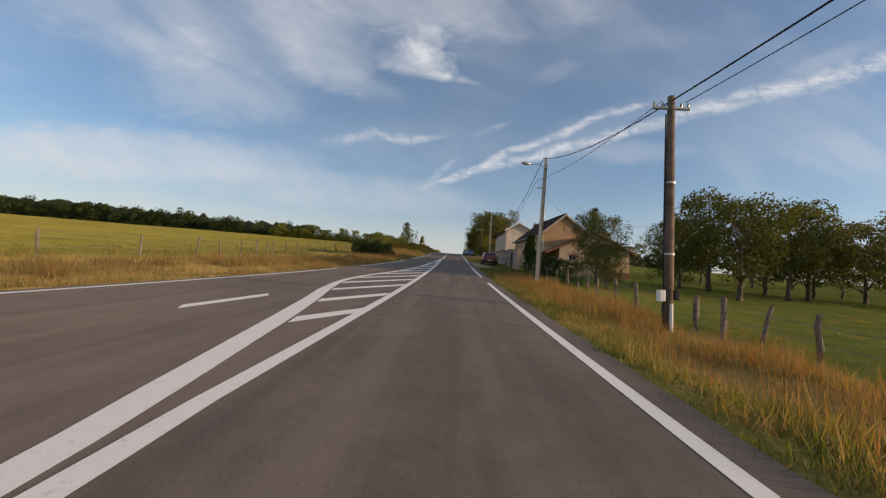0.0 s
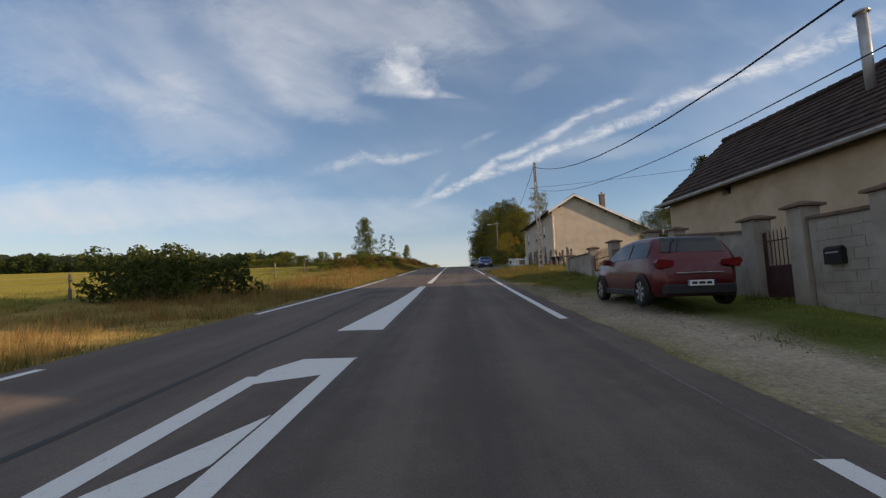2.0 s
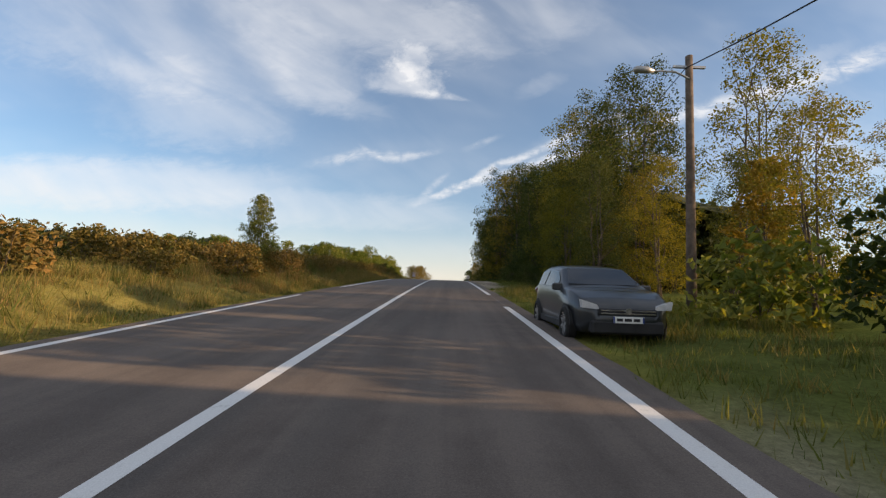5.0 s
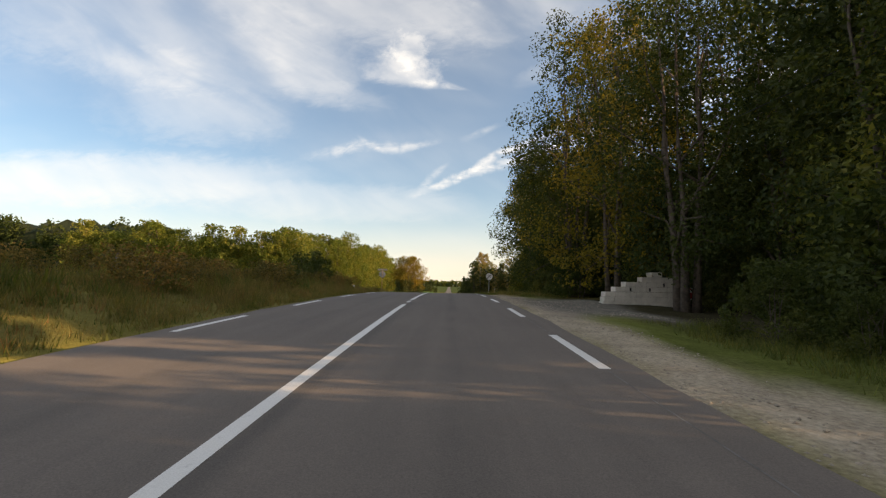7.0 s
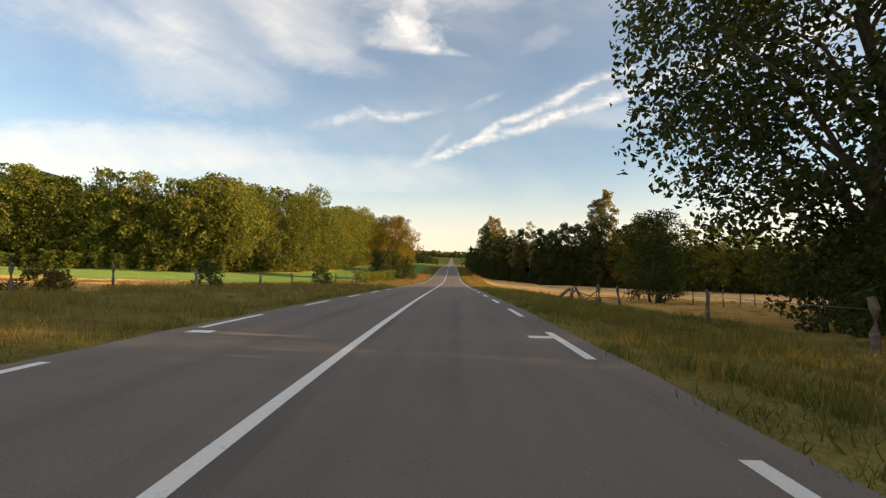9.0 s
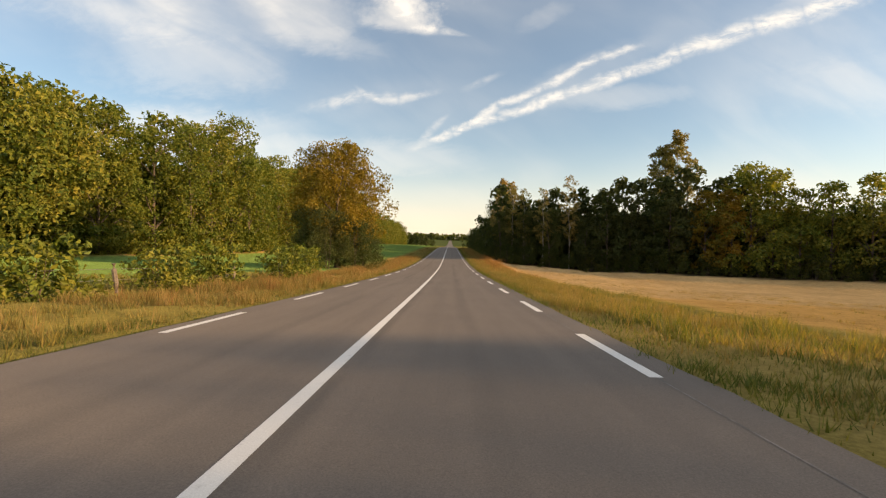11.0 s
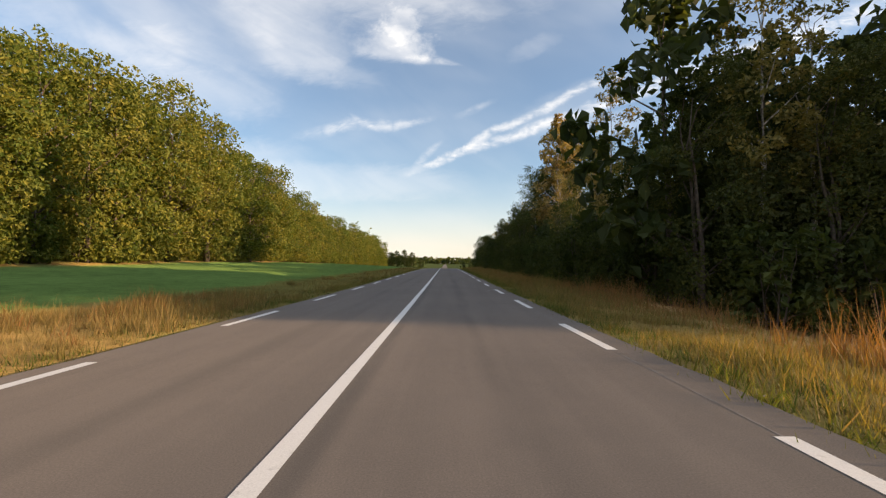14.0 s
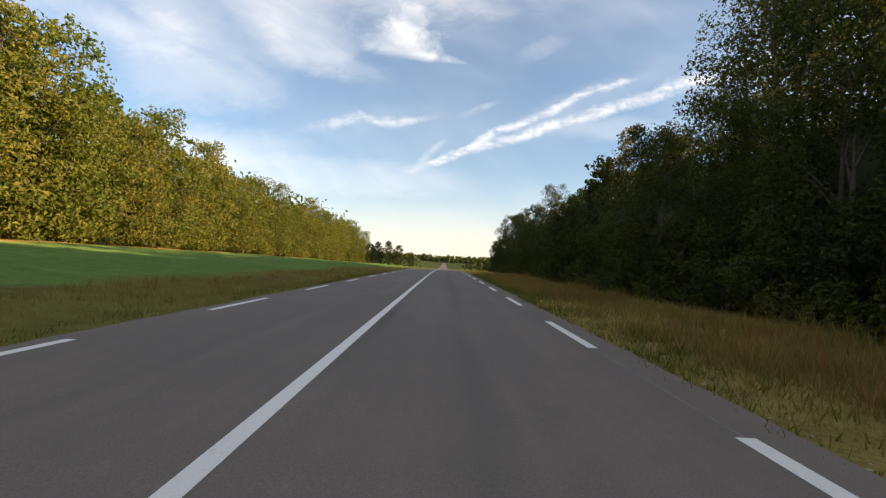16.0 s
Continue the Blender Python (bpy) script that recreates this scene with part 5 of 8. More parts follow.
def canopy(name, label, line, depth, height, lobe, n_lobe, n_leaf, size, leaf_m, seed):
    """A far wood seen as rounded crowns side by side: leaf clumps on lobes along a line, one object."""
    rng = np.random.default_rng(seed)
    line = np.asarray(line, float)
    seg = np.concatenate([[0], np.cumsum(np.hypot(*np.diff(line, axis=0).T))])
    s = rng.uniform(0, seg[-1], n_lobe)
    x, y = np.interp(s, seg, line[:, 0]), np.interp(s, seg, line[:, 1])
    k = np.clip(np.searchsorted(seg, s) - 1, 0, len(line) - 2)
    t = np.diff(line, axis=0)[k]
    t /= np.hypot(t[:, 0], t[:, 1])[:, None]
    f = rng.random(n_lobe)
    d = depth * (.15 + .85 * f * rng.random(n_lobe))
    x, y = x + t[:, 1] * d, y - t[:, 0] * d
    r = lobe * rng.uniform(.7, 1.25, n_lobe)
    keep = ~in_ride(x, y, r * .8)
    x, y, r, f, n_lobe = x[keep], y[keep], r[keep], f[keep], int(keep.sum())
    z = land_z(x, y) + np.maximum(r * .5, (height - r) * (.25 + .75 * f) * rng.uniform(.88, 1.06, n_lobe))
    v, q = leaves(rng, np.stack([x, y, z], 1), r, n_lobe * n_leaf, size, .9, .12)
    return tagged(mesh_ob(name, v, q, leaf_m), label, "trees", kind="stuff")


# the woods' inner shade is put into these dark colours of the added mounds
CORE_D = mat("mound foliage painted dark as shade", (.034, .046, .018), .95, (.018, .025, .010), .5, bump=1.0, bscale=3.0, fine=.3, fscale=5)
CORE_O = mat("mound foliage painted olive as shade", (.060, .066, .016), .95, (.030, .036, .010), .5, bump=1.0, bscale=3.0, fine=.3, fscale=5)
core("wood_interior", "dark mound painted as inner shade of the oak wood", [(forest_edge_left(q) - 4.0, q) for q in range(556, 303, -12)], 14, lambda x, y: 12.5 * float(np.interp(y, (300, 410, 440, 500, 560), (1, 1, .8, .66, .55))), CORE_O, 1)
core("wood_interior", "dark mound painted as inner shade of the far oak wood", [(-48, 306), (-125, 309)], 14, 14, CORE_O, 2)
core("wood_interior", "dark mound painted as inner shade of the far woodland", [(-104, 314), (-200, 317), (-420, 326)], 16, 20.5, CORE_D, 3, 4.0)
core("wood_interior", "dark mound painted as inner shade of the roadside wood", [(13.0, 141), (12.6, 167), (15.8, 173), (17, 183), (12.8, 189), (13.4, 204)], 9, lambda x, y: float(np.interp(y, (140, 150, 186, 192, 206), (5, 6.5, 7, 5, 4))), CORE_D, 4, .7)
core("wood_interior", "dark mound painted as inner shade of the wood beside the road", [(float(forest_edge_right(q)) + 4.2, q) for q in range(349, 470, 10)], 12, lambda x, y: float(np.interp(y, (346, 352, 360, 376, 386, 430), (8.5, 7.5, 6.2, 6.2, 7.5, 8))), CORE_D, 5)
core("wood_interior", "dark mound painted as inner shade of the wood behind the field", [(128, 318), (48, 343), (18, 352)], 10, 10.5, CORE_D, 6)
mass("wood_interior", "dense inner foliage of the oak wood", [(forest_edge_left(q) - 3.5, q) for q in range(560, 299, -20)], 12, .3, 17, 9000, 1.1, L_OAK, 61)
mass("undergrowth", "low leafy undergrowth under the oaks", [(forest_edge_left(q) - 2.0, q) for q in range(560, 299, -20)], 9, .0, 3.6, 9000, .9, L_OAK, 71)
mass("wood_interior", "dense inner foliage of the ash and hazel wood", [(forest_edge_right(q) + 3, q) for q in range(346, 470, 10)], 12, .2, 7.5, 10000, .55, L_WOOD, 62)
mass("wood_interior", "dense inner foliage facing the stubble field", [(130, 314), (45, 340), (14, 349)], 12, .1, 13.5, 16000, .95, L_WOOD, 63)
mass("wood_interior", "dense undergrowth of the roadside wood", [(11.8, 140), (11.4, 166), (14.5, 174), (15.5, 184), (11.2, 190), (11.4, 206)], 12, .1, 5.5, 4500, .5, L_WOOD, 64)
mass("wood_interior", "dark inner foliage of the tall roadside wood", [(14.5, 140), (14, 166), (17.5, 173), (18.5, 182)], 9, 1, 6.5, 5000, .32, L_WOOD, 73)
canopy("far_wood", "long dark band of far woodland beyond the meadow", [(-104, 308), (-200, 311), (-420, 320)], 16, 26, 4.6, 300, 130, 1.15, L_DARK, 65)
canopy("oak_canopy", "leafy front of the far oak wood", [(-41, 296.5), (-125, 300.5)], 4, 19.5, 3.1, 300, 130, .5, L_OAK, 78)
canopy("oak_canopy", "rounded sunlit crowns of the far oak wood", [(-43, 299), (-125, 304)], 9, 21, 3.7, 330, 130, .58, L_OAK, 75)
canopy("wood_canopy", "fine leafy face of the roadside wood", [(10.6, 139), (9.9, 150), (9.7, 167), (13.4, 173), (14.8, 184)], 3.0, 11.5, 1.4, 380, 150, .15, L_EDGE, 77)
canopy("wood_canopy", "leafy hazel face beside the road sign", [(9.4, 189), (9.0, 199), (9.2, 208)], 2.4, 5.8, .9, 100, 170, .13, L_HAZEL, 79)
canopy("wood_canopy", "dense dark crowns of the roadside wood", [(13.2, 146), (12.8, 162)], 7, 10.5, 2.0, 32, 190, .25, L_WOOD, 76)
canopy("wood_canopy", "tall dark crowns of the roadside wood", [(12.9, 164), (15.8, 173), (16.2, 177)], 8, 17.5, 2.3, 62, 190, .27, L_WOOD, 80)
mass("wood_interior", "dense inner foliage of the far oak wood", [(-46, 305), (-112, 310)], 14, .1, 15, 12000, .9, L_OAK, 72, .6)
mass("far_hedge", "far hedge and copse at the road's end", [(-120, 610), (-9, 585)], 12, .1, 7, 2500, 1.2, L_DARK, 67)
mass("far_hedge", "far hedge across the fields", [(9, 585), (150, 620)], 12, .1, 6, 2500, 1.2, L_DARK, 68)
mass("far_wood", "distant wooded hills on the horizon", [(900, 1750), (-900, 1750)], 120, -6, 22, 9000, 11, L_DARK, 69)
mass("far_hedge", "far hedgerow trees beyond the fields", [(420, 420), (140, 372)], 14, .2, 11, 4000, 1.5, L_DARK, 66)
for key, (ob, used) in KINDS.items():
    if not used:
        for child in list(ob.children):
            bpy.data.objects.remove(child)
        bpy.data.objects.remove(ob)

# ---- building materials ----
STUCCO = mat("pale grey render", (.52, .455, .38), .92, (.44, .385, .32), .9, bump=.35, bscale=70)
STUCCO_B = mat("ochre render", (.46, .37, .27), .92, (.38, .30, .21), 1.1, bump=.45, bscale=55)
STUCCO_W = mat("white wall paint", (.72, .71, .70), .85, (.62, .61, .60), 1.2, bump=.25)
BOARDS = mat("weathered gable boards", (.36, .24, .14), .9, (.27, .175, .10), 2.0, bump=.3, bscale=30)
TILE = mat("brown roof tiles", (.062, .042, .034), .95, (.04, .03, .027), 1.5, bump=.3, bscale=40, island=.3)
TILE_RED = mat("red verge tiles", (.27, .13, .08), .9, (.19, .095, .065), 3, bump=.3, island=.2)
ETERNIT = mat("grey fibre cement roof", (.22, .20, .19), .9, (.16, .15, .14), 1.5, bump=.2)
WHITE = mat("white frames", (.78, .78, .77), .5, (.70, .70, .69), 3, fine=.05)
SHUTTER = mat("white roller shutter", (.74, .74, .73), .5, (.66, .66, .65), 2, fine=.05)
DARK_WOOD = mat("dark eave wood", (.07, .05, .04), .9, (.045, .034, .028), 3)
PALE_PLANK = mat("pale sawn boards", (.46, .36, .24), .9, (.30, .23, .15), 5, bump=.3, bscale=20)
PLANK = mat("brown planks", (.20, .13, .085), .85, (.13, .085, .06), 4, bump=.4)
BLOCK = mat("concrete block wall", (.33, .30, .26), .95, (.25, .225, .195), 1.6, bump=.5, bscale=50)
CAPS = mat("brown coping tiles", (.17, .115, .085), .9, (.11, .08, .065), 3, bump=.3)
IRON = mat("rusty dark red iron", (.075, .032, .03), .7, (.045, .025, .024), 4)
BRICKM = mat("brick edging", (.36, .17, .10), .9, (.27, .12, .08), 6, bump=.4)
PALE_BLOCK = mat("pale limestone blocks", (.60, .56, .50), .95, (.48, .45, .40), 2.5, bump=.5, bscale=40, island=.12)
ZINC = mat("zinc gutter", (.40, .39, .37), .5, (.3, .29, .28), 4, metal=.6)
GLASS = glass_mat("dark window glass", (.035, .04, .045), .06)
BLACK = mat("black plastic", (.015, .015, .016), .5, (.025, .025, .026), 4)
FIREWOOD = mat("cut firewood", (.34, .22, .13), .95, (.22, .14, .085), 6, bump=.5, island=.3)


def tiled_roof(name, parent, a, b, c, d, material, course=.33, thick=.05, label=""):
    """A roof slope with stepped courses: a, b along the eave, d, c along the ridge (same order)."""
    a, b, c, d = map(Vector, (a, b, c, d))
    n = max(3, int((d - a).length / course))
    up = (b - a).cross(d - a).normalized()
    if up.z < 0:
        up = -up
    bm = bmesh.new()
    m = max(4, int((b - a).length / .28))
    rnd = random.Random(len(name) + n)
    for i in range(n):
        f0, f1 = i / n, min(1, (i + 1.12) / n)
        l0, r0, l1, r1 = a.lerp(d, f0), b.lerp(c, f0), a.lerp(d, f1), b.lerp(c, f1)
        for j in range(m):
            g0, g1 = j / m, (j + .97) / m
            lift = up * (thick + rnd.uniform(-.008, .012))
            p = [l0.lerp(r0, g0) + lift, l0.lerp(r0, g1) + lift, l1.lerp(r1, g1) + up * .012, l1.lerp(r1, g0) + up * .012]
            q = [l0.lerp(r0, g0), l0.lerp(r0, g1)]
            v = [bm.verts.new(z) for z in p + q]
            bm.faces.new(v[:4])
            bm.faces.new((v[4], v[5], v[1], v[0]))
    prt = part(name, bm, material, parent, label)
    # the deck below
    bm = bmesh.new()
    v = [bm.verts.new(z - up * .01) for z in (a, b, c, d)] + [bm.verts.new(z - up * .13) for z in (a, b, c, d)]
    for f in ((0, 1, 2, 3), (7, 6, 5, 4), (0, 4, 5, 1), (1, 5, 6, 2), (2, 6, 7, 3), (3, 7, 4, 0)):
        bm.faces.new([v[i] for i in f])
    part("roof_deck", bm, DARK_WOOD, parent)
    return prt


def window_unit(parent, x0, z0, x1, z1, depth, shutter=0.0, bars=1, sill=True, axis=None, side=""):
    """A window in an opening of a wall in the xz plane: frame, panes, sill and a roller shutter part of the way down. axis: the wall's matrix."""
    m = axis or Matrix()
    f = .055
    top = z1 - (z1 - z0) * shutter
    bm = bmesh.new()
    for a in ((x0, z0, x0 + f, z1), (x1 - f, z0, x1, z1), (x0 + f, z0, x1 - f, z0 + f), (x0 + f, z1 - f, x1 - f, z1)):
        box(bm, a[0], depth - .05, a[1], a[2], depth, a[3], .006, m)
    fr = part("window_frame", bm, WHITE, parent)
    for k in range(bars + 1):
        a0, a1 = x0 + f + (x1 - x0 - 2 * f) * k / (bars + 1), x0 + f + (x1 - x0 - 2 * f) * (k + 1) / (bars + 1)
        if top > z0 + .1:
            bm = bmesh.new()
            box(bm, a0 + .03, depth - .03, z0 + f, a1 - .03, depth - .02, min(top, z1 - f), 0, m)
            part("pane", bm, GLASS, fr)
        if k:
            bm = bmesh.new()
            box(bm, a0 - .03, depth - .048, z0 + f, a0 + .03, depth - .004, z1 - f, 0, m)
            part("mullion", bm, WHITE, fr)
    if shutter > 0:
        bm = bmesh.new()
        n = max(2, int((z1 - top) / .055))
        for i in range(n):
            h = (z1 - top) / n
            box(bm, x0 + .01, depth - .085, top + h * i, x1 - .01, depth - .06, top + h * i + h * .86, .004, m)
        part("roller_shutter", bm, SHUTTER, parent)["kind"] = "stuff"
    if sill:
        bm = bmesh.new()
        box(bm, x0 - .08, -.07, z0 - .09, x1 + .08, depth - .05, z0, .012, m)
        part("sill", bm, CONCRETE, parent)


CHIMNEY = mat("sooty chimney brick", (.20, .155, .125), .95, (.13, .105, .09), 6, bump=.6, bscale=20)


def white_house():
    """The two-storey house with a long rear slope, its gable to the road's lower end."""
    h = thing("house", "pale rendered two-storey house, white shutters, brown-grey roof", "house", pose(13.02, 99.5, 7.1, 0, 0, 3.1))
    ln, wd, ef, er, ap, ax = 15.7, 11.4, 6.92, 4.3, 8.55, 2.65
    # front wall, along y; its panel is built along x and turned
    turn = pose(0, 0, 0, 0, 0, 90) @ Matrix.Diagonal((1, -1, 1, 1))
    zb = 7.1
    holes = [(12.63, 11.3 - zb, 13.94, 12.83 - zb), (7.75, 11.12 - zb, 9.2, 12.76 - zb), (3.6, 11.16 - zb, 5.0, 12.74 - zb),
             (12.74, 9.08 - zb, 13.63, 10.11 - zb), (7.7, 8.71 - zb, 9.05, 10.0 - zb), (3.5, 8.62 - zb, 4.9, 9.93 - zb), (5.82, 7.75 - zb, 6.69, 10.12 - zb)]
    bm = bmesh.new()
    panel(bm, ln, ef - .12, holes, .30)
    bmesh.ops.transform(bm, matrix=turn, verts=bm.verts)
    part("wall_front", bm, STUCCO, h)
    for k, o in enumerate(holes[:6]):
        window_unit(h, *o, .20, (.62, .72, .72, .1, .0, .0)[k], 1, True, turn)
    # front door standing open: dark sheet painted as the hall's shade, glazed white side light
    bm = bmesh.new()
    box(bm, 5.82, .9, 7.75 - zb, 6.69, .95, 10.12 - zb, .01, turn)
    d = part("door", bm, mat("dark hall shade sheet", (.05, .04, .035), .7, (.035, .03, .028), 5), h, "dark sheet standing for shade in the open doorway")
    bm = bmesh.new()
    box(bm, 5.83, .16, 7.75 - zb, 6.05, .21, 10.1 - zb, .01, turn)
    lf = part("side_light", bm, WHITE, d, "narrow white glazed leaf")
    bm = bmesh.new()
    box(bm, 5.88, .15, 8.4 - zb, 6.0, .158, 9.95 - zb, 0, turn)
    part("pane", bm, GLASS, lf)
    # gables and back wall
    for y0, y1 in ((0, .3), (ln - .3, ln)):
        bm = bmesh.new()
        prism(bm, [(.302, 0), (wd, 0), (wd, er - .1), (ax, ap - .1), (.302, ef + .1)], y0, y1, "y")
        part("gable_wall", bm, STUCCO, h)
    bm = bmesh.new()
    box(bm, wd - .3, .302, 0, wd - .002, ln - .302, er - .15)
    part("wall_back", bm, STUCCO, h)
    # roof
    o = .5
    sf, sr = (ap - ef) / ax, (ap - er) / (wd - ax)
    tiled_roof("roof_front", h, (-o, -o, ef - o * sf), (-o, ln + o, ef - o * sf), (ax, ln + o, ap), (ax, -o, ap), ETERNIT)
    tiled_roof("roof_back", h, (wd + o, -o, er - o * sr), (wd + o, ln + o, er - o * sr), (ax, ln + o, ap), (ax, -o, ap), ETERNIT)
    bm = bmesh.new()
    tube(bm, [(ax, -o, ap + .05), (ax, ln + o, ap + .05)], [.11, .11], 8)
    part("ridge_cap", bm, ETERNIT, h)
    for (a, b) in (((-o, ef - o * sf), (ax, ap)), ((wd + o, er - o * sr), (ax, ap))):
        bm = bmesh.new()
        prism(bm, [(a[0], a[1] - .2), (a[0], a[1] + .07), (b[0], b[1] + .07), (b[0], b[1] - .2)], -o - .03, -o, "y")
        part("verge_board", bm, STUCCO_W, h)
    # purlin ends under the verge
    for x, z in ((.9, ef + .9 * sf - .3), (4.6, ap - 1.85 * sr - .3), (6.4, ap - 3.65 * sr - .3), (8.2, ap - 5.45 * sr - .3), (10.2, ap - 7.45 * sr - .3)):
        bm = bmesh.new()
        box(bm, x - .1, -o + .02, z - .08, x + .1, .05, z + .10, .01)
        part("purlin_end", bm, DARK_WOOD, h)
    # gutter, downpipe, chimneys
    bm = bmesh.new()
    tube(bm, [(-o - .06, -o, ef - o * sf - .02), (-o - .06, ln + o, ef - o * sf - .02)], [.075, .075], 8)
    part("gutter", bm, DARK_WOOD, h)
    bm = bmesh.new()
    tube(bm, [(-o - .05, -.2, ef - .55), (-.15, -.1, ef - .75), (.08, -.07, ef - 1.0), (.10, -.07, .3)], [.045] * 4, 8)
    part("downpipe", bm, ZINC, h)
    for x, y, w, t in ((6.4, .75, .55, 8.75), (1.5, 8.4, .8, 8.3)):
        c = bmesh.new()
        box(c, x - w / 2, y - w / 2, 5.5, x + w / 2, y + w / 2, t - .12, .01)
        ch = part("chimney", c, CHIMNEY if x > 5 else BLOCK, h)
        c = bmesh.new()
        box(c, x - w / 2 - .06, y - w / 2 - .06, t - .12, x + w / 2 + .06, y + w / 2 + .06, t, .01)
        part("chimney_cap", c, CONCRETE, ch)
        c = bmesh.new()
        tube(c, [(x, y, t), (x, y, t + .3)], [.1, .09], 8)
        part("chimney_pot", c, CHIMNEY if x > 5 else GALV, ch)
    return h


white_house()


def barn():
    h = thing("barn", "old ochre rendered barn, steep dark tiled roof", "barn", pose(12.0, 54.2, 3.05, 0, 0, 7.0))
    ln, wd, ef, er, ap, ax = 11.7, 7.4, 4.95, 4.5, 7.5, 2.95
    turn = pose(0, 0, 0, 0, 0, 90) @ Matrix.Diagonal((1, -1, 1, 1))
    bm = bmesh.new()
    panel(bm, ln, ef - .1, [(8.1, 4.35, 8.6, 4.82)], .4)
    bmesh.ops.transform(bm, matrix=turn, verts=bm.verts)
    part("wall_front", bm, STUCCO_B, h)
    bm = bmesh.new()
    box(bm, 8.1, .2, 4.35, 8.6, .24, 4.82, 0, turn)
    part("pane", bm, GLASS, h)
    bm = bmesh.new()
    box(bm, 8.33, .15, 4.35, 8.37, .2, 4.82, 0, turn)
    part("mullion", bm, WHITE, h)
    sf, sr = (ap - ef) / ax, (ap - er) / (wd - ax)
    for y0, y1 in ((0, .35), (ln - .35, ln)):
        bm = bmesh.new()
        prism(bm, [(.402, 0), (wd, 0), (wd, 3.4), (.402, 3.4)], y0, y1, "y")
        part("gable_wall", bm, STUCCO_B, h)
        n = 46
        for i in range(n):
            x0, x1 = .402 + (wd - .402) * i / n, .402 + (wd - .402) * (i + .965) / n
            def top(x):
                return (ef + x * sf if x < ax else ap - (x - ax) * sr) - .12
            bm = bmesh.new()
            q = -.022 if i % 2 else -.012
            prism(bm, [(x0, 3.38), (x1, 3.38), (x1, top(x1)), (x0, top(x0))], y0 + (q if y0 == 0 else 0), y0 + .1 if y0 == 0 else y1, "y")
            part("gable_board", bm, BOARDS, h)
    o = .35
    tiled_roof("roof_front", h, (-o, -.3, ef - o * sf), (-o, ln + .3, ef - o * sf), (ax, ln + .3, ap), (ax, -.3, ap), TILE)
    tiled_roof("roof_back", h, (wd + o, -.3, er - o * sr), (wd + o, ln + .3, er - o * sr), (ax, ln + .3, ap), (ax, -.3, ap), TILE)
    bm = bmesh.new()
    n = 30
    for i in range(n):
        y = -.3 + (ln + .6) * i / n
        tube(bm, [(ax, y, ap + .05), (ax, y + (ln + .6) / n * .98, ap + .065)], [.12, .13], 6)
    part("ridge_tiles", bm, TILE, h)
    for (a, b) in (((-o, ef - o * sf), (ax, ap)), ((wd + o, er - o * sr), (ax, ap))):
        bm = bmesh.new()
        prism(bm, [(a[0], a[1] - .18), (a[0], a[1] + .07), (b[0], b[1] + .07), (b[0], b[1] - .18)], -.34, -.30, "y")
        part("verge_board", bm, CONCRETE, h)
    bm = bmesh.new()
    tube(bm, [(-o - .05, -.3, ef - o * sf), (-o - .05, ln + .3, ef - o * sf)], [.07, .07], 8)
    part("gutter", bm, ZINC, h)
    bm = bmesh.new()
    tube(bm, [(-o - .05, -.2, ef - .45), (.05, -.1, ef - .7), (.38, -.08, ef - 1.0), (.42, -.08, .5)], [.05] * 4, 8)
    part("downpipe", bm, STUCCO_W, h)
    # stove pipe
    bm = bmesh.new()
    tube(bm, [(1.81, 4.87, 6.3), (1.81, 4.87, 8.7)], [.13, .13], 12)
    p = part("stove_pipe", bm, GALV, h, "shiny steel stove pipe", True)
    bm = bmesh.new()
    tube(bm, [(1.81, 4.87, 8.75), (1.81, 4.87, 8.8), (1.81, 4.87, 8.86)], [.2, .2, .05], 12)
    part("rain_cap", bm, GALV, p)
    bm = bmesh.new()
    prism(bm, [(1.2, 6.23 - .26), (2.4, 6.23 + .78), (2.4, 6.23 + .72), (1.2, 6.23 - .32)], 4.42, 5.32, "y")
    part("flashing", bm, GALV, p)
    # aerial on the gable
    bm = bmesh.new()
    tube(bm, [(4.3, -.4, 5.6), (4.3, -.4, 8.6)], [.022, .02], 6)
    tube(bm, [(3.9, -.4, 8.5), (4.7, -.4, 8.5)], [.012, .012], 5)
    for i in range(7):
        tube(bm, [(3.95 + .12 * i, -.4, 8.28), (3.95 + .12 * i, -.4, 8.72)], [.007, .007], 4)
    tube(bm, [(4.0, -.62, 8.1), (4.6, -.2, 8.1)], [.01, .01], 4)
    part("aerial", bm, GALV, h, "thin roof aerial")
    return h


barn()


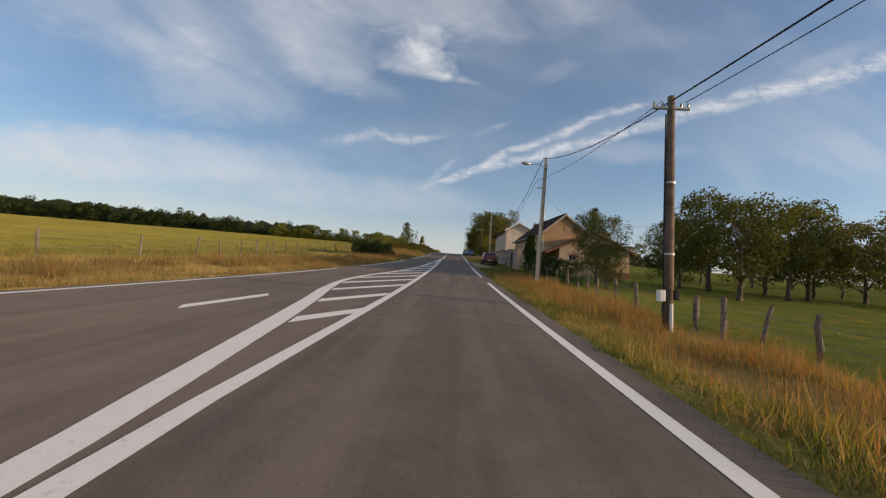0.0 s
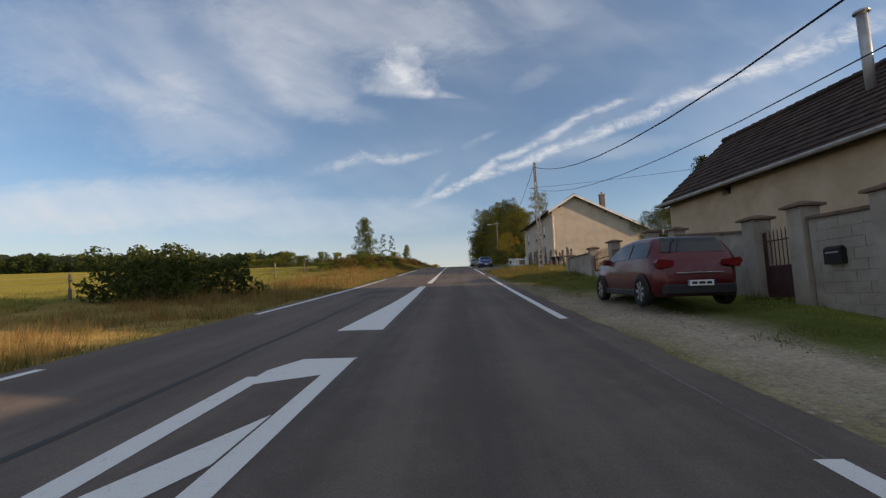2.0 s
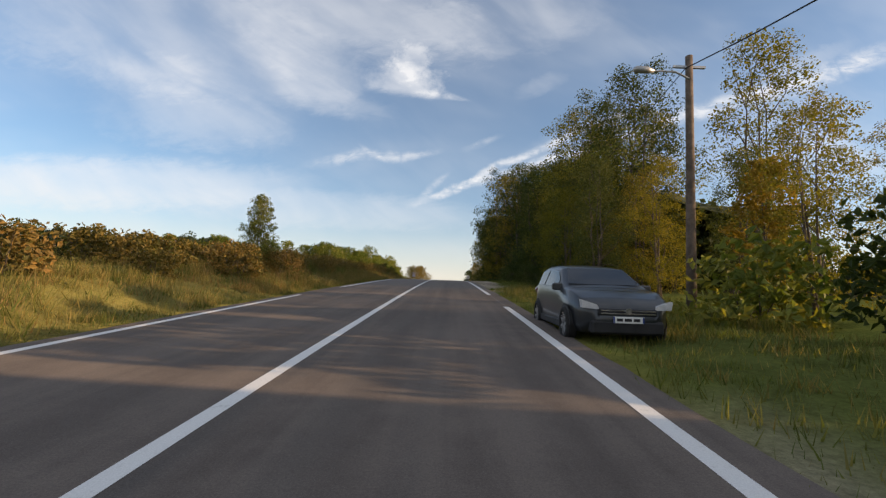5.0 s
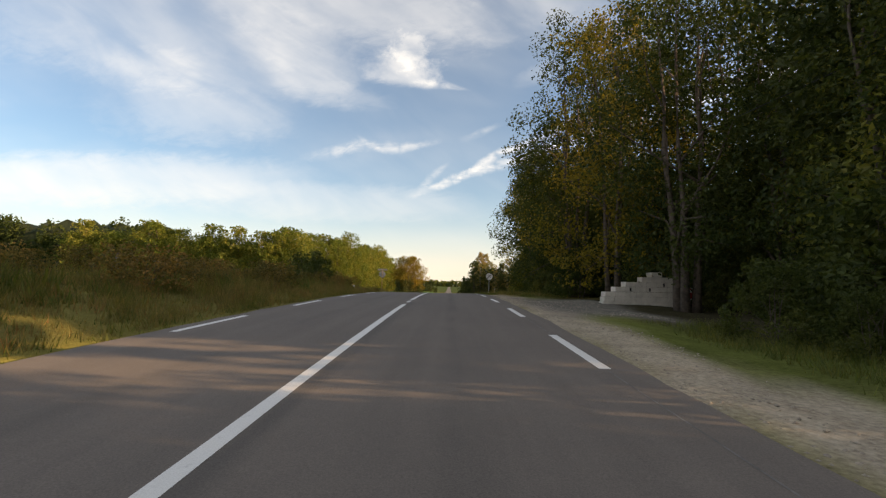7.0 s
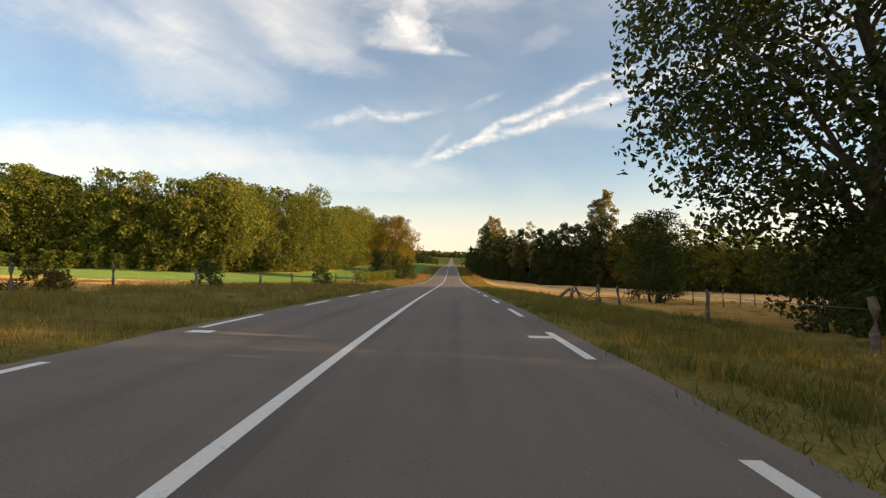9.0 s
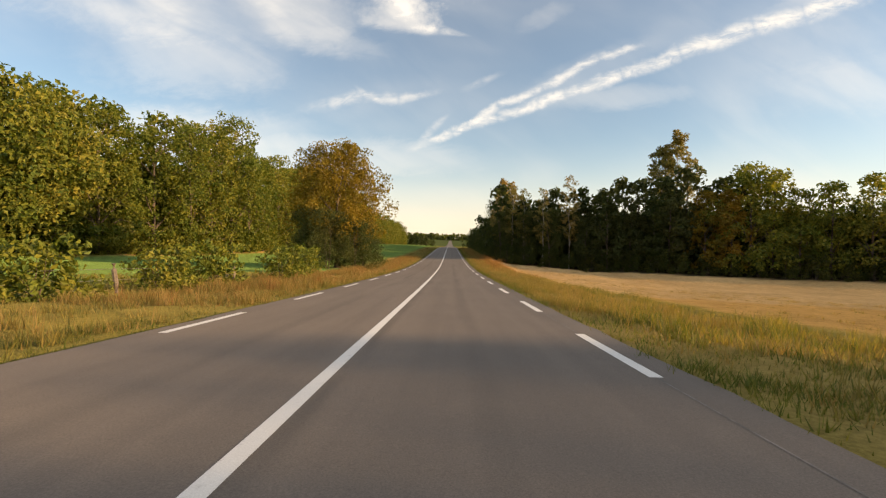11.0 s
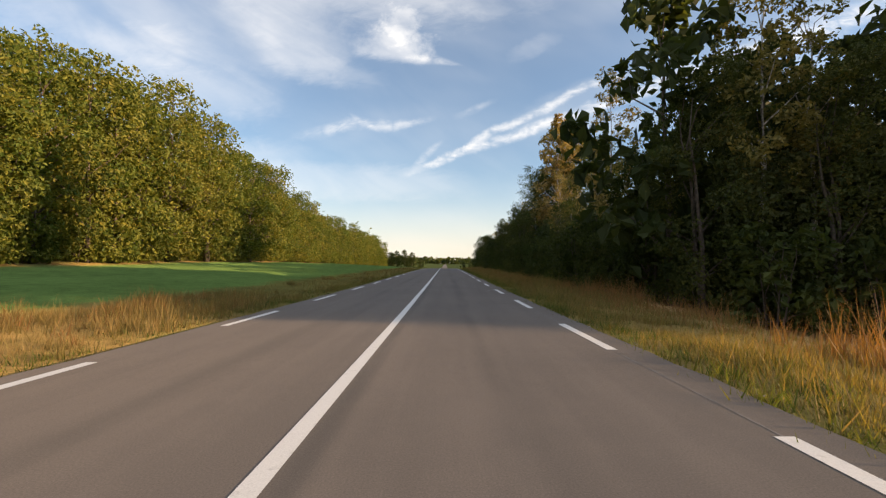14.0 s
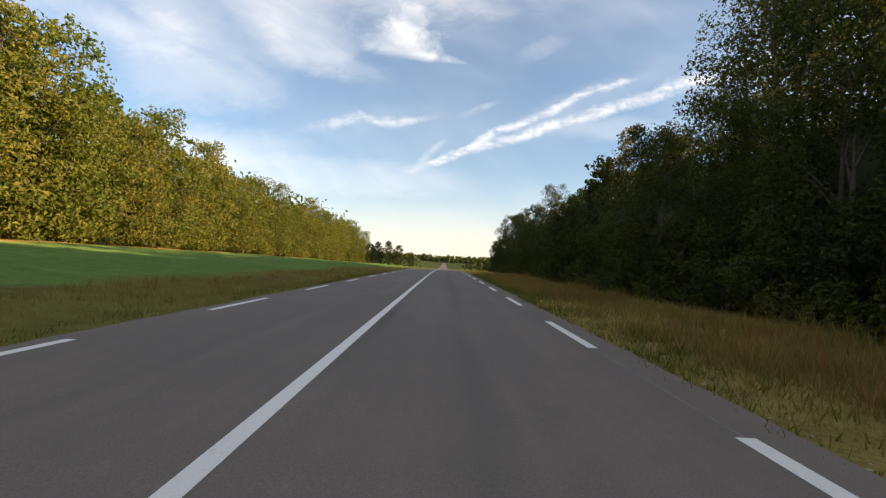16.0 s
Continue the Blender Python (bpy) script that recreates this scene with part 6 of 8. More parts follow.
def shed():
    h = thing("shed", "low rendered shed with brown tiled gable roof", "shed", pose(13.3, 49.45, 3.0, 0, 0, 2.0))
    wd, ln, ef, ap = 7.8, 4.9, 3.12, 4.92
    ax = wd / 2
    s = (ap - ef) / ax
    bm = bmesh.new()
    wins = [(1.05, 1.62, 1.95, 2.25), (4.9, 1.78, 5.9, 2.4)]
    panel(bm, wd, ef - .12, wins, .25)
    part("wall_gable", bm, STUCCO_B, h)
    for w in wins:
        window_unit(h, *w, .16, 0, 1, False)
        bm = bmesh.new()
        for i in range(7):
            x = w[0] - .1 + (w[2] - w[0] + .2) * i / 6.4
            box(bm, x, -.012, w[3], x + .12, .1, w[3] + .2, .004)
        part("brick_lintel", bm, BRICKM, h)
    bm = bmesh.new()
    prism(bm, [(0, ef - .12), (wd, ef - .12), (ax, ap - .12)], 0, .25, "y")
    part("gable_wall", bm, STUCCO_B, h)
    for x0, x1 in ((0, .25), (wd - .25, wd)):
        bm = bmesh.new()
        box(bm, x0, .252, 0, x1, ln, ef - .12)
        part("wall_side", bm, STUCCO_B, h)
    o = .75
    tiled_roof("roof_left", h, (-1.6, -.35, ef - 1.6 * s), (-1.6, ln, ef - 1.6 * s), (ax, ln, ap), (ax, -.35, ap), TILE)
    tiled_roof("roof_right", h, (wd + o, -.35, ef - o * s), (wd + o, ln, ef - o * s), (ax, ln, ap), (ax, -.35, ap), TILE)
    for a, b in (((-1.6, ef - 1.6 * s), (ax, ap)), ((wd + o, ef - o * s), (ax, ap))):
        n = 14
        for i in range(n):
            f0, f1 = i / n, (i + .93) / n
            p, q = (a[0] + (b[0] - a[0]) * f0, a[1] + (b[1] - a[1]) * f0), (a[0] + (b[0] - a[0]) * f1, a[1] + (b[1] - a[1]) * f1)
            bm = bmesh.new()
            prism(bm, [(p[0], p[1] - .16), (p[0], p[1] + .09), (q[0], q[1] + .06), (q[0], q[1] - .16)], -.40, -.352, "y")
            part("verge_tile", bm, TILE_RED, h)
    # white door under the side roof
    bm = bmesh.new()
    box(bm, -.06, 2.0, .1, -.01, 3.9, 2.1, .01)
    d = part("door", bm, WHITE, h, "white up-and-over door")
    for i in range(5):
        bm = bmesh.new()
        box(bm, -.075, 2.05, .2 + .38 * i, -.061, 3.85, .22 + .38 * i)
        part("door_rib", bm, WHITE, d)
    # posts, planks and firewood along the gable
    for i in range(11):
        x = 3.2 + .42 * i + (i % 3) * .06
        bm = bmesh.new()
        tube(bm, [(x, -.45 - .25 * (i % 2), 0), (x + .05, -.2, 1.75 + .1 * (i % 3))], [.075, .07], 4)
        part("leaning_pole", bm, PALE_PLANK, h)
    bm = bmesh.new()
    box(bm, 2.9, -.34, 1.5, 7.9, -.29, 1.6, .01)
    part("rail", bm, PALE_PLANK, h)
    rnd = random.Random(3)
    bm = bmesh.new()
    for i in range(26):
        for j in range(6):
            x, z = 4.1 + i * .135 + (j % 2) * .06, .12 + j * .115
            if j > 4 and rnd.random() < .4:
                continue
            tube(bm, [(x, -.95 + rnd.uniform(-.04, .04), z), (x, -.5, z)], [rnd.uniform(.045, .065)] * 2, 6)
    part("firewood", bm, FIREWOOD, h, "stacked split firewood")
    return h


shed()


def pillar(parent, y, z0, z1, w=.4, x=0.0, material=None, cap=True):
    bm = bmesh.new()
    box(bm, x - w / 2, y - w / 2, z0, x + w / 2, y + w / 2, z1, .012)
    p = part("pillar", bm, material or BLOCK, parent)
    if cap:
        bm = bmesh.new()
        c = w / 2 + .08
        v = [bm.verts.new(q) for q in ((x - c, y - c, z1), (x + c, y - c, z1), (x + c, y + c, z1), (x - c, y + c, z1))]
        t = [bm.verts.new(q) for q in ((x - c, y - c, z1 + .05), (x + c, y - c, z1 + .05), (x + c, y + c, z1 + .05), (x - c, y + c, z1 + .05))]
        k = [bm.verts.new((x + a * .06, y + b * .06, z1 + .13)) for a, b in ((-1, -1), (1, -1), (1, 1), (-1, 1))]
        bm.faces.new(v[::-1])
        bm.faces.new(k)
        for lo, hi in ((v, t), (t, k)):
            for i in range(4):
                bm.faces.new((lo[i], lo[(i + 1) % 4], hi[(i + 1) % 4], hi[i]))
        part("coping", bm, CAPS, p)
    return p


def block_wall(parent, x, y0, y1, zb0, zb1, zt0, zt1, w=.2, material=None, cap=True):
    """A stretch of block wall in courses with open joints, its top sloping from zt0 to zt1."""
    m = material or BLOCK
    bm = bmesh.new()
    prism(bm, [(y0, zb0), (y1, zb1), (y1, zt1), (y0, zt0)], x - w / 2 + .008, x + w / 2, "x")
    p = part("wall_core", bm, m, parent)
    bl, bh = .5, .2
    rnd = random.Random(int(y0 * 10))
    k = 0
    for r in range(int((max(zt0, zt1) - min(zb0, zb1)) / bh) + 1):
        yy = y0 - (bl / 2 if r % 2 else 0)
        while yy < y1:
            a, b = max(yy + .003, y0), min(yy + bl - .003, y1)
            if b - a > .06:
                f = (a + b) / 2
                base = zb0 + (zb1 - zb0) * (f - y0) / (y1 - y0)
                base_line = min(zb0, zb1) + r * bh
                top = min(base_line + bh - .005, zt0 + (zt1 - zt0) * (f - y0) / (y1 - y0) - .01)
                if top > base_line + .03 and top > base - .05:
                    b2 = bmesh.new()
                    box(b2, x - w / 2 - .003 - rnd.uniform(0, .004), a, base_line, x - w / 2 + .02, b, top, .003)
                    part("block", b2, m, parent)
                    k += 1
            yy += bl
    if cap:
        bm = bmesh.new()
        prism(bm, [(y0, zt0), (y1, zt1), (y1, zt1 + .06), (y0, zt0 + .06)], x - w / 2 - .06, x + w / 2 + .06, "x")
        part("coping", bm, CAPS, p)


def iron_gate(label, x, y0, y1, z0, z1, arch=.0, n=14, solid=.45, group=""):
    """An iron gate: frame, upright bars with points, a sheet below."""
    g = thing("iron_gate", label, "gate", pose(x, 0, 0), group)
    bm = bmesh.new()
    box(bm, -.02, y0, z0, .02, y0 + .05, z1)
    box(bm, -.02, y1 - .05, z0, .02, y1, z1)
    box(bm, -.02, y0 + .05, z0, .02, y1 - .05, z0 + .05)
    box(bm, -.015, y0 + .05, z0 + (z1 - z0) * solid, .015, y1 - .05, z0 + (z1 - z0) * solid + .04)
    box(bm, -.015, y0 + .05, z1 - .22, .015, y1 - .05, z1 - .19)
    part("gate_frame", bm, IRON, g)
    bm = bmesh.new()
    box(bm, -.006, y0 + .05, z0 + .05, .006, y1 - .05, z0 + (z1 - z0) * solid)
    part("gate_sheet", bm, IRON, g)
    for i in range(n):
        y = y0 + (y1 - y0) * (i + .7) / (n + .4)
        f = (i + .5) / n
        top = z1 + .06 + arch * math.sin(math.pi * f)
        bm = bmesh.new()
        tube(bm, [(0, y, z0 + (z1 - z0) * solid), (0, y, top - .08), (0, y, top)], [.011, .011, .002], 5)
        part("bar", bm, IRON, g)
    return g


def yard_wall():
    x = 8.62
    w = thing("yard_wall", "grey concrete-block yard wall with capped pillars", "wall", pose(0, 0, 0))
    zr_ = lambda y: float(road_z(y))
    g = lambda y: gz(x, y) - .15
    pillar(w, 47.4, g(47.4), zr_(47.4) + 2.58, .45, x, STUCCO_B)
    block_wall(w, x, 47.63, 50.6, g(47.6), g(50.6), zr_(49) + 2.28, zr_(49) + 2.3)
    pillar(w, 50.8, g(50.8), zr_(50.8) + 2.22, .38, x, cap=False)
    pillar(w, 54.35, g(54.3), zr_(54.3) + 2.22, .42, x)
    block_wall(w, x, 54.57, 56.0, g(54.5), g(56), zr_(54.5) + 1.95, zr_(56) + 1.88)
    pillar(w, 56.25, g(56.2), zr_(56.2) + 2.15, .4, x)
    pillar(w, 57.7, g(57.7), zr_(57.7) + 2.0, .42, x)
    block_wall(w, x, 57.92, 61.3, g(58), g(61.3), zr_(58) + 1.72, zr_(61.3) + 1.82)
    pillar(w, 61.5, g(61.5), zr_(61.5) + 2.0, .38, x)
    block_wall(w, x, 61.7, 63.1, g(61.7), g(63.1), zr_(61.7) + 1.75, zr_(63.1) + 1.75)
    pillar(w, 63.3, g(63.3), zr_(63.3) + 2.05, .38, x)
    block_wall(w, x, 63.5, 67.0, g(63.5), g(67), zr_(63.5) + 1.62, zr_(67) + 1.45)
    pillar(w, 67.2, g(67.2), zr_(67.2) + 1.84, .42, x)
    pillar(w, 70.3, g(70.3), zr_(70.3) + 1.6, .4, x)
    block_wall(w, x, 70.5, 74.8, g(70.5), g(74.8), zr_(70.5) + 1.38, zr_(74.8) + 1.1)
    pillar(w, 75.0, g(75), zr_(75) + 1.25, .4, x)
    iron_gate("arched dark red iron yard gate, two leaves", x, 51.0, 52.56, gz(x, 51.8) + .05, zr_(52) + 1.85, .25, 10)
    iron_gate("arched dark red iron yard gate, two leaves", x, 52.6, 54.13, gz(x, 53.5) + .05, zr_(53) + 1.85, .25, 10)
    iron_gate("narrow dark red iron garden gate with pointed bars", x, 56.46, 57.48, gz(x, 57) + .05, zr_(57) + 1.72, 0, 8)
    iron_gate("low iron garden gate with dark sheet below", x, 67.42, 70.1, gz(x, 69) + .05, zr_(69) + 1.35, .2, 18, .3)
    b = thing("letterbox", "black steel letterbox on the block wall", "letterbox", pose(x - .16, 55.4, zr_(55.4) + 1.0))
    bm = bmesh.new()
    prism(bm, [(-.06, 0), (.06, 0), (.06, .26), (.0, .33), (-.06, .28)], -.19, .19, "y")
    bmesh.ops.transform(bm, matrix=Matrix.Identity(4), verts=bm.verts)
    part("body", bm, BLACK, b)
    bm = bmesh.new()
    box(bm, -.066, -.14, .2, -.06, .14, .225)
    part("slot", bm, GALV, b)


yard_wall()


def front_wall():
    """Low white wall, gates and rails before the white house."""
    x = 9.05
    zr_ = lambda y: float(road_z(y))
    g = lambda y: gz(x, y) - .15
    w = thing("garden_wall", "low white painted garden wall with pillars", "wall", pose(0, 0, 0))
    for y, h in ((94.7, 1.22), (100.5, 1.05), (102.4, 1.06), (105.3, .98), (106.5, .95)):
        pillar(w, y, g(y), zr_(y) + h, .34, x, STUCCO_W, cap=False)
        bm = bmesh.new()
        box(bm, x - .21, y - .21, zr_(y) + h, x + .21, y + .21, zr_(y) + h + .05, .01)
        part("coping", bm, STUCCO_W, w)
    for y0, y1, h in ((100.68, 102.22, .72), (102.58, 105.12, .72), (106.68, 109.0, .72)):
        bm = bmesh.new()
        prism(bm, [(y0, g(y0)), (y1, g(y1)), (y1, zr_(y1) + h - .04), (y0, zr_(y0) + h + .04)], x - .1, x + .1, "x")
        part("wall_panel", bm, STUCCO_W, w)
        bm = bmesh.new()
        prism(bm, [(y0, zr_(y0) + h + .04), (y1, zr_(y1) + h - .04), (y1, zr_(y1) + h + .01), (y0, zr_(y0) + h + .09)], x - .13, x + .13, "x")
        part("coping", bm, CONCRETE, w)
        bm = bmesh.new()
        tube(bm, [(x, y0, zr_(y0) + h + .24), (x, y1, zr_(y1) + h + .2)], [.03, .03], 6)
        part("rail", bm, WHITE, w)
    pillar(w, 109.2, g(109), zr_(109.2) + 1.12, .42, x, STUCCO_W)
    block_wall(w, x, 109.4, 113.5, g(109.4), g(113.5), zr_(109.4) + .6, zr_(113.5) + .5, .2)
    gate = thing("slatted_gate", "wooden slatted drive gate with white rail", "gate", pose(x, 0, 0))
    for i in range(5):
        bm = bmesh.new()
        z = .28 + i * .17
        prism(bm, [(95.0, zr_(95) + z), (100.25, zr_(100.25) + z - .05), (100.25, zr_(100.25) + z + .06), (95.0, zr_(95) + z + .11)], -.02, .02, "x")
        part("slat", bm, WHITE if i in (0, 4) else PLANK, gate)
    for y in (95.1, 97.6, 100.1):
        bm = bmesh.new()
        box(bm, .021, y - .05, zr_(y) + .15, .06, y + .05, zr_(y) + 1.1)
        part("stile", bm, PLANK, gate)
    g2 = thing("small_gate", "narrow brown plank garden gate", "gate", pose(x, 0, 0))
    for i in range(5):
        bm = bmesh.new()
        z = zr_(105.9) + .12 + i * .15
        box(bm, -.015, 105.5, z, .015, 106.3, z + .09)
        part("slat", bm, PLANK, g2)
    lb = thing("letterbox", "black letterbox fixed on the white garden wall", "letterbox", pose(x - .2, 107.2, zr_(107.2) + .45))
    bm = bmesh.new()
    box(bm, -.1, -.2, 0, .1, .2, .3, .02)
    part("body", bm, BLACK, lb)
    bm = bmesh.new()
    box(bm, -.106, -.12, .19, -.1, .12, .22)
    part("slot", bm, GALV, lb)
    pl = thing("planter", "brown wooden planter box with green plants", "planter", pose(11.2, 106.2, gz(11.2, 106.2)))
    bm = bmesh.new()
    box(bm, -.3, -1.0, 0, .3, 1.0, .75, .02)
    part("box", bm, PLANK, pl)
    v, f = leaves(np.random.default_rng(4), [(0, -.6, .85), (0, 0, .9), (.05, .6, .85)], [.3, .3, .28], 260, .14)
    mesh_ob("plants", v, f, L_THUJA, pl)


front_wall()


# ---- poles and wires ----
def pole_wood(x, y, h, label, lean=0.0, dz=0.0):
    p = thing("utility_pole", label, "utility pole", pose(x, y, gz(x, y) - .2 + dz, 0, lean, 0))
    bm = bmesh.new()
    tube(bm, [(0, 0, 0), (0, 0, h * .3), (0, 0, h * .65), (0, 0, h + .2)], [.15, .14, .125, .105], 10, True, .03, random.Random(int(y)))
    part("shaft", bm, POLE_WOOD, p, "", True)
    return p


def pole1():
    p = pole_wood(8.05, 13.1, 6.95, "dark weathered wooden utility pole with crossarm", -1.5)
    bm = bmesh.new()
    box(bm, -.55, -.05, 6.75, .55, .05, 6.83, .01)
    arm = part("crossarm", bm, GALV, p)
    for x in (-.5, -.25, .3, .5):
        bm = bmesh.new()
        tube(bm, [(x, 0, 6.83), (x, 0, 6.9), (x, 0, 6.98)], [.03, .045, .02], 8)
        part("insulator", bm, GALV, arm)
    for z in (4.5, 2.4):
        bm = bmesh.new()
        tube(bm, [(0, 0, z), (0, 0, z + .05)], [.15, .15], 10)
        part("band", bm, GALV, p)
    bm = bmesh.new()
    tube(bm, [(-.16, -.03, .3), (-.17, -.03, 3.5), (-.15, 0, 6.6)], [.022] * 3, 6)
    part("cable_duct", bm, BLACK, p)
    bm = bmesh.new()
    box(bm, -.30, -.14, 1.05, -.13, .1, 1.38, .015)
    part("meter_box", bm, WHITE, p, "small white meter box")
    bm = bmesh.new()
    box(bm, .14, -.12, 1.1, .28, .08, 1.4, .015)
    part("junction_box", bm, BLACK, p, "small dark junction box")
    bm = bmesh.new()
    tube(bm, [(.02, -.17, .15), (.02, -.16, 1.0)], [.05, .05], 8)
    part("cable_guard", bm, STUCCO_W, p)


def lamp_pole():
    p = thing("street_lamp", "grey concrete pole with a small street lamp arm", "street lamp", pose(7.4, 30.05, gz(7.4, 30.05) - .2, 0, .6, 0))
    bm = bmesh.new()
    h = 8.75
    v = []
    for z, a, b in ((0, .15, .12), (h, .085, .07)):
        v.append([bm.verts.new(q) for q in ((-a, -b, z), (a, -b, z), (a, b, z), (-a, b, z))])
    for i in range(4):
        bm.faces.new((v[0][i], v[0][(i + 1) % 4], v[1][(i + 1) % 4], v[1][i]))
    bm.faces.new(v[1])
    part("shaft", bm, CONCRETE, p)
    bm = bmesh.new()
    tube(bm, [(-.05, -.1, 8.0), (-.5, -.1, 8.25), (-1.1, -.08, 8.2)], [.03, .03, .03], 8)
    arm = part("arm", bm, GALV, p)
    bm = bmesh.new()
    tube(bm, [(-1.05, -.08, 8.2), (-1.25, -.08, 8.22), (-1.55, -.08, 8.24), (-1.68, -.08, 8.24)], [.05, .11, .11, .03], 10)
    part("lamp_head", bm, GALV, arm, "grey lamp head", True)
    bm = bmesh.new()
    box(bm, -.55, -.04, 6.6, .2, .04, 6.66)
    part("bracket", bm, GALV, p)
    bm = bmesh.new()
    tube(bm, [(.12, -.12, .4), (.1, -.1, 4), (.09, -.09, 8.3)], [.018] * 3, 6)
    part("cable_duct", bm, BLACK, p)


def ladder_pole():
    """The concrete pole with square openings up its shaft."""
    p = thing("utility_pole", "grey concrete utility pole with openings up the shaft", "utility pole", pose(8.2, 82.3, gz(8.2, 82.3) - .2, 1.5, -1.2, 0))
    h = 8.75
    bm = bmesh.new()
    rungs = 17
    def half(z):
        return .19 - .10 * z / h
    for sx in (-1, 1):
        lo, hi = half(0), half(h)
        v0 = [bm.verts.new(q) for q in ((sx * lo, -.12, 0), (sx * (lo - .07), -.12, 0), (sx * (lo - .07), .12, 0), (sx * lo, .12, 0))]
        v1 = [bm.verts.new(q) for q in ((sx * hi, -.08, h), (sx * (hi - .045), -.08, h), (sx * (hi - .045), .08, h), (sx * hi, .08, h))]
        for i in range(4):
            bm.faces.new((v0[i], v0[(i + 1) % 4], v1[(i + 1) % 4], v1[i]))
        bm.faces.new(v1)
    for i in range(rungs):
        z = .05 + i * .42
        a = half(z) - .05
        box(bm, -a, -.09, z, a, .09, z + .16)
    a = half(h) - .04
    box(bm, -a, -.075, 7.2, a, .075, h)
    part("shaft", bm, CONCRETE, p)
    bm = bmesh.new()
    box(bm, -.5, -.1, 6.62, .16, -.06, 6.68)
    box(bm, -.18, -.1, 8.4, .14, -.07, 8.46)
    part("bracket", bm, GALV, p)
    for x in (-.48, -.38, .14):
        bm = bmesh.new()
        tube(bm, [(x, -.08, 6.68), (x, -.08, 6.8)], [.03, .02], 6)
        part("insulator", bm, GALV, p)


pole1()
lamp_pole()
ladder_pole()
p4 = pole_wood(9.1, 128.3, 7.9, "slim wooden utility pole among trees", .8)
bm = bmesh.new()
box(bm, -.5, -.04, 7.7, .5, .04, 7.77)
part("crossarm", bm, GALV, p4)
bm = bmesh.new()
tube(bm, [(-.05, -.1, 7.3), (-.5, -.12, 7.5), (-1.2, -.12, 7.5)], [.03, .03, .03], 8)
arm = part("arm", bm, GALV, p4)
bm = bmesh.new()
tube(bm, [(-1.15, -.12, 7.5), (-1.35, -.12, 7.52), (-1.7, -.12, 7.53), (-1.8, -.12, 7.53)], [.05, .11, .11, .03], 10)
part("lamp_head", bm, GALV, arm, "grey lamp head", True)
pole_wood(8.6, -24, 7.2, "dark wooden utility pole by the verge")


def cable(name, a, b, sag, r=.014, label="black overhead cable strung between poles"):
    bm = bmesh.new()
    a, b = Vector(a), Vector(b)
    pts = []
    for i in range(17):
        f = i / 16
        q = a.lerp(b, f)
        q.z -= sag * 4 * f * (1 - f)
        pts.append(q)
    tube(bm, pts, [r] * 17, 6)
    ob = part(name, bm, WIRE)
    return tagged(ob, label, "cable", "overhead cables")


T0, T1, T2, T3, T4 = (8.6, -24, gz(8.6, -24) + 7.1), (7.85, 13.1, gz(8.05, 13.1) + 6.8), (7.33, 30.15, gz(7.4, 30.05) + 8.5), (8.05, 82.6, gz(8.2, 82.3) + 8.35), (9.1, 128.3, gz(9.1, 128.3) + 7.5)
cable("overhead_cable", T0, T1, .5, .022)
cable("overhead_cable", (8.9, -24, T0[2]), (8.3, 13.1, T1[2]), .6, .012)
cable("overhead_cable", T1, T2, .45, .02)
cable("overhead_cable", (7.6, 13.1, T1[2]), (6.75, 29, T2[2] - 1.85), .3, .010)
cable("overhead_cable", T2, T3, 3.5, .02)
cable("overhead_cable", (6.75, 29, T2[2] - 1.85), (7.7, 82.4, T3[2] - 1.75), 3.0, .010)
cable("overhead_cable", T3, T4, 2.55, .018)
cable("overhead_cable", (7.9, 82.4, T3[2] - 1.75), (13.4, 108.5, 14.3), .9, .010)
cable("overhead_cable", (8.0, 82.4, T3[2] - 1.9), (13.5, 108.5, 14.15), .95, .010)
cable("overhead_cable", (6.8, 29, T2[2] - 1.85), (14.9, 54.0, 10.4), .3, .010, "thin cable from a pole to the barn gable")
cable("overhead_cable", (8.3, 82.4, T3[2] - 1.75), (34, 62, 11.8), .6, .010, "thin cable crossing the gardens")
cable("overhead_cable", T4, (12, 175, 19), 1.0, .014)


# ---- fences ----
def fence(label, spots, wires, hgt, r, seed, stones=False):
    """Rough wooden posts at spots (x, y, height factor, lean in degrees) with wire between."""
    rnd = random.Random(seed)
    for x, y, f, ln in spots:
        p = thing("fence_post", label, "fence post", pose(x, y, gz(x, y) - .12, rnd.uniform(-4, 4), ln + rnd.uniform(-3, 3), rnd.uniform(0, 360) if abs(ln) < 6 else 0), "fence posts")
        h = hgt * f + .12
        q = r * rnd.uniform(.8, 1.2)
        bm = bmesh.new()
        tube(bm, [(0, 0, 0), (rnd.uniform(-.02, .02), rnd.uniform(-.02, .02), h * .4), (rnd.uniform(-.03, .03), rnd.uniform(-.03, .03), h * .8), (rnd.uniform(-.03, .03), rnd.uniform(-.03, .03), h)], [q * 1.05, q, q * .95, q * .8], 8, True, .1, rnd)
        part("stake", bm, POST_WOOD, p, "", False)
    for i, z in enumerate(wires):
        bm = bmesh.new()
        pts = [(x, y, gz(x, y) + z * f + (rnd.uniform(-.03, .03))) for x, y, f, ln in spots]
        tube(bm, pts, [.006] * len(pts), 4, False)
        tagged(part("fence_wire", bm, STEEL_WIRE), "rusty fence wire strung between wooden posts", "fence wire", "fence wires")


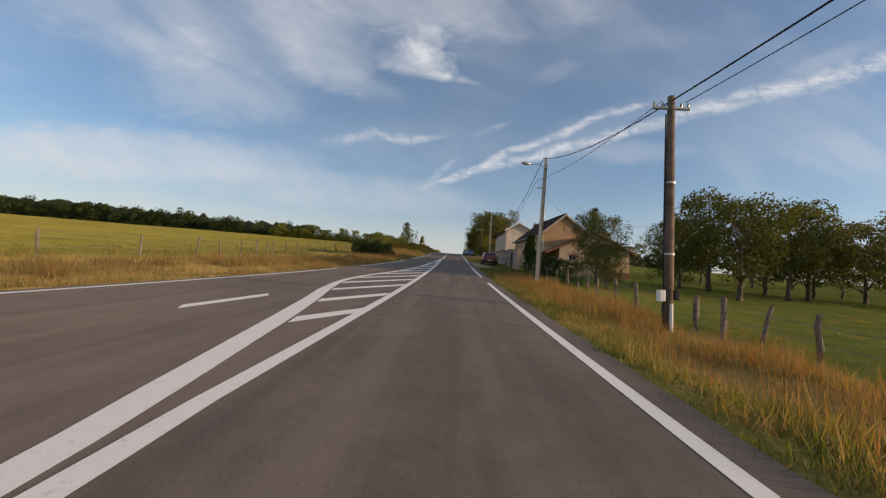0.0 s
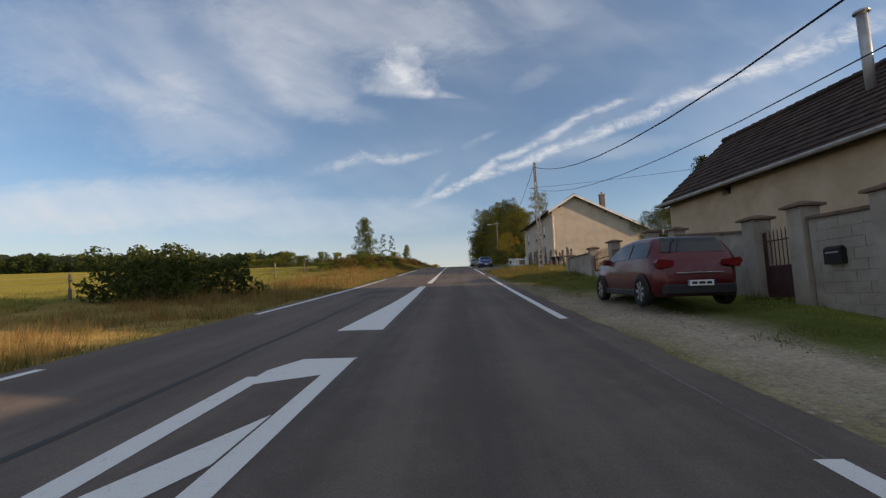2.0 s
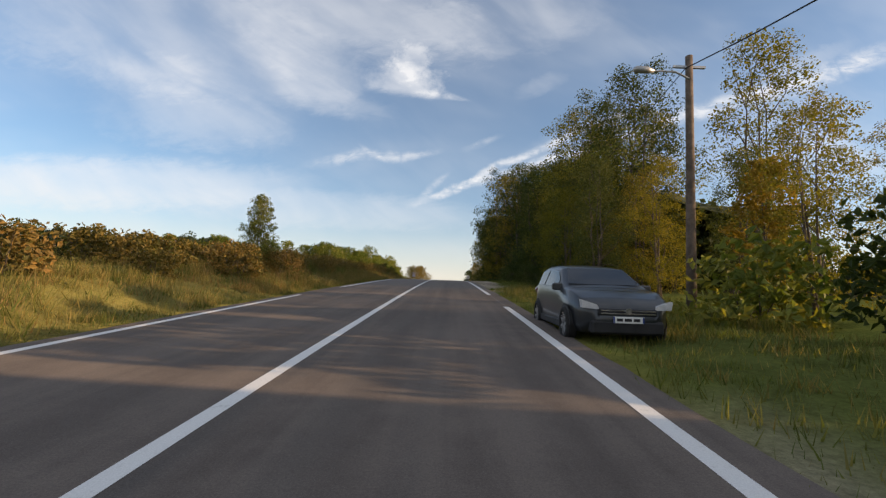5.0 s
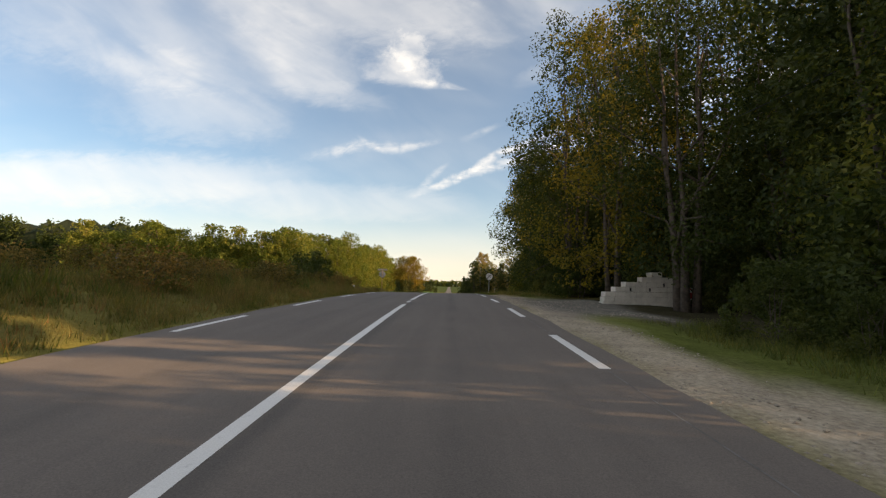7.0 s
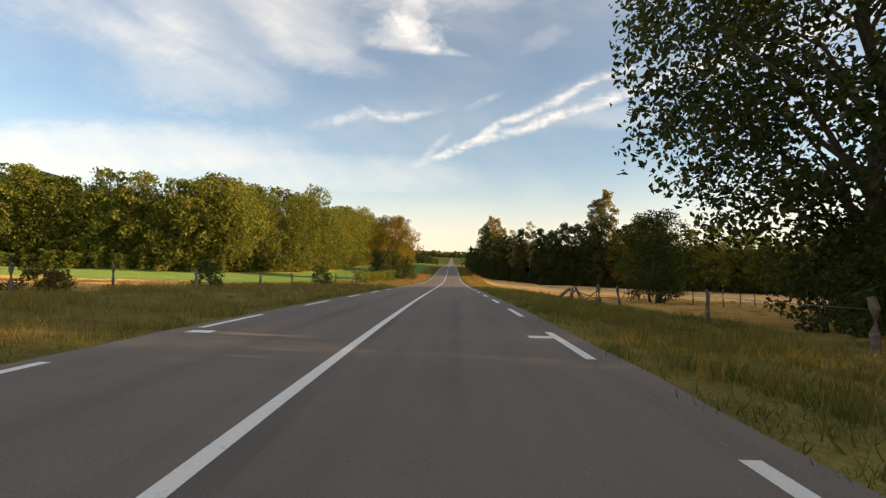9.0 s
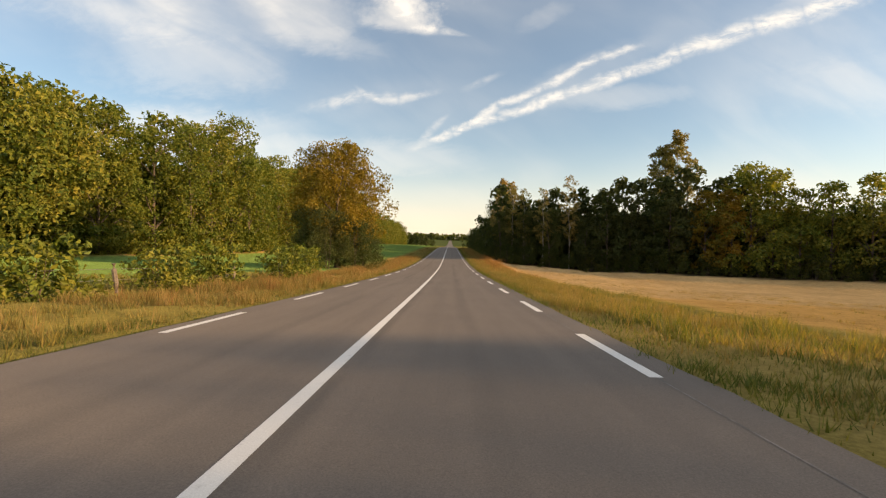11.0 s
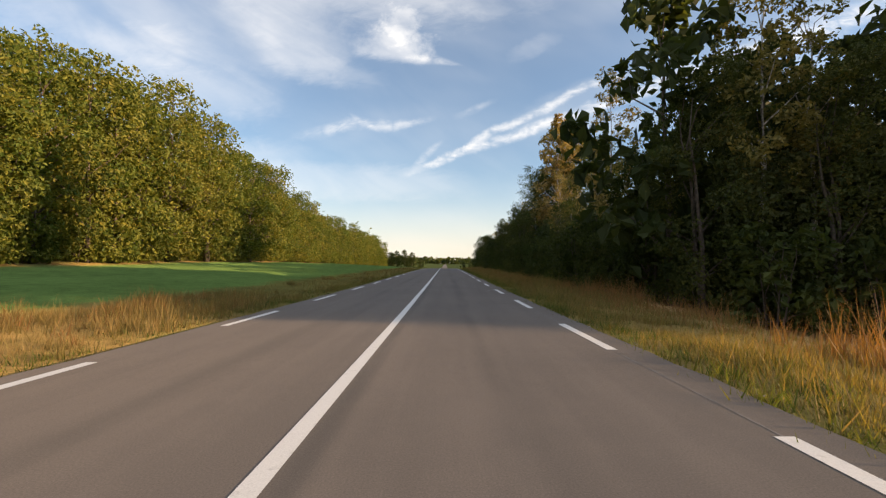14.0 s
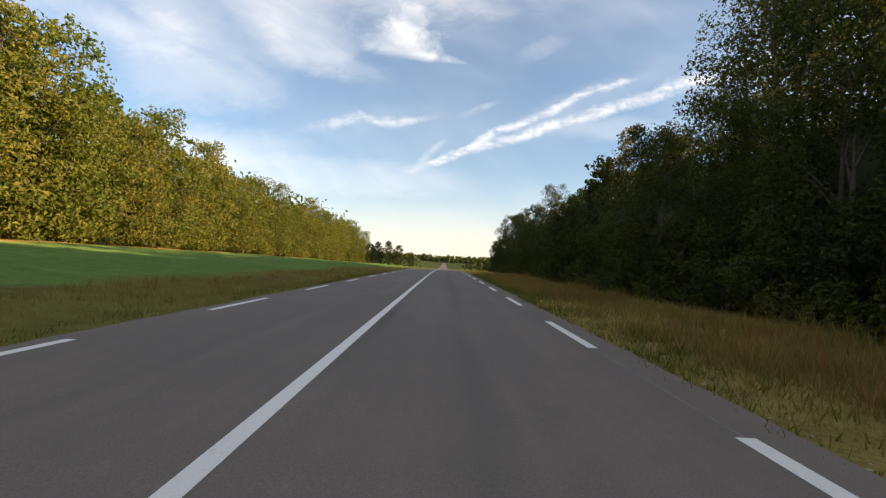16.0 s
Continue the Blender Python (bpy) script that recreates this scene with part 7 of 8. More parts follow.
fence("grey weathered wooden post of the orchard fence", [(9.0, 1.5, 1, 0), (9.1, 5, 1, 0), (9.3, 9.3, .95, 2), (9.5, 11.4, .95, 14), (9.2, 12.4, 1, 3), (9.1, 13.6, .95, -3), (9.05, 15.6, 1, -5), (9.0, 17.6, .9, 2), (9.0, 19.9, 1, 0), (8.9, 22.1, .95, 4), (8.95, 23.9, 1, -2), (8.9, 25.6, 1, 0), (9.0, 28.2, .95, 3), (8.9, 31, 1, 0), (8.9, 34, 1, -3), (8.8, 37, 1, 2), (8.8, 40, .95, 0), (8.8, 43, 1, 0)], (.45, .85), 1.12, .075, 1)
fence("grey wooden post of the garden fence", [(8.9, 76.2, 1.1, 0), (9.2, 77.7, 1.05, -3), (9.6, 79.2, 1.15, 2), (9.65, 80.8, 1.0, -4), (9.6, 82.1, .9, 3), (9.65, 83.6, 1.05, -3), (9.8, 86.6, 1.1, -4), (9.8, 88.5, .95, 3), (9.86, 90.4, 1.1, 2), (9.9, 91.5, .95, -2), (9.8, 92.6, 1.0, 3), (9.7, 93.7, 1.1, -3), (9.5, 94.4, 1.1, 0)], (.5, .95), 1.36, .115, 2)
fence("grey wooden post of the meadow fence", [(-15.4, 18, 1, 4), (-15.4, 24, 1, 0), (-15.3, 29.2, 1, 8), (-15, 31.6, .9, 0), (-14.7, 34, 1, 6), (-15, 37.5, 1, -3), (-15.4, 40.5, 1, 2), (-16.1, 43.5, 1, 0), (-16.1, 46.7, 1, 0), (-16, 50, 1, 3), (-16.2, 54, 1, 0), (-16.2, 58, 1, -4), (-16.3, 62, 1, 0), (-16.2, 67, 1, 2), (-16, 72, 1, 0), (-15.8, 76.7, 1.05, 0), (-15.8, 81.4, 1, 3), (-14.5, 86, 1, 0), (-13.5, 90.5, 1.1, 0), (-13, 95, 1.1, -4), (-12.6, 99.5, 1.1, 0), (-12.4, 104, 1.1, 3), (-12.3, 109, 1.1, 0), (-12.2, 114, 1.1, -3), (-12.2, 119, 1.1, 4), (-12, 125, 1.1, 0), (-12, 131, 1.1, 0), (-12, 137, 1.1, 2), (-11.9, 144, 1.1, 0), (-11.8, 152, 1.1, -5), (-11.8, 160, 1.1, 9), (-11.8, 168, 1.1, 0)], (.4, .8, 1.05), 1.2, .07, 3)
fence("grey wooden post of the field fence", [(-11.5, 176, 1.1, 10), (-11.6, 183, 1, -8), (-11.8, 190, 1.1, 6), (-12, 196, 1.1, -5), (-12.5, 202, 1, 6), (-13.2, 207.8, 1.25, 7), (-14.0, 211.2, 1.3, 3), (-16.6, 216.5, 1.15, 0), (-15.6, 220.8, 1.05, 0), (-15.2, 225.5, 1.1, -2), (-13.6, 230, 1.0, 0), (-12.4, 236, 1, 0), (-11.8, 241, 1.05, 0), (-11.4, 246, 1, 0), (-10.8, 251, 1, 2), (-10.5, 258, .9, 0), (-10.2, 266, .9, 0), (-10, 274, .9, 0)], (.5, .9), 1.15, .085, 4)
fence("leaning grey post of the broken field fence", [(11.3, 214, 1.15, -6), (10.9, 220, 1.1, 4), (10.9, 228.3, 1.05, -8), (10.85, 231.5, 1.2, -10), (11.0, 238.5, 1.0, 2)], (.9,), 1.15, .09, 5)
fence("thin wooden stake at the stubble field", [(13.5, 240.4, .95, 0), (16.5, 241, .85, 0), (19.2, 236.5, .9, 0), (21.1, 236, 1.2, 0), (23.5, 238, .9, 0), (26, 240, .9, 0)], (.5, .85), 1.1, .05, 6)
# fallen rails of the broken fence
for a, b, r in (((10.3, 240.2, .1), (11.1, 239.6, 1.0), .14), ((11.1, 239.6, .95), (11.2, 239.4, .0), .04), ((11.0, 239.6, .95), (12.8, 239.0, .28), .035), ((12.2, 239.4, .05), (13.1, 238.6, .95), .045), ((12.8, 239.0, .3), (15.5, 239.5, .25), .03), ((10.4, 235.6, 1.15), (10.95, 235.9, .1), .08), ((10.1, 236.4, .2), (10.6, 236.2, .95), .07), ((10.9, 236.4, .8), (11.3, 236.3, .1), .04)):
    bm = bmesh.new()
    za, zb = gz(a[0], a[1]) + a[2], gz(b[0], b[1]) + b[2]
    m = ((a[0] + b[0]) / 2, (a[1] + b[1]) / 2, (za + zb) / 2 + .02)
    tube(bm, [(a[0], a[1], za), m, (b[0], b[1], zb)], [r, r * .95, r * .85], 7, True, .1, random.Random(5))
    tagged(part("fence_rail", bm, POST_WOOD), "grey broken fence rail, fallen askew", "fence rail", "broken fence rails")


# ---- signs, stone, block pile ----
SIGN_FACE = mat("sign white", (.68, .67, .65), .5, (.6, .59, .57), 3, fine=.05)
SIGN_BACK = mat("sign grey back", (.36, .36, .37), .55, (.30, .30, .31), 3, metal=.4)
SIGN_INK = mat("sign black", (.03, .03, .033), .5)


def disc(bm, r, y0, y1, n=28, z=0.0):
    prism(bm, [(r * math.cos(2 * math.pi * i / n), z + r * math.sin(2 * math.pi * i / n)) for i in range(n)], y0, y1, "y")


def sign_70():
    x, y = 5.64, 204.45
    zg = gz(x, y)
    s = thing("road_sign", "round white end of seventy limit sign on a post", "road sign", pose(x, y, zg - .1, 0, 1.5, 0))
    z = float(road_z(y)) + 1.78 - zg + .1
    bm = bmesh.new()
    tube(bm, [(0, .05, 0), (0, .05, z + .3)], [.03, .03], 8)
    part("post", bm, GALV, s)
    bm = bmesh.new()
    disc(bm, .335, 0, .02, 28, z)
    f = part("disc", bm, SIGN_FACE, s)
    bm = bmesh.new()
    prism(bm, [(-.25, z - .20), (-.20, z - .25), (-.08, z - .13), (-.13, z - .08)], -.008, -.004, "y")
    prism(bm, [(.13, z + .08), (.08, z + .13), (.20, z + .25), (.25, z + .20)], -.008, -.004, "y")
    part("slash", bm, SIGN_INK, f)
    cu = bpy.data.curves.new("digits", "FONT")
    cu.body, cu.size, cu.align_x, cu.align_y, cu.extrude = "70", .34, "CENTER", "CENTER", .003
    tmp = new("digits", cu)
    me = bpy.data.meshes.new_from_object(tmp.evaluated_get(bpy.context.evaluated_depsgraph_get()))
    bpy.data.objects.remove(tmp)
    me.materials.clear()
    me.materials.append(SIGN_INK)
    d = new("digits", me)
    d.parent = f
    d.matrix_basis = pose(0, -.012, z, 90, 0, 0)


sign_70()


def sign_back():
    x, y = -5.12, 203.7
    zg = gz(x, y)
    s = thing("road_sign", "back of a round road sign and name panel on a post", "road sign", pose(x, y, zg - .1, 0, -.5, 0))
    z = float(road_z(y)) + 1.78 - zg + .1
    bm = bmesh.new()
    tube(bm, [(0, -.05, 0), (0, -.05, z + .60)], [.035, .035], 8)
    part("post", bm, mat("rusty post", (.40, .30, .20), .7, (.30, .2, .12), 6, metal=.3), s)
    bm = bmesh.new()
    disc(bm, .33, 0, .02, 28, z)
    part("disc", bm, SIGN_BACK, s)
    bm = bmesh.new()
    box(bm, -.46, 0, z + .38, .5, .03, z + .54, .008)
    part("panel", bm, SIGN_BACK, s)
    for q in (z - .2, z + .2, z + .46):
        bm = bmesh.new()
        box(bm, -.06, -.09, q - .02, .06, 0, q + .02)
        part("clamp", bm, GALV, s)


sign_back()


def km_stone():
    x, y = -10.4, 214.6
    s = thing("kilometre_stone", "small white kilometre post with yellow rounded head", "kilometre stone", pose(x, y, gz(x, y) - .1))
    outl = [(-.2, .45), (.2, .45), (.2, .85)] + [(.2 * math.cos(a), .85 + .2 * math.sin(a)) for a in (.5, 1.0, 1.57, 2.14, 2.64)] + [(-.2, .85)]
    bm = bmesh.new()
    prism(bm, outl, -.06, .06, "y")
    part("plate", bm, SIGN_FACE, s)
    bm = bmesh.new()
    prism(bm, [(-.205, .86), (.205, .86)] + [(.205 * math.cos(a), .86 + .205 * math.sin(a)) for a in (.5, 1.0, 1.57, 2.14, 2.64)], -.064, .064, "y")
    part("head", bm, mat("yellow paint", (.62, .42, .06), .6, (.5, .34, .06), 3), s)
    bm = bmesh.new()
    tube(bm, [(0, 0, 0), (0, 0, .5)], [.04, .04], 8)
    part("leg", bm, GALV, s)
    bm = bmesh.new()
    box(bm, -.13, -.068, .6, .13, -.061, .66)
    box(bm, -.1, -.068, .72, .1, -.061, .78)
    part("writing", bm, SIGN_INK, s)


km_stone()


def block_pile():
    """A stacked pile of pale hollow blocks, its end stepped."""
    rnd = random.Random(8)
    s = thing("block_pile", "stepped stack of pale limestone building blocks", "block pile", pose(9.3, 181.3, gz(10.5, 181.3) - .12))
    bl, bh, bw = .52, .25, .3
    rows = ((0, 8, 0), (0, 8, .12), (.2, 8, .05), (1, 6, .2), (2.2, 5, 0), (3.6, 3, .2), (4.6, 1, .1))
    for r, (x0, n, off) in enumerate(rows):
        for i in range(n):
            x = x0 * bl + off * bl + i * bl
            if x > 3.9:
                continue
            for k in range(2):
                bm = bmesh.new()
                q = rnd.uniform(-.02, .02)
                box(bm, x + .008, k * .34 + q, r * bh + .004, x + bl - .008, k * .34 + q + bw, r * bh + bh - .006, .012)
                part("block", bm, PALE_BLOCK, s)
    for x, z in ((1.35, 3), (2.3, 3), (3.0, 4)):
        bm = bmesh.new()
        box(bm, x, -.035, z * bh + .03, x + .07, .02, z * bh + .2)
        part("slot", bm, BLACK, s)


block_pile()
REDP = mat("red plastic", (.42, .03, .025), .5, (.34, .025, .02), 3)
bm = bmesh.new()
tube(bm, [(0, 0, 0), (0, 0, .08), (0, 0, .3), (0, 0, .32)], [.12, .16, .2, .21], 14)
b = thing("bucket", "red plastic bucket standing on the lawn", "bucket", pose(11.3, 93.5, gz(11.3, 93.5)))
part("tub", bm, REDP, b, "", True)
bm = bmesh.new()
tube(bm, [(-.2, 0, .3), (0, 0, .42), (.2, 0, .3)], [.006] * 3, 5)
part("handle", bm, GALV, b)
for x, y in ((13.0, 97.2), (12.4, 97.6)):
    w = thing("bin", "dark grey wheeled bin against the house gable", "bin", pose(x, y, gz(x, y)), "bins")
    bm = bmesh.new()
    prism(bm, [(-.24, 0), (.24, 0), (.29, .85), (-.29, .85)], -.25, .25, "y")
    part("tub", bm, BLACK, w)
    bm = bmesh.new()
    box(bm, -.31, -.3, .85, .31, .28, .92, .02)
    part("lid", bm, BLACK, w)
octa = thing("octagonal_sign", "small red octagonal sign with pale rim on a thin post", "sign", pose(13.2, 180.6, gz(13.2, 180.6) - .1, 0, 0, 12))
bm = bmesh.new()
tube(bm, [(0, .03, 0), (0, .03, .9)], [.022, .022], 6)
part("post", bm, GALV, octa)
bm = bmesh.new()
disc(bm, .34, 0, .015, 8, .86)
rim = part("rim", bm, SIGN_FACE, octa, "pale sign rim")
bm = bmesh.new()
disc(bm, .29, -.008, -.002, 8, .86)
part("face", bm, REDP, rim, "red sign face")
bm = bmesh.new()
box(bm, -.16, -.014, .9, .16, -.009, 1.02)
part("panel", bm, SIGN_FACE, rim)

# ---- cars ----
def car_paint(name, col):
    m = bpy.data.materials.new(name)
    m.use_nodes = True
    k = Nodes(m.node_tree)
    p = k.add("ShaderNodeBsdfPrincipled")
    o = k.add("ShaderNodeTexCoord").outputs["Object"]
    dirt = k.step(k.noise(o, 3.0, 4.0), .4, .8)
    k.link(k.mix(k.math("MULTIPLY", dirt, .12), (*col, 1), (.2, .17, .14, 1)), p.inputs["Base Color"])
    p.inputs["Metallic"].default_value = .35
    p.inputs["Roughness"].default_value = .32
    p.inputs["Coat Weight"].default_value = .4
    p.inputs["Coat Roughness"].default_value = .06
    out = k.add("ShaderNodeOutputMaterial")
    k.link(p.outputs[0], out.inputs[0])
    MATS[name] = m
    return m


RUBBER = mat("tyre rubber", (.018, .018, .019), .85, (.03, .029, .028), 8)
RIM = mat("alloy rim", (.55, .55, .56), .3, (.42, .42, .43), 4, metal=.8, fine=.05)
CHROME = mat("chrome trim", (.7, .7, .7), .15, (.6, .6, .6), 4, metal=1.0, fine=.02)
TRIM = mat("dark car plastic", (.02, .02, .022), .6, (.03, .03, .032), 4)
LAMP_R = mat("red lamp glass", (.16, .010, .010), .2, (.10, .008, .008), 4, fine=.03)
LAMP_W = mat("clear lamp glass", (.6, .6, .6), .15, (.45, .45, .46), 6, fine=.03)
PLATE = mat("plate white", (.7, .7, .68), .5, (.64, .64, .62), 4, fine=.03)
PLATE_B = mat("plate blue", (.03, .06, .25), .5)
CAR_GLASS = glass_mat("tinted car glass", (.012, .014, .016), .04)


def make_car(name, label, paint, m, length, width, top_pts, belt, wheel_r, roof_w=.60, rails=False, lower=TRIM):
    """A car whose length runs along +y to its nose. top_pts: (share of the length, height) of its middle outline."""
    ob = thing(name, label, "car", m)
    ts, tz = zip(*top_pts)
    H = max(tz)
    hw = lambda s: width / 2 * np.interp(s, (0, .02, .06, .15, .5, .82, .93, .98, 1), (.74, .86, .95, 1, 1, .98, .9, .74, .55))
    top = lambda s: float(np.interp(s, ts, tz))
    def section(s):
        w, t = float(hw(s)), top(s)
        b = min(belt + .04 * (1 - s), t - .02)
        lo = .20 if .04 < s < .96 else .30
        pts = [(w * .90, lo), (w * .99, lo + .14), (w, .55), (w * .985, b)]
        tall = max(0.0, t - b)
        e = w * .985 - min(tall, .55) * .42
        if tall > .12:
            pts += [(w * .985 - (tall - .06) * .40, t - .075), (e - .05, t - .02), (e * .5, t + .004), (0, t + .012)]
        else:
            pts += [(w * .93, b + tall * .6), (w * .80, t), (w * .4, t + .012), (0, t + .018)]
        return pts
    stations = sorted({0, .008, .03, .06, .10, .14, .18, .25, .32, .4, .48, .54, .6, .66, .72, .76, .82, .88, .93, .97, .99, 1, *ts})
    bm = bmesh.new()
    rows = []
    for s in stations:
        y = s * length
        half = section(s)
        row = [bm.verts.new((x, y, z)) for x, z in half] + [bm.verts.new((-x, y, z)) for x, z in half[-2::-1]]
        rows.append(row)
    n = len(rows[0])
    for a, b in zip(rows, rows[1:]):
        for i in range(n - 1):
            bm.faces.new((a[i], a[i + 1], b[i + 1], b[i]))
        bm.faces.new((a[n - 1], a[0], b[0], b[n - 1]))
    bm.faces.new(rows[0][::-1])
    bm.faces.new(rows[-1])
    body = part("body", bm, paint, ob, "", True)
    # glass: side windows, rear window, windscreen
    def side_glass(s0, s1, sx, f0=.10, f1=.82, k=6):
        b2 = bmesh.new()
        lo, hi = [], []
        for i in range(k + 1):
            s = s0 + (s1 - s0) * i / k
            w, t = float(hw(s)), top(s)
            b = belt + .04 * (1 - s)
            tall = max(.02, t - b)
            for f, keep in ((f0, lo), (f1, hi)):
                z = b + min(f * tall, tall - .10 if f > .5 else 9)
                x = w * .985 - (z - b) * .42 * .98 + .012
                keep.append(b2.verts.new((sx * x, s * length, max(z, b + .02))))
        for i in range(k):
            b2.faces.new((lo[i], lo[i + 1], hi[i + 1], hi[i]))
        return part("side_window", b2, CAR_GLASS, ob)
    i_roof0 = next(i for i, z in enumerate(tz) if z > H - .09)
    i_roof1 = max(i for i, z in enumerate(tz) if z > H - .09)
    s_r0, s_r1 = ts[i_roof0], ts[i_roof1]
    s_w1 = ts[min(i_roof1 + 1, len(ts) - 1)]
    s_b0 = max(t for t, z in zip(ts[:i_roof0], tz) if z < belt + .12)
    mid = (s_r0 + s_r1) / 2 - .01
    for sx in (-1, 1):
        side_glass(max(s_r0 - .03, .1), mid - .012, sx)
        side_glass(mid + .012, s_r1 + .085, sx)
    def top_glass(sa, sb, name, k=5):
        b2 = bmesh.new()
        grid = []
        for i in range(k + 1):
            s = sa + (sb - sa) * i / k
            half = float(hw(s)) * .985 - max(0, min(top(s) - belt, .55)) * .42 - .09
            grid.append([b2.verts.new((half * q, s * length, top(s) + .02)) for q in (-1, -.5, 0, .5, 1)])
        for a, b in zip(grid, grid[1:]):
            for j in range(4):
                b2.faces.new((a[j], a[j + 1], b[j + 1], b[j]))
        part(name, b2, CAR_GLASS, ob)
    top_glass(s_r1 + .02, s_w1 - .02, "windscreen")
    top_glass(s_b0 + .015, s_r0 - .012, "rear_window")
    # wheels
    for s in (.165, .80):
        for sx in (-1, 1):
            x = sx * (width / 2 - .055)
            y = s * length
            w = bmesh.new()
            r = wheel_r
            prof = ((-.1, r * .72), (-.1, r * .94), (-.07, r), (.07, r), (.1, r * .94), (.1, r * .72))
            k = 24
            rings = [[w.verts.new((x + a, y + b * math.cos(2 * math.pi * j / k), r + b * math.sin(2 * math.pi * j / k))) for j in range(k)] for a, b in prof]
            for a, b in zip(rings, rings[1:] + rings[:1]):
                for j in range(k):
                    w.faces.new((a[j], a[(j + 1) % k], b[(j + 1) % k], b[j]))
            wh = part("wheel", w, RUBBER, ob, "", True)
            w = bmesh.new()
            xo = x + sx * .075
            prism(w, [(y + r * .70 * math.cos(2 * math.pi * j / 24), r + r * .70 * math.sin(2 * math.pi * j / 24)) for j in range(24)], xo - sx * .008, xo - sx * .002, "x")
            part("wheel_disc", w, TRIM, wh)
            w = bmesh.new()
            for j in range(7):
                a = 2 * math.pi * j / 7
                da = .16
                prism(w, [(y + r * .16 * math.cos(a - .5), r + r * .16 * math.sin(a - .5)), (y + r * .69 * math.cos(a - da), r + r * .69 * math.sin(a - da)), (y + r * .69 * math.cos(a + da), r + r * .69 * math.sin(a + da)), (y + r * .16 * math.cos(a + .5), r + r * .16 * math.sin(a + .5))], xo - sx * .004, xo + sx * .012, "x")
            part("rim", w, RIM, wh)
            w = bmesh.new()
            q0, q1 = r * 1.05, r * 1.2
            vin, vout = [], []
            for j in range(19):
                a = math.pi * j / 18
                vin.append(w.verts.new((sx * (width / 2 + .012), y + q0 * math.cos(a), r + q0 * math.sin(a))))
                vout.append(w.verts.new((sx * (width / 2 + .006), y + q1 * math.cos(a), r + q1 * math.sin(a))))
            deep = [w.verts.new((sx * (width / 2 - .22), v.co.y, v.co.z)) for v in vin]
            for j in range(18):
                w.faces.new((vin[j], vin[j + 1], vout[j + 1], vout[j]))
                w.faces.new((deep[j], deep[j + 1], vin[j + 1], vin[j]))
            part("wheel_arch", w, lower, ob)
            w = bmesh.new()
            prism(w, [(y + q0 * math.cos(2 * math.pi * j / 24), r + q0 * math.sin(2 * math.pi * j / 24)) for j in range(24)], sx * (width / 2 - .03), sx * (width / 2 + .008), "x")
            part("arch_shadow_plate", w, TRIM, ob)
    # sills and bumpers
    w = bmesh.new()
    for sx in (-1, 1):
        box(w, sx * (width / 2 - .02) - .03, length * .25, .2, sx * (width / 2 - .02) + .03, length * .71, .34, .02)
    part("sill", w, lower, ob)
    w = bmesh.new()
    box(w, -width * .40, -.03, .24, width * .40, .25, .46, .04)
    part("rear_bumper", w, TRIM, ob)
    w = bmesh.new()
    box(w, -width * .36, length - .22, .2, width * .36, length + .02, .44, .04)
    part("front_bumper", w, TRIM, ob)
    # lamps
    zt = belt - .06
    for sx in (-1, 1):
        w = bmesh.new()
        prism(w, [(sx * width * .28, zt - .05), (sx * width * .44, zt - .10), (sx * width * .475, zt + .02), (sx * width * .45, zt + .09), (sx * width * .28, zt + .05)], -.02, .16, "y")
        part("tail_lamp", w, LAMP_R, ob, "red tail lamp")
        w = bmesh.new()
        prism(w, [(sx * width * .27, .62), (sx * width * .44, .64), (sx * width * .455, .78), (sx * width * .30, .70)], length * .955, length * .99, "y")
        part("headlamp", w, LAMP_W, ob, "clear headlamp")
        w = bmesh.new()
        box(w, sx * (width / 2 + .02) - .10, length * .645, belt - .02, sx * (width / 2 + .02) + .10, length * .675, belt + .13, .03)
        part("mirror", w, paint, ob)
    w = bmesh.new()
    box(w, -width * .29, length * .985, .52, width * .29, length + .012, .64, .02)
    g = part("grille", w, TRIM, ob)
    w = bmesh.new()
    for z in (.55, .6):
        box(w, -width * .27, length + .012, z, width * .27, length + .02, z + .018)
    part("grille_bar", w, CHROME, g)
    w = bmesh.new()
    disc(w, .06, length + .02, length + .03, 6, .6)
    part("badge", w, CHROME, g)
    for y, z, d in ((-.045, .42, -1), (length + .022, .40, 1)):
        w = bmesh.new()
        box(w, -.26, min(y, y + .012 * d), z, .26, max(y, y + .012 * d), z + .11, .003)
        p = part("number_plate", w, PLATE, ob)
        w = bmesh.new()
        for a, b in ((-.19, -.08), (-.05, .07), (.1, .2)):
            box(w, a, min(y + .012 * d, y + .015 * d), z + .03, b, max(y + .012 * d, y + .015 * d), z + .08)
        part("writing", w, TRIM, p)
        for a in (-.26, .235):
            w = bmesh.new()
            box(w, a, min(y + .0121 * d, y + .014 * d), z + .004, a + .025, max(y + .0121 * d, y + .014 * d), z + .106)
            part("plate_band", w, PLATE_B, p)
    w = bmesh.new()
    box(w, -width * .26, -.035, belt - .27, width * .26, -.015, belt - .245, .004)
    part("chrome_strip", w, CHROME, ob)
    if rails:
        for sx in (-1, 1):
            w = bmesh.new()
            tube(w, [(sx * .52, length * s_r0, H - .03), (sx * .52, length * (s_r0 + .04), H + .06), (sx * .52, length * (s_r1 - .04), H + .06), (sx * .52, length * s_r1, H - .04)], [.02] * 4, 6)
            part("roof_rail", w, GALV, ob)
    return ob


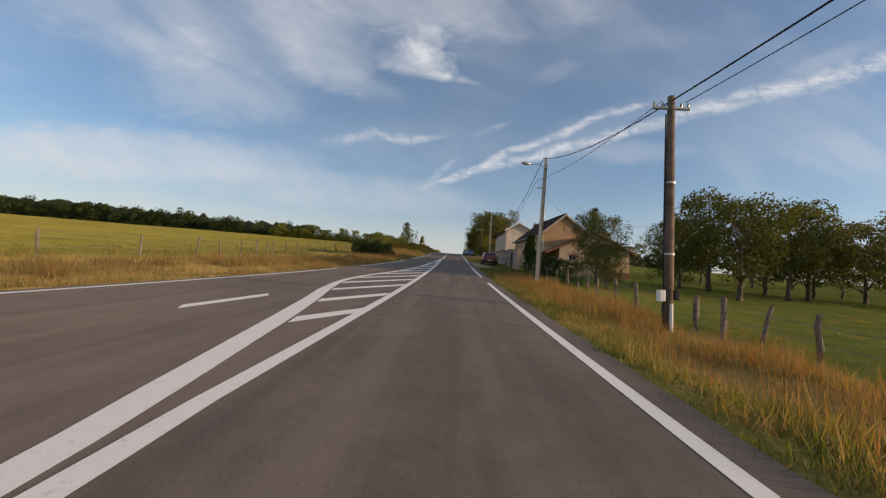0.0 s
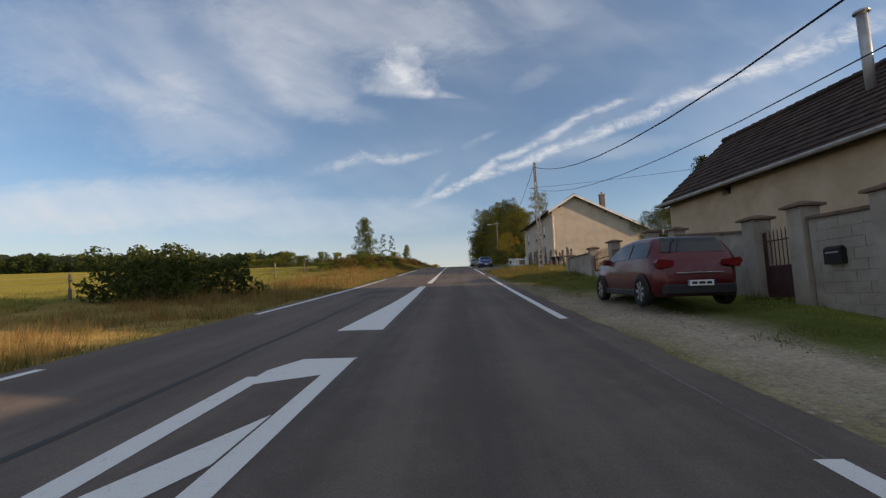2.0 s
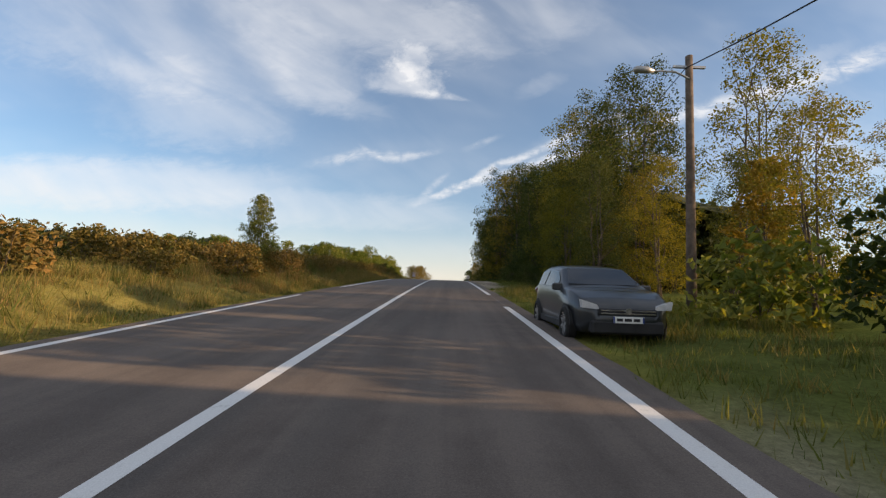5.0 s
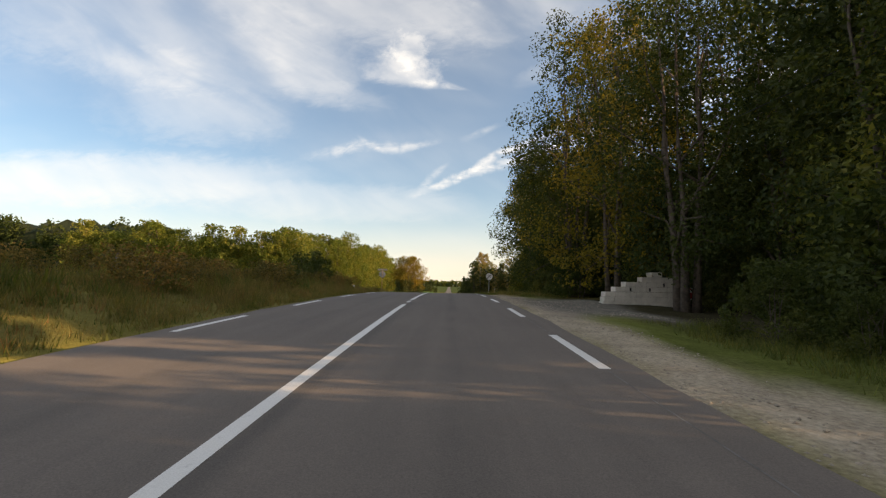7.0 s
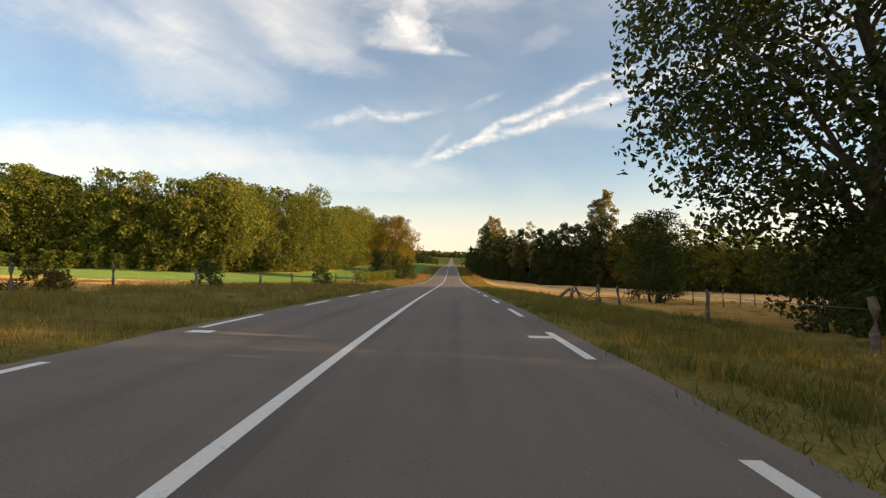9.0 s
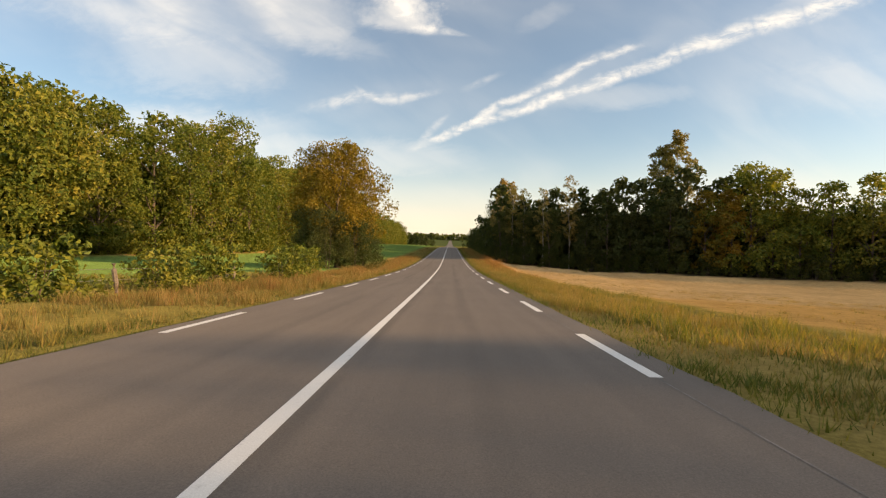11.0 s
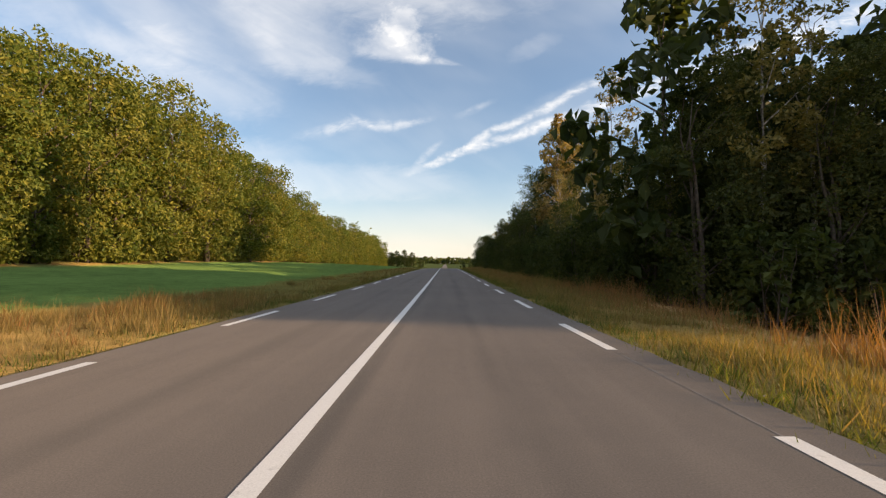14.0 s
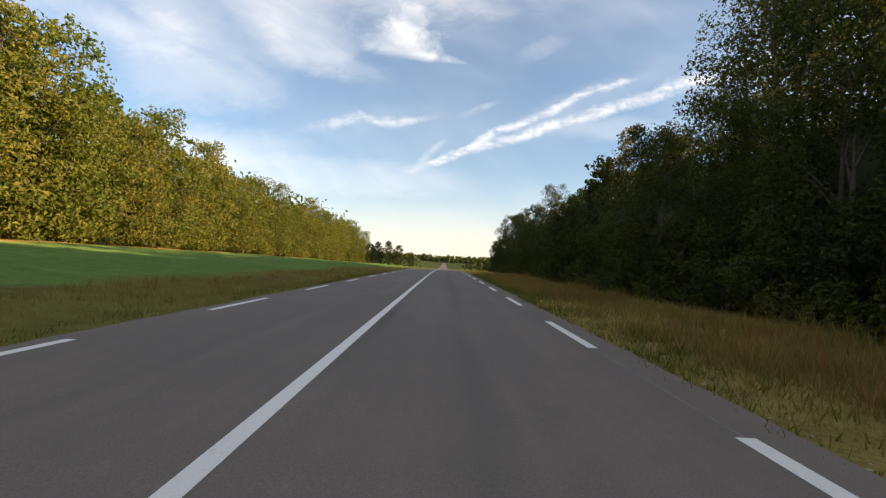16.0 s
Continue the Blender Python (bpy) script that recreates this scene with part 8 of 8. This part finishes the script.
HATCH = ((0, .56), (.010, .80), (.03, .99), (.092, 1.35), (.12, 1.42), (.24, 1.46), (.38, 1.46), (.53, 1.40), (.73, .99), (.84, .93), (.94, .80), (.985, .66), (1, .5))
SUV = ((0, .62), (.012, .9), (.03, 1.08), (.12, 1.5), (.22, 1.56), (.38, 1.58), (.54, 1.53), (.70, 1.14), (.84, 1.07), (.95, .98), (.988, .85), (1, .58))
make_car("hatchback_car", "dark red five-door hatchback parked on gravel", car_paint("dark red car paint", (.085, .005, .009)), pose(6.26, 55.95, gz(6.3, 58) + .0, 2.2, 0, 0), 4.06, 1.76, HATCH, .93, .31)
make_car("suv_car", "blue compact crossover parked on gravel, roof rails", car_paint("blue car paint", (.006, .040, .19)), pose(5.55, 110.9, gz(5.5, 109) + .02, -2.2, 0, 180), 4.08, 1.78, SUV, .98, .33, rails=True)
make_car("dark_car", "dark grey hatchback parked on the verge", car_paint("dark grey car paint", (.03, .035, .04)), pose(4.95, 126.6, gz(5, 124) + .03, -2.0, 0, 180), 4.0, 1.72, HATCH, .93, .31)
make_car("white_car", "white hatchback parked in the garden behind the fence", car_paint("white car paint", (.65, .65, .64)), pose(30.6, 100.6, gz(28.5, 101) + .02, 0, 0, 82), 4.0, 1.74, HATCH, .93, .31)
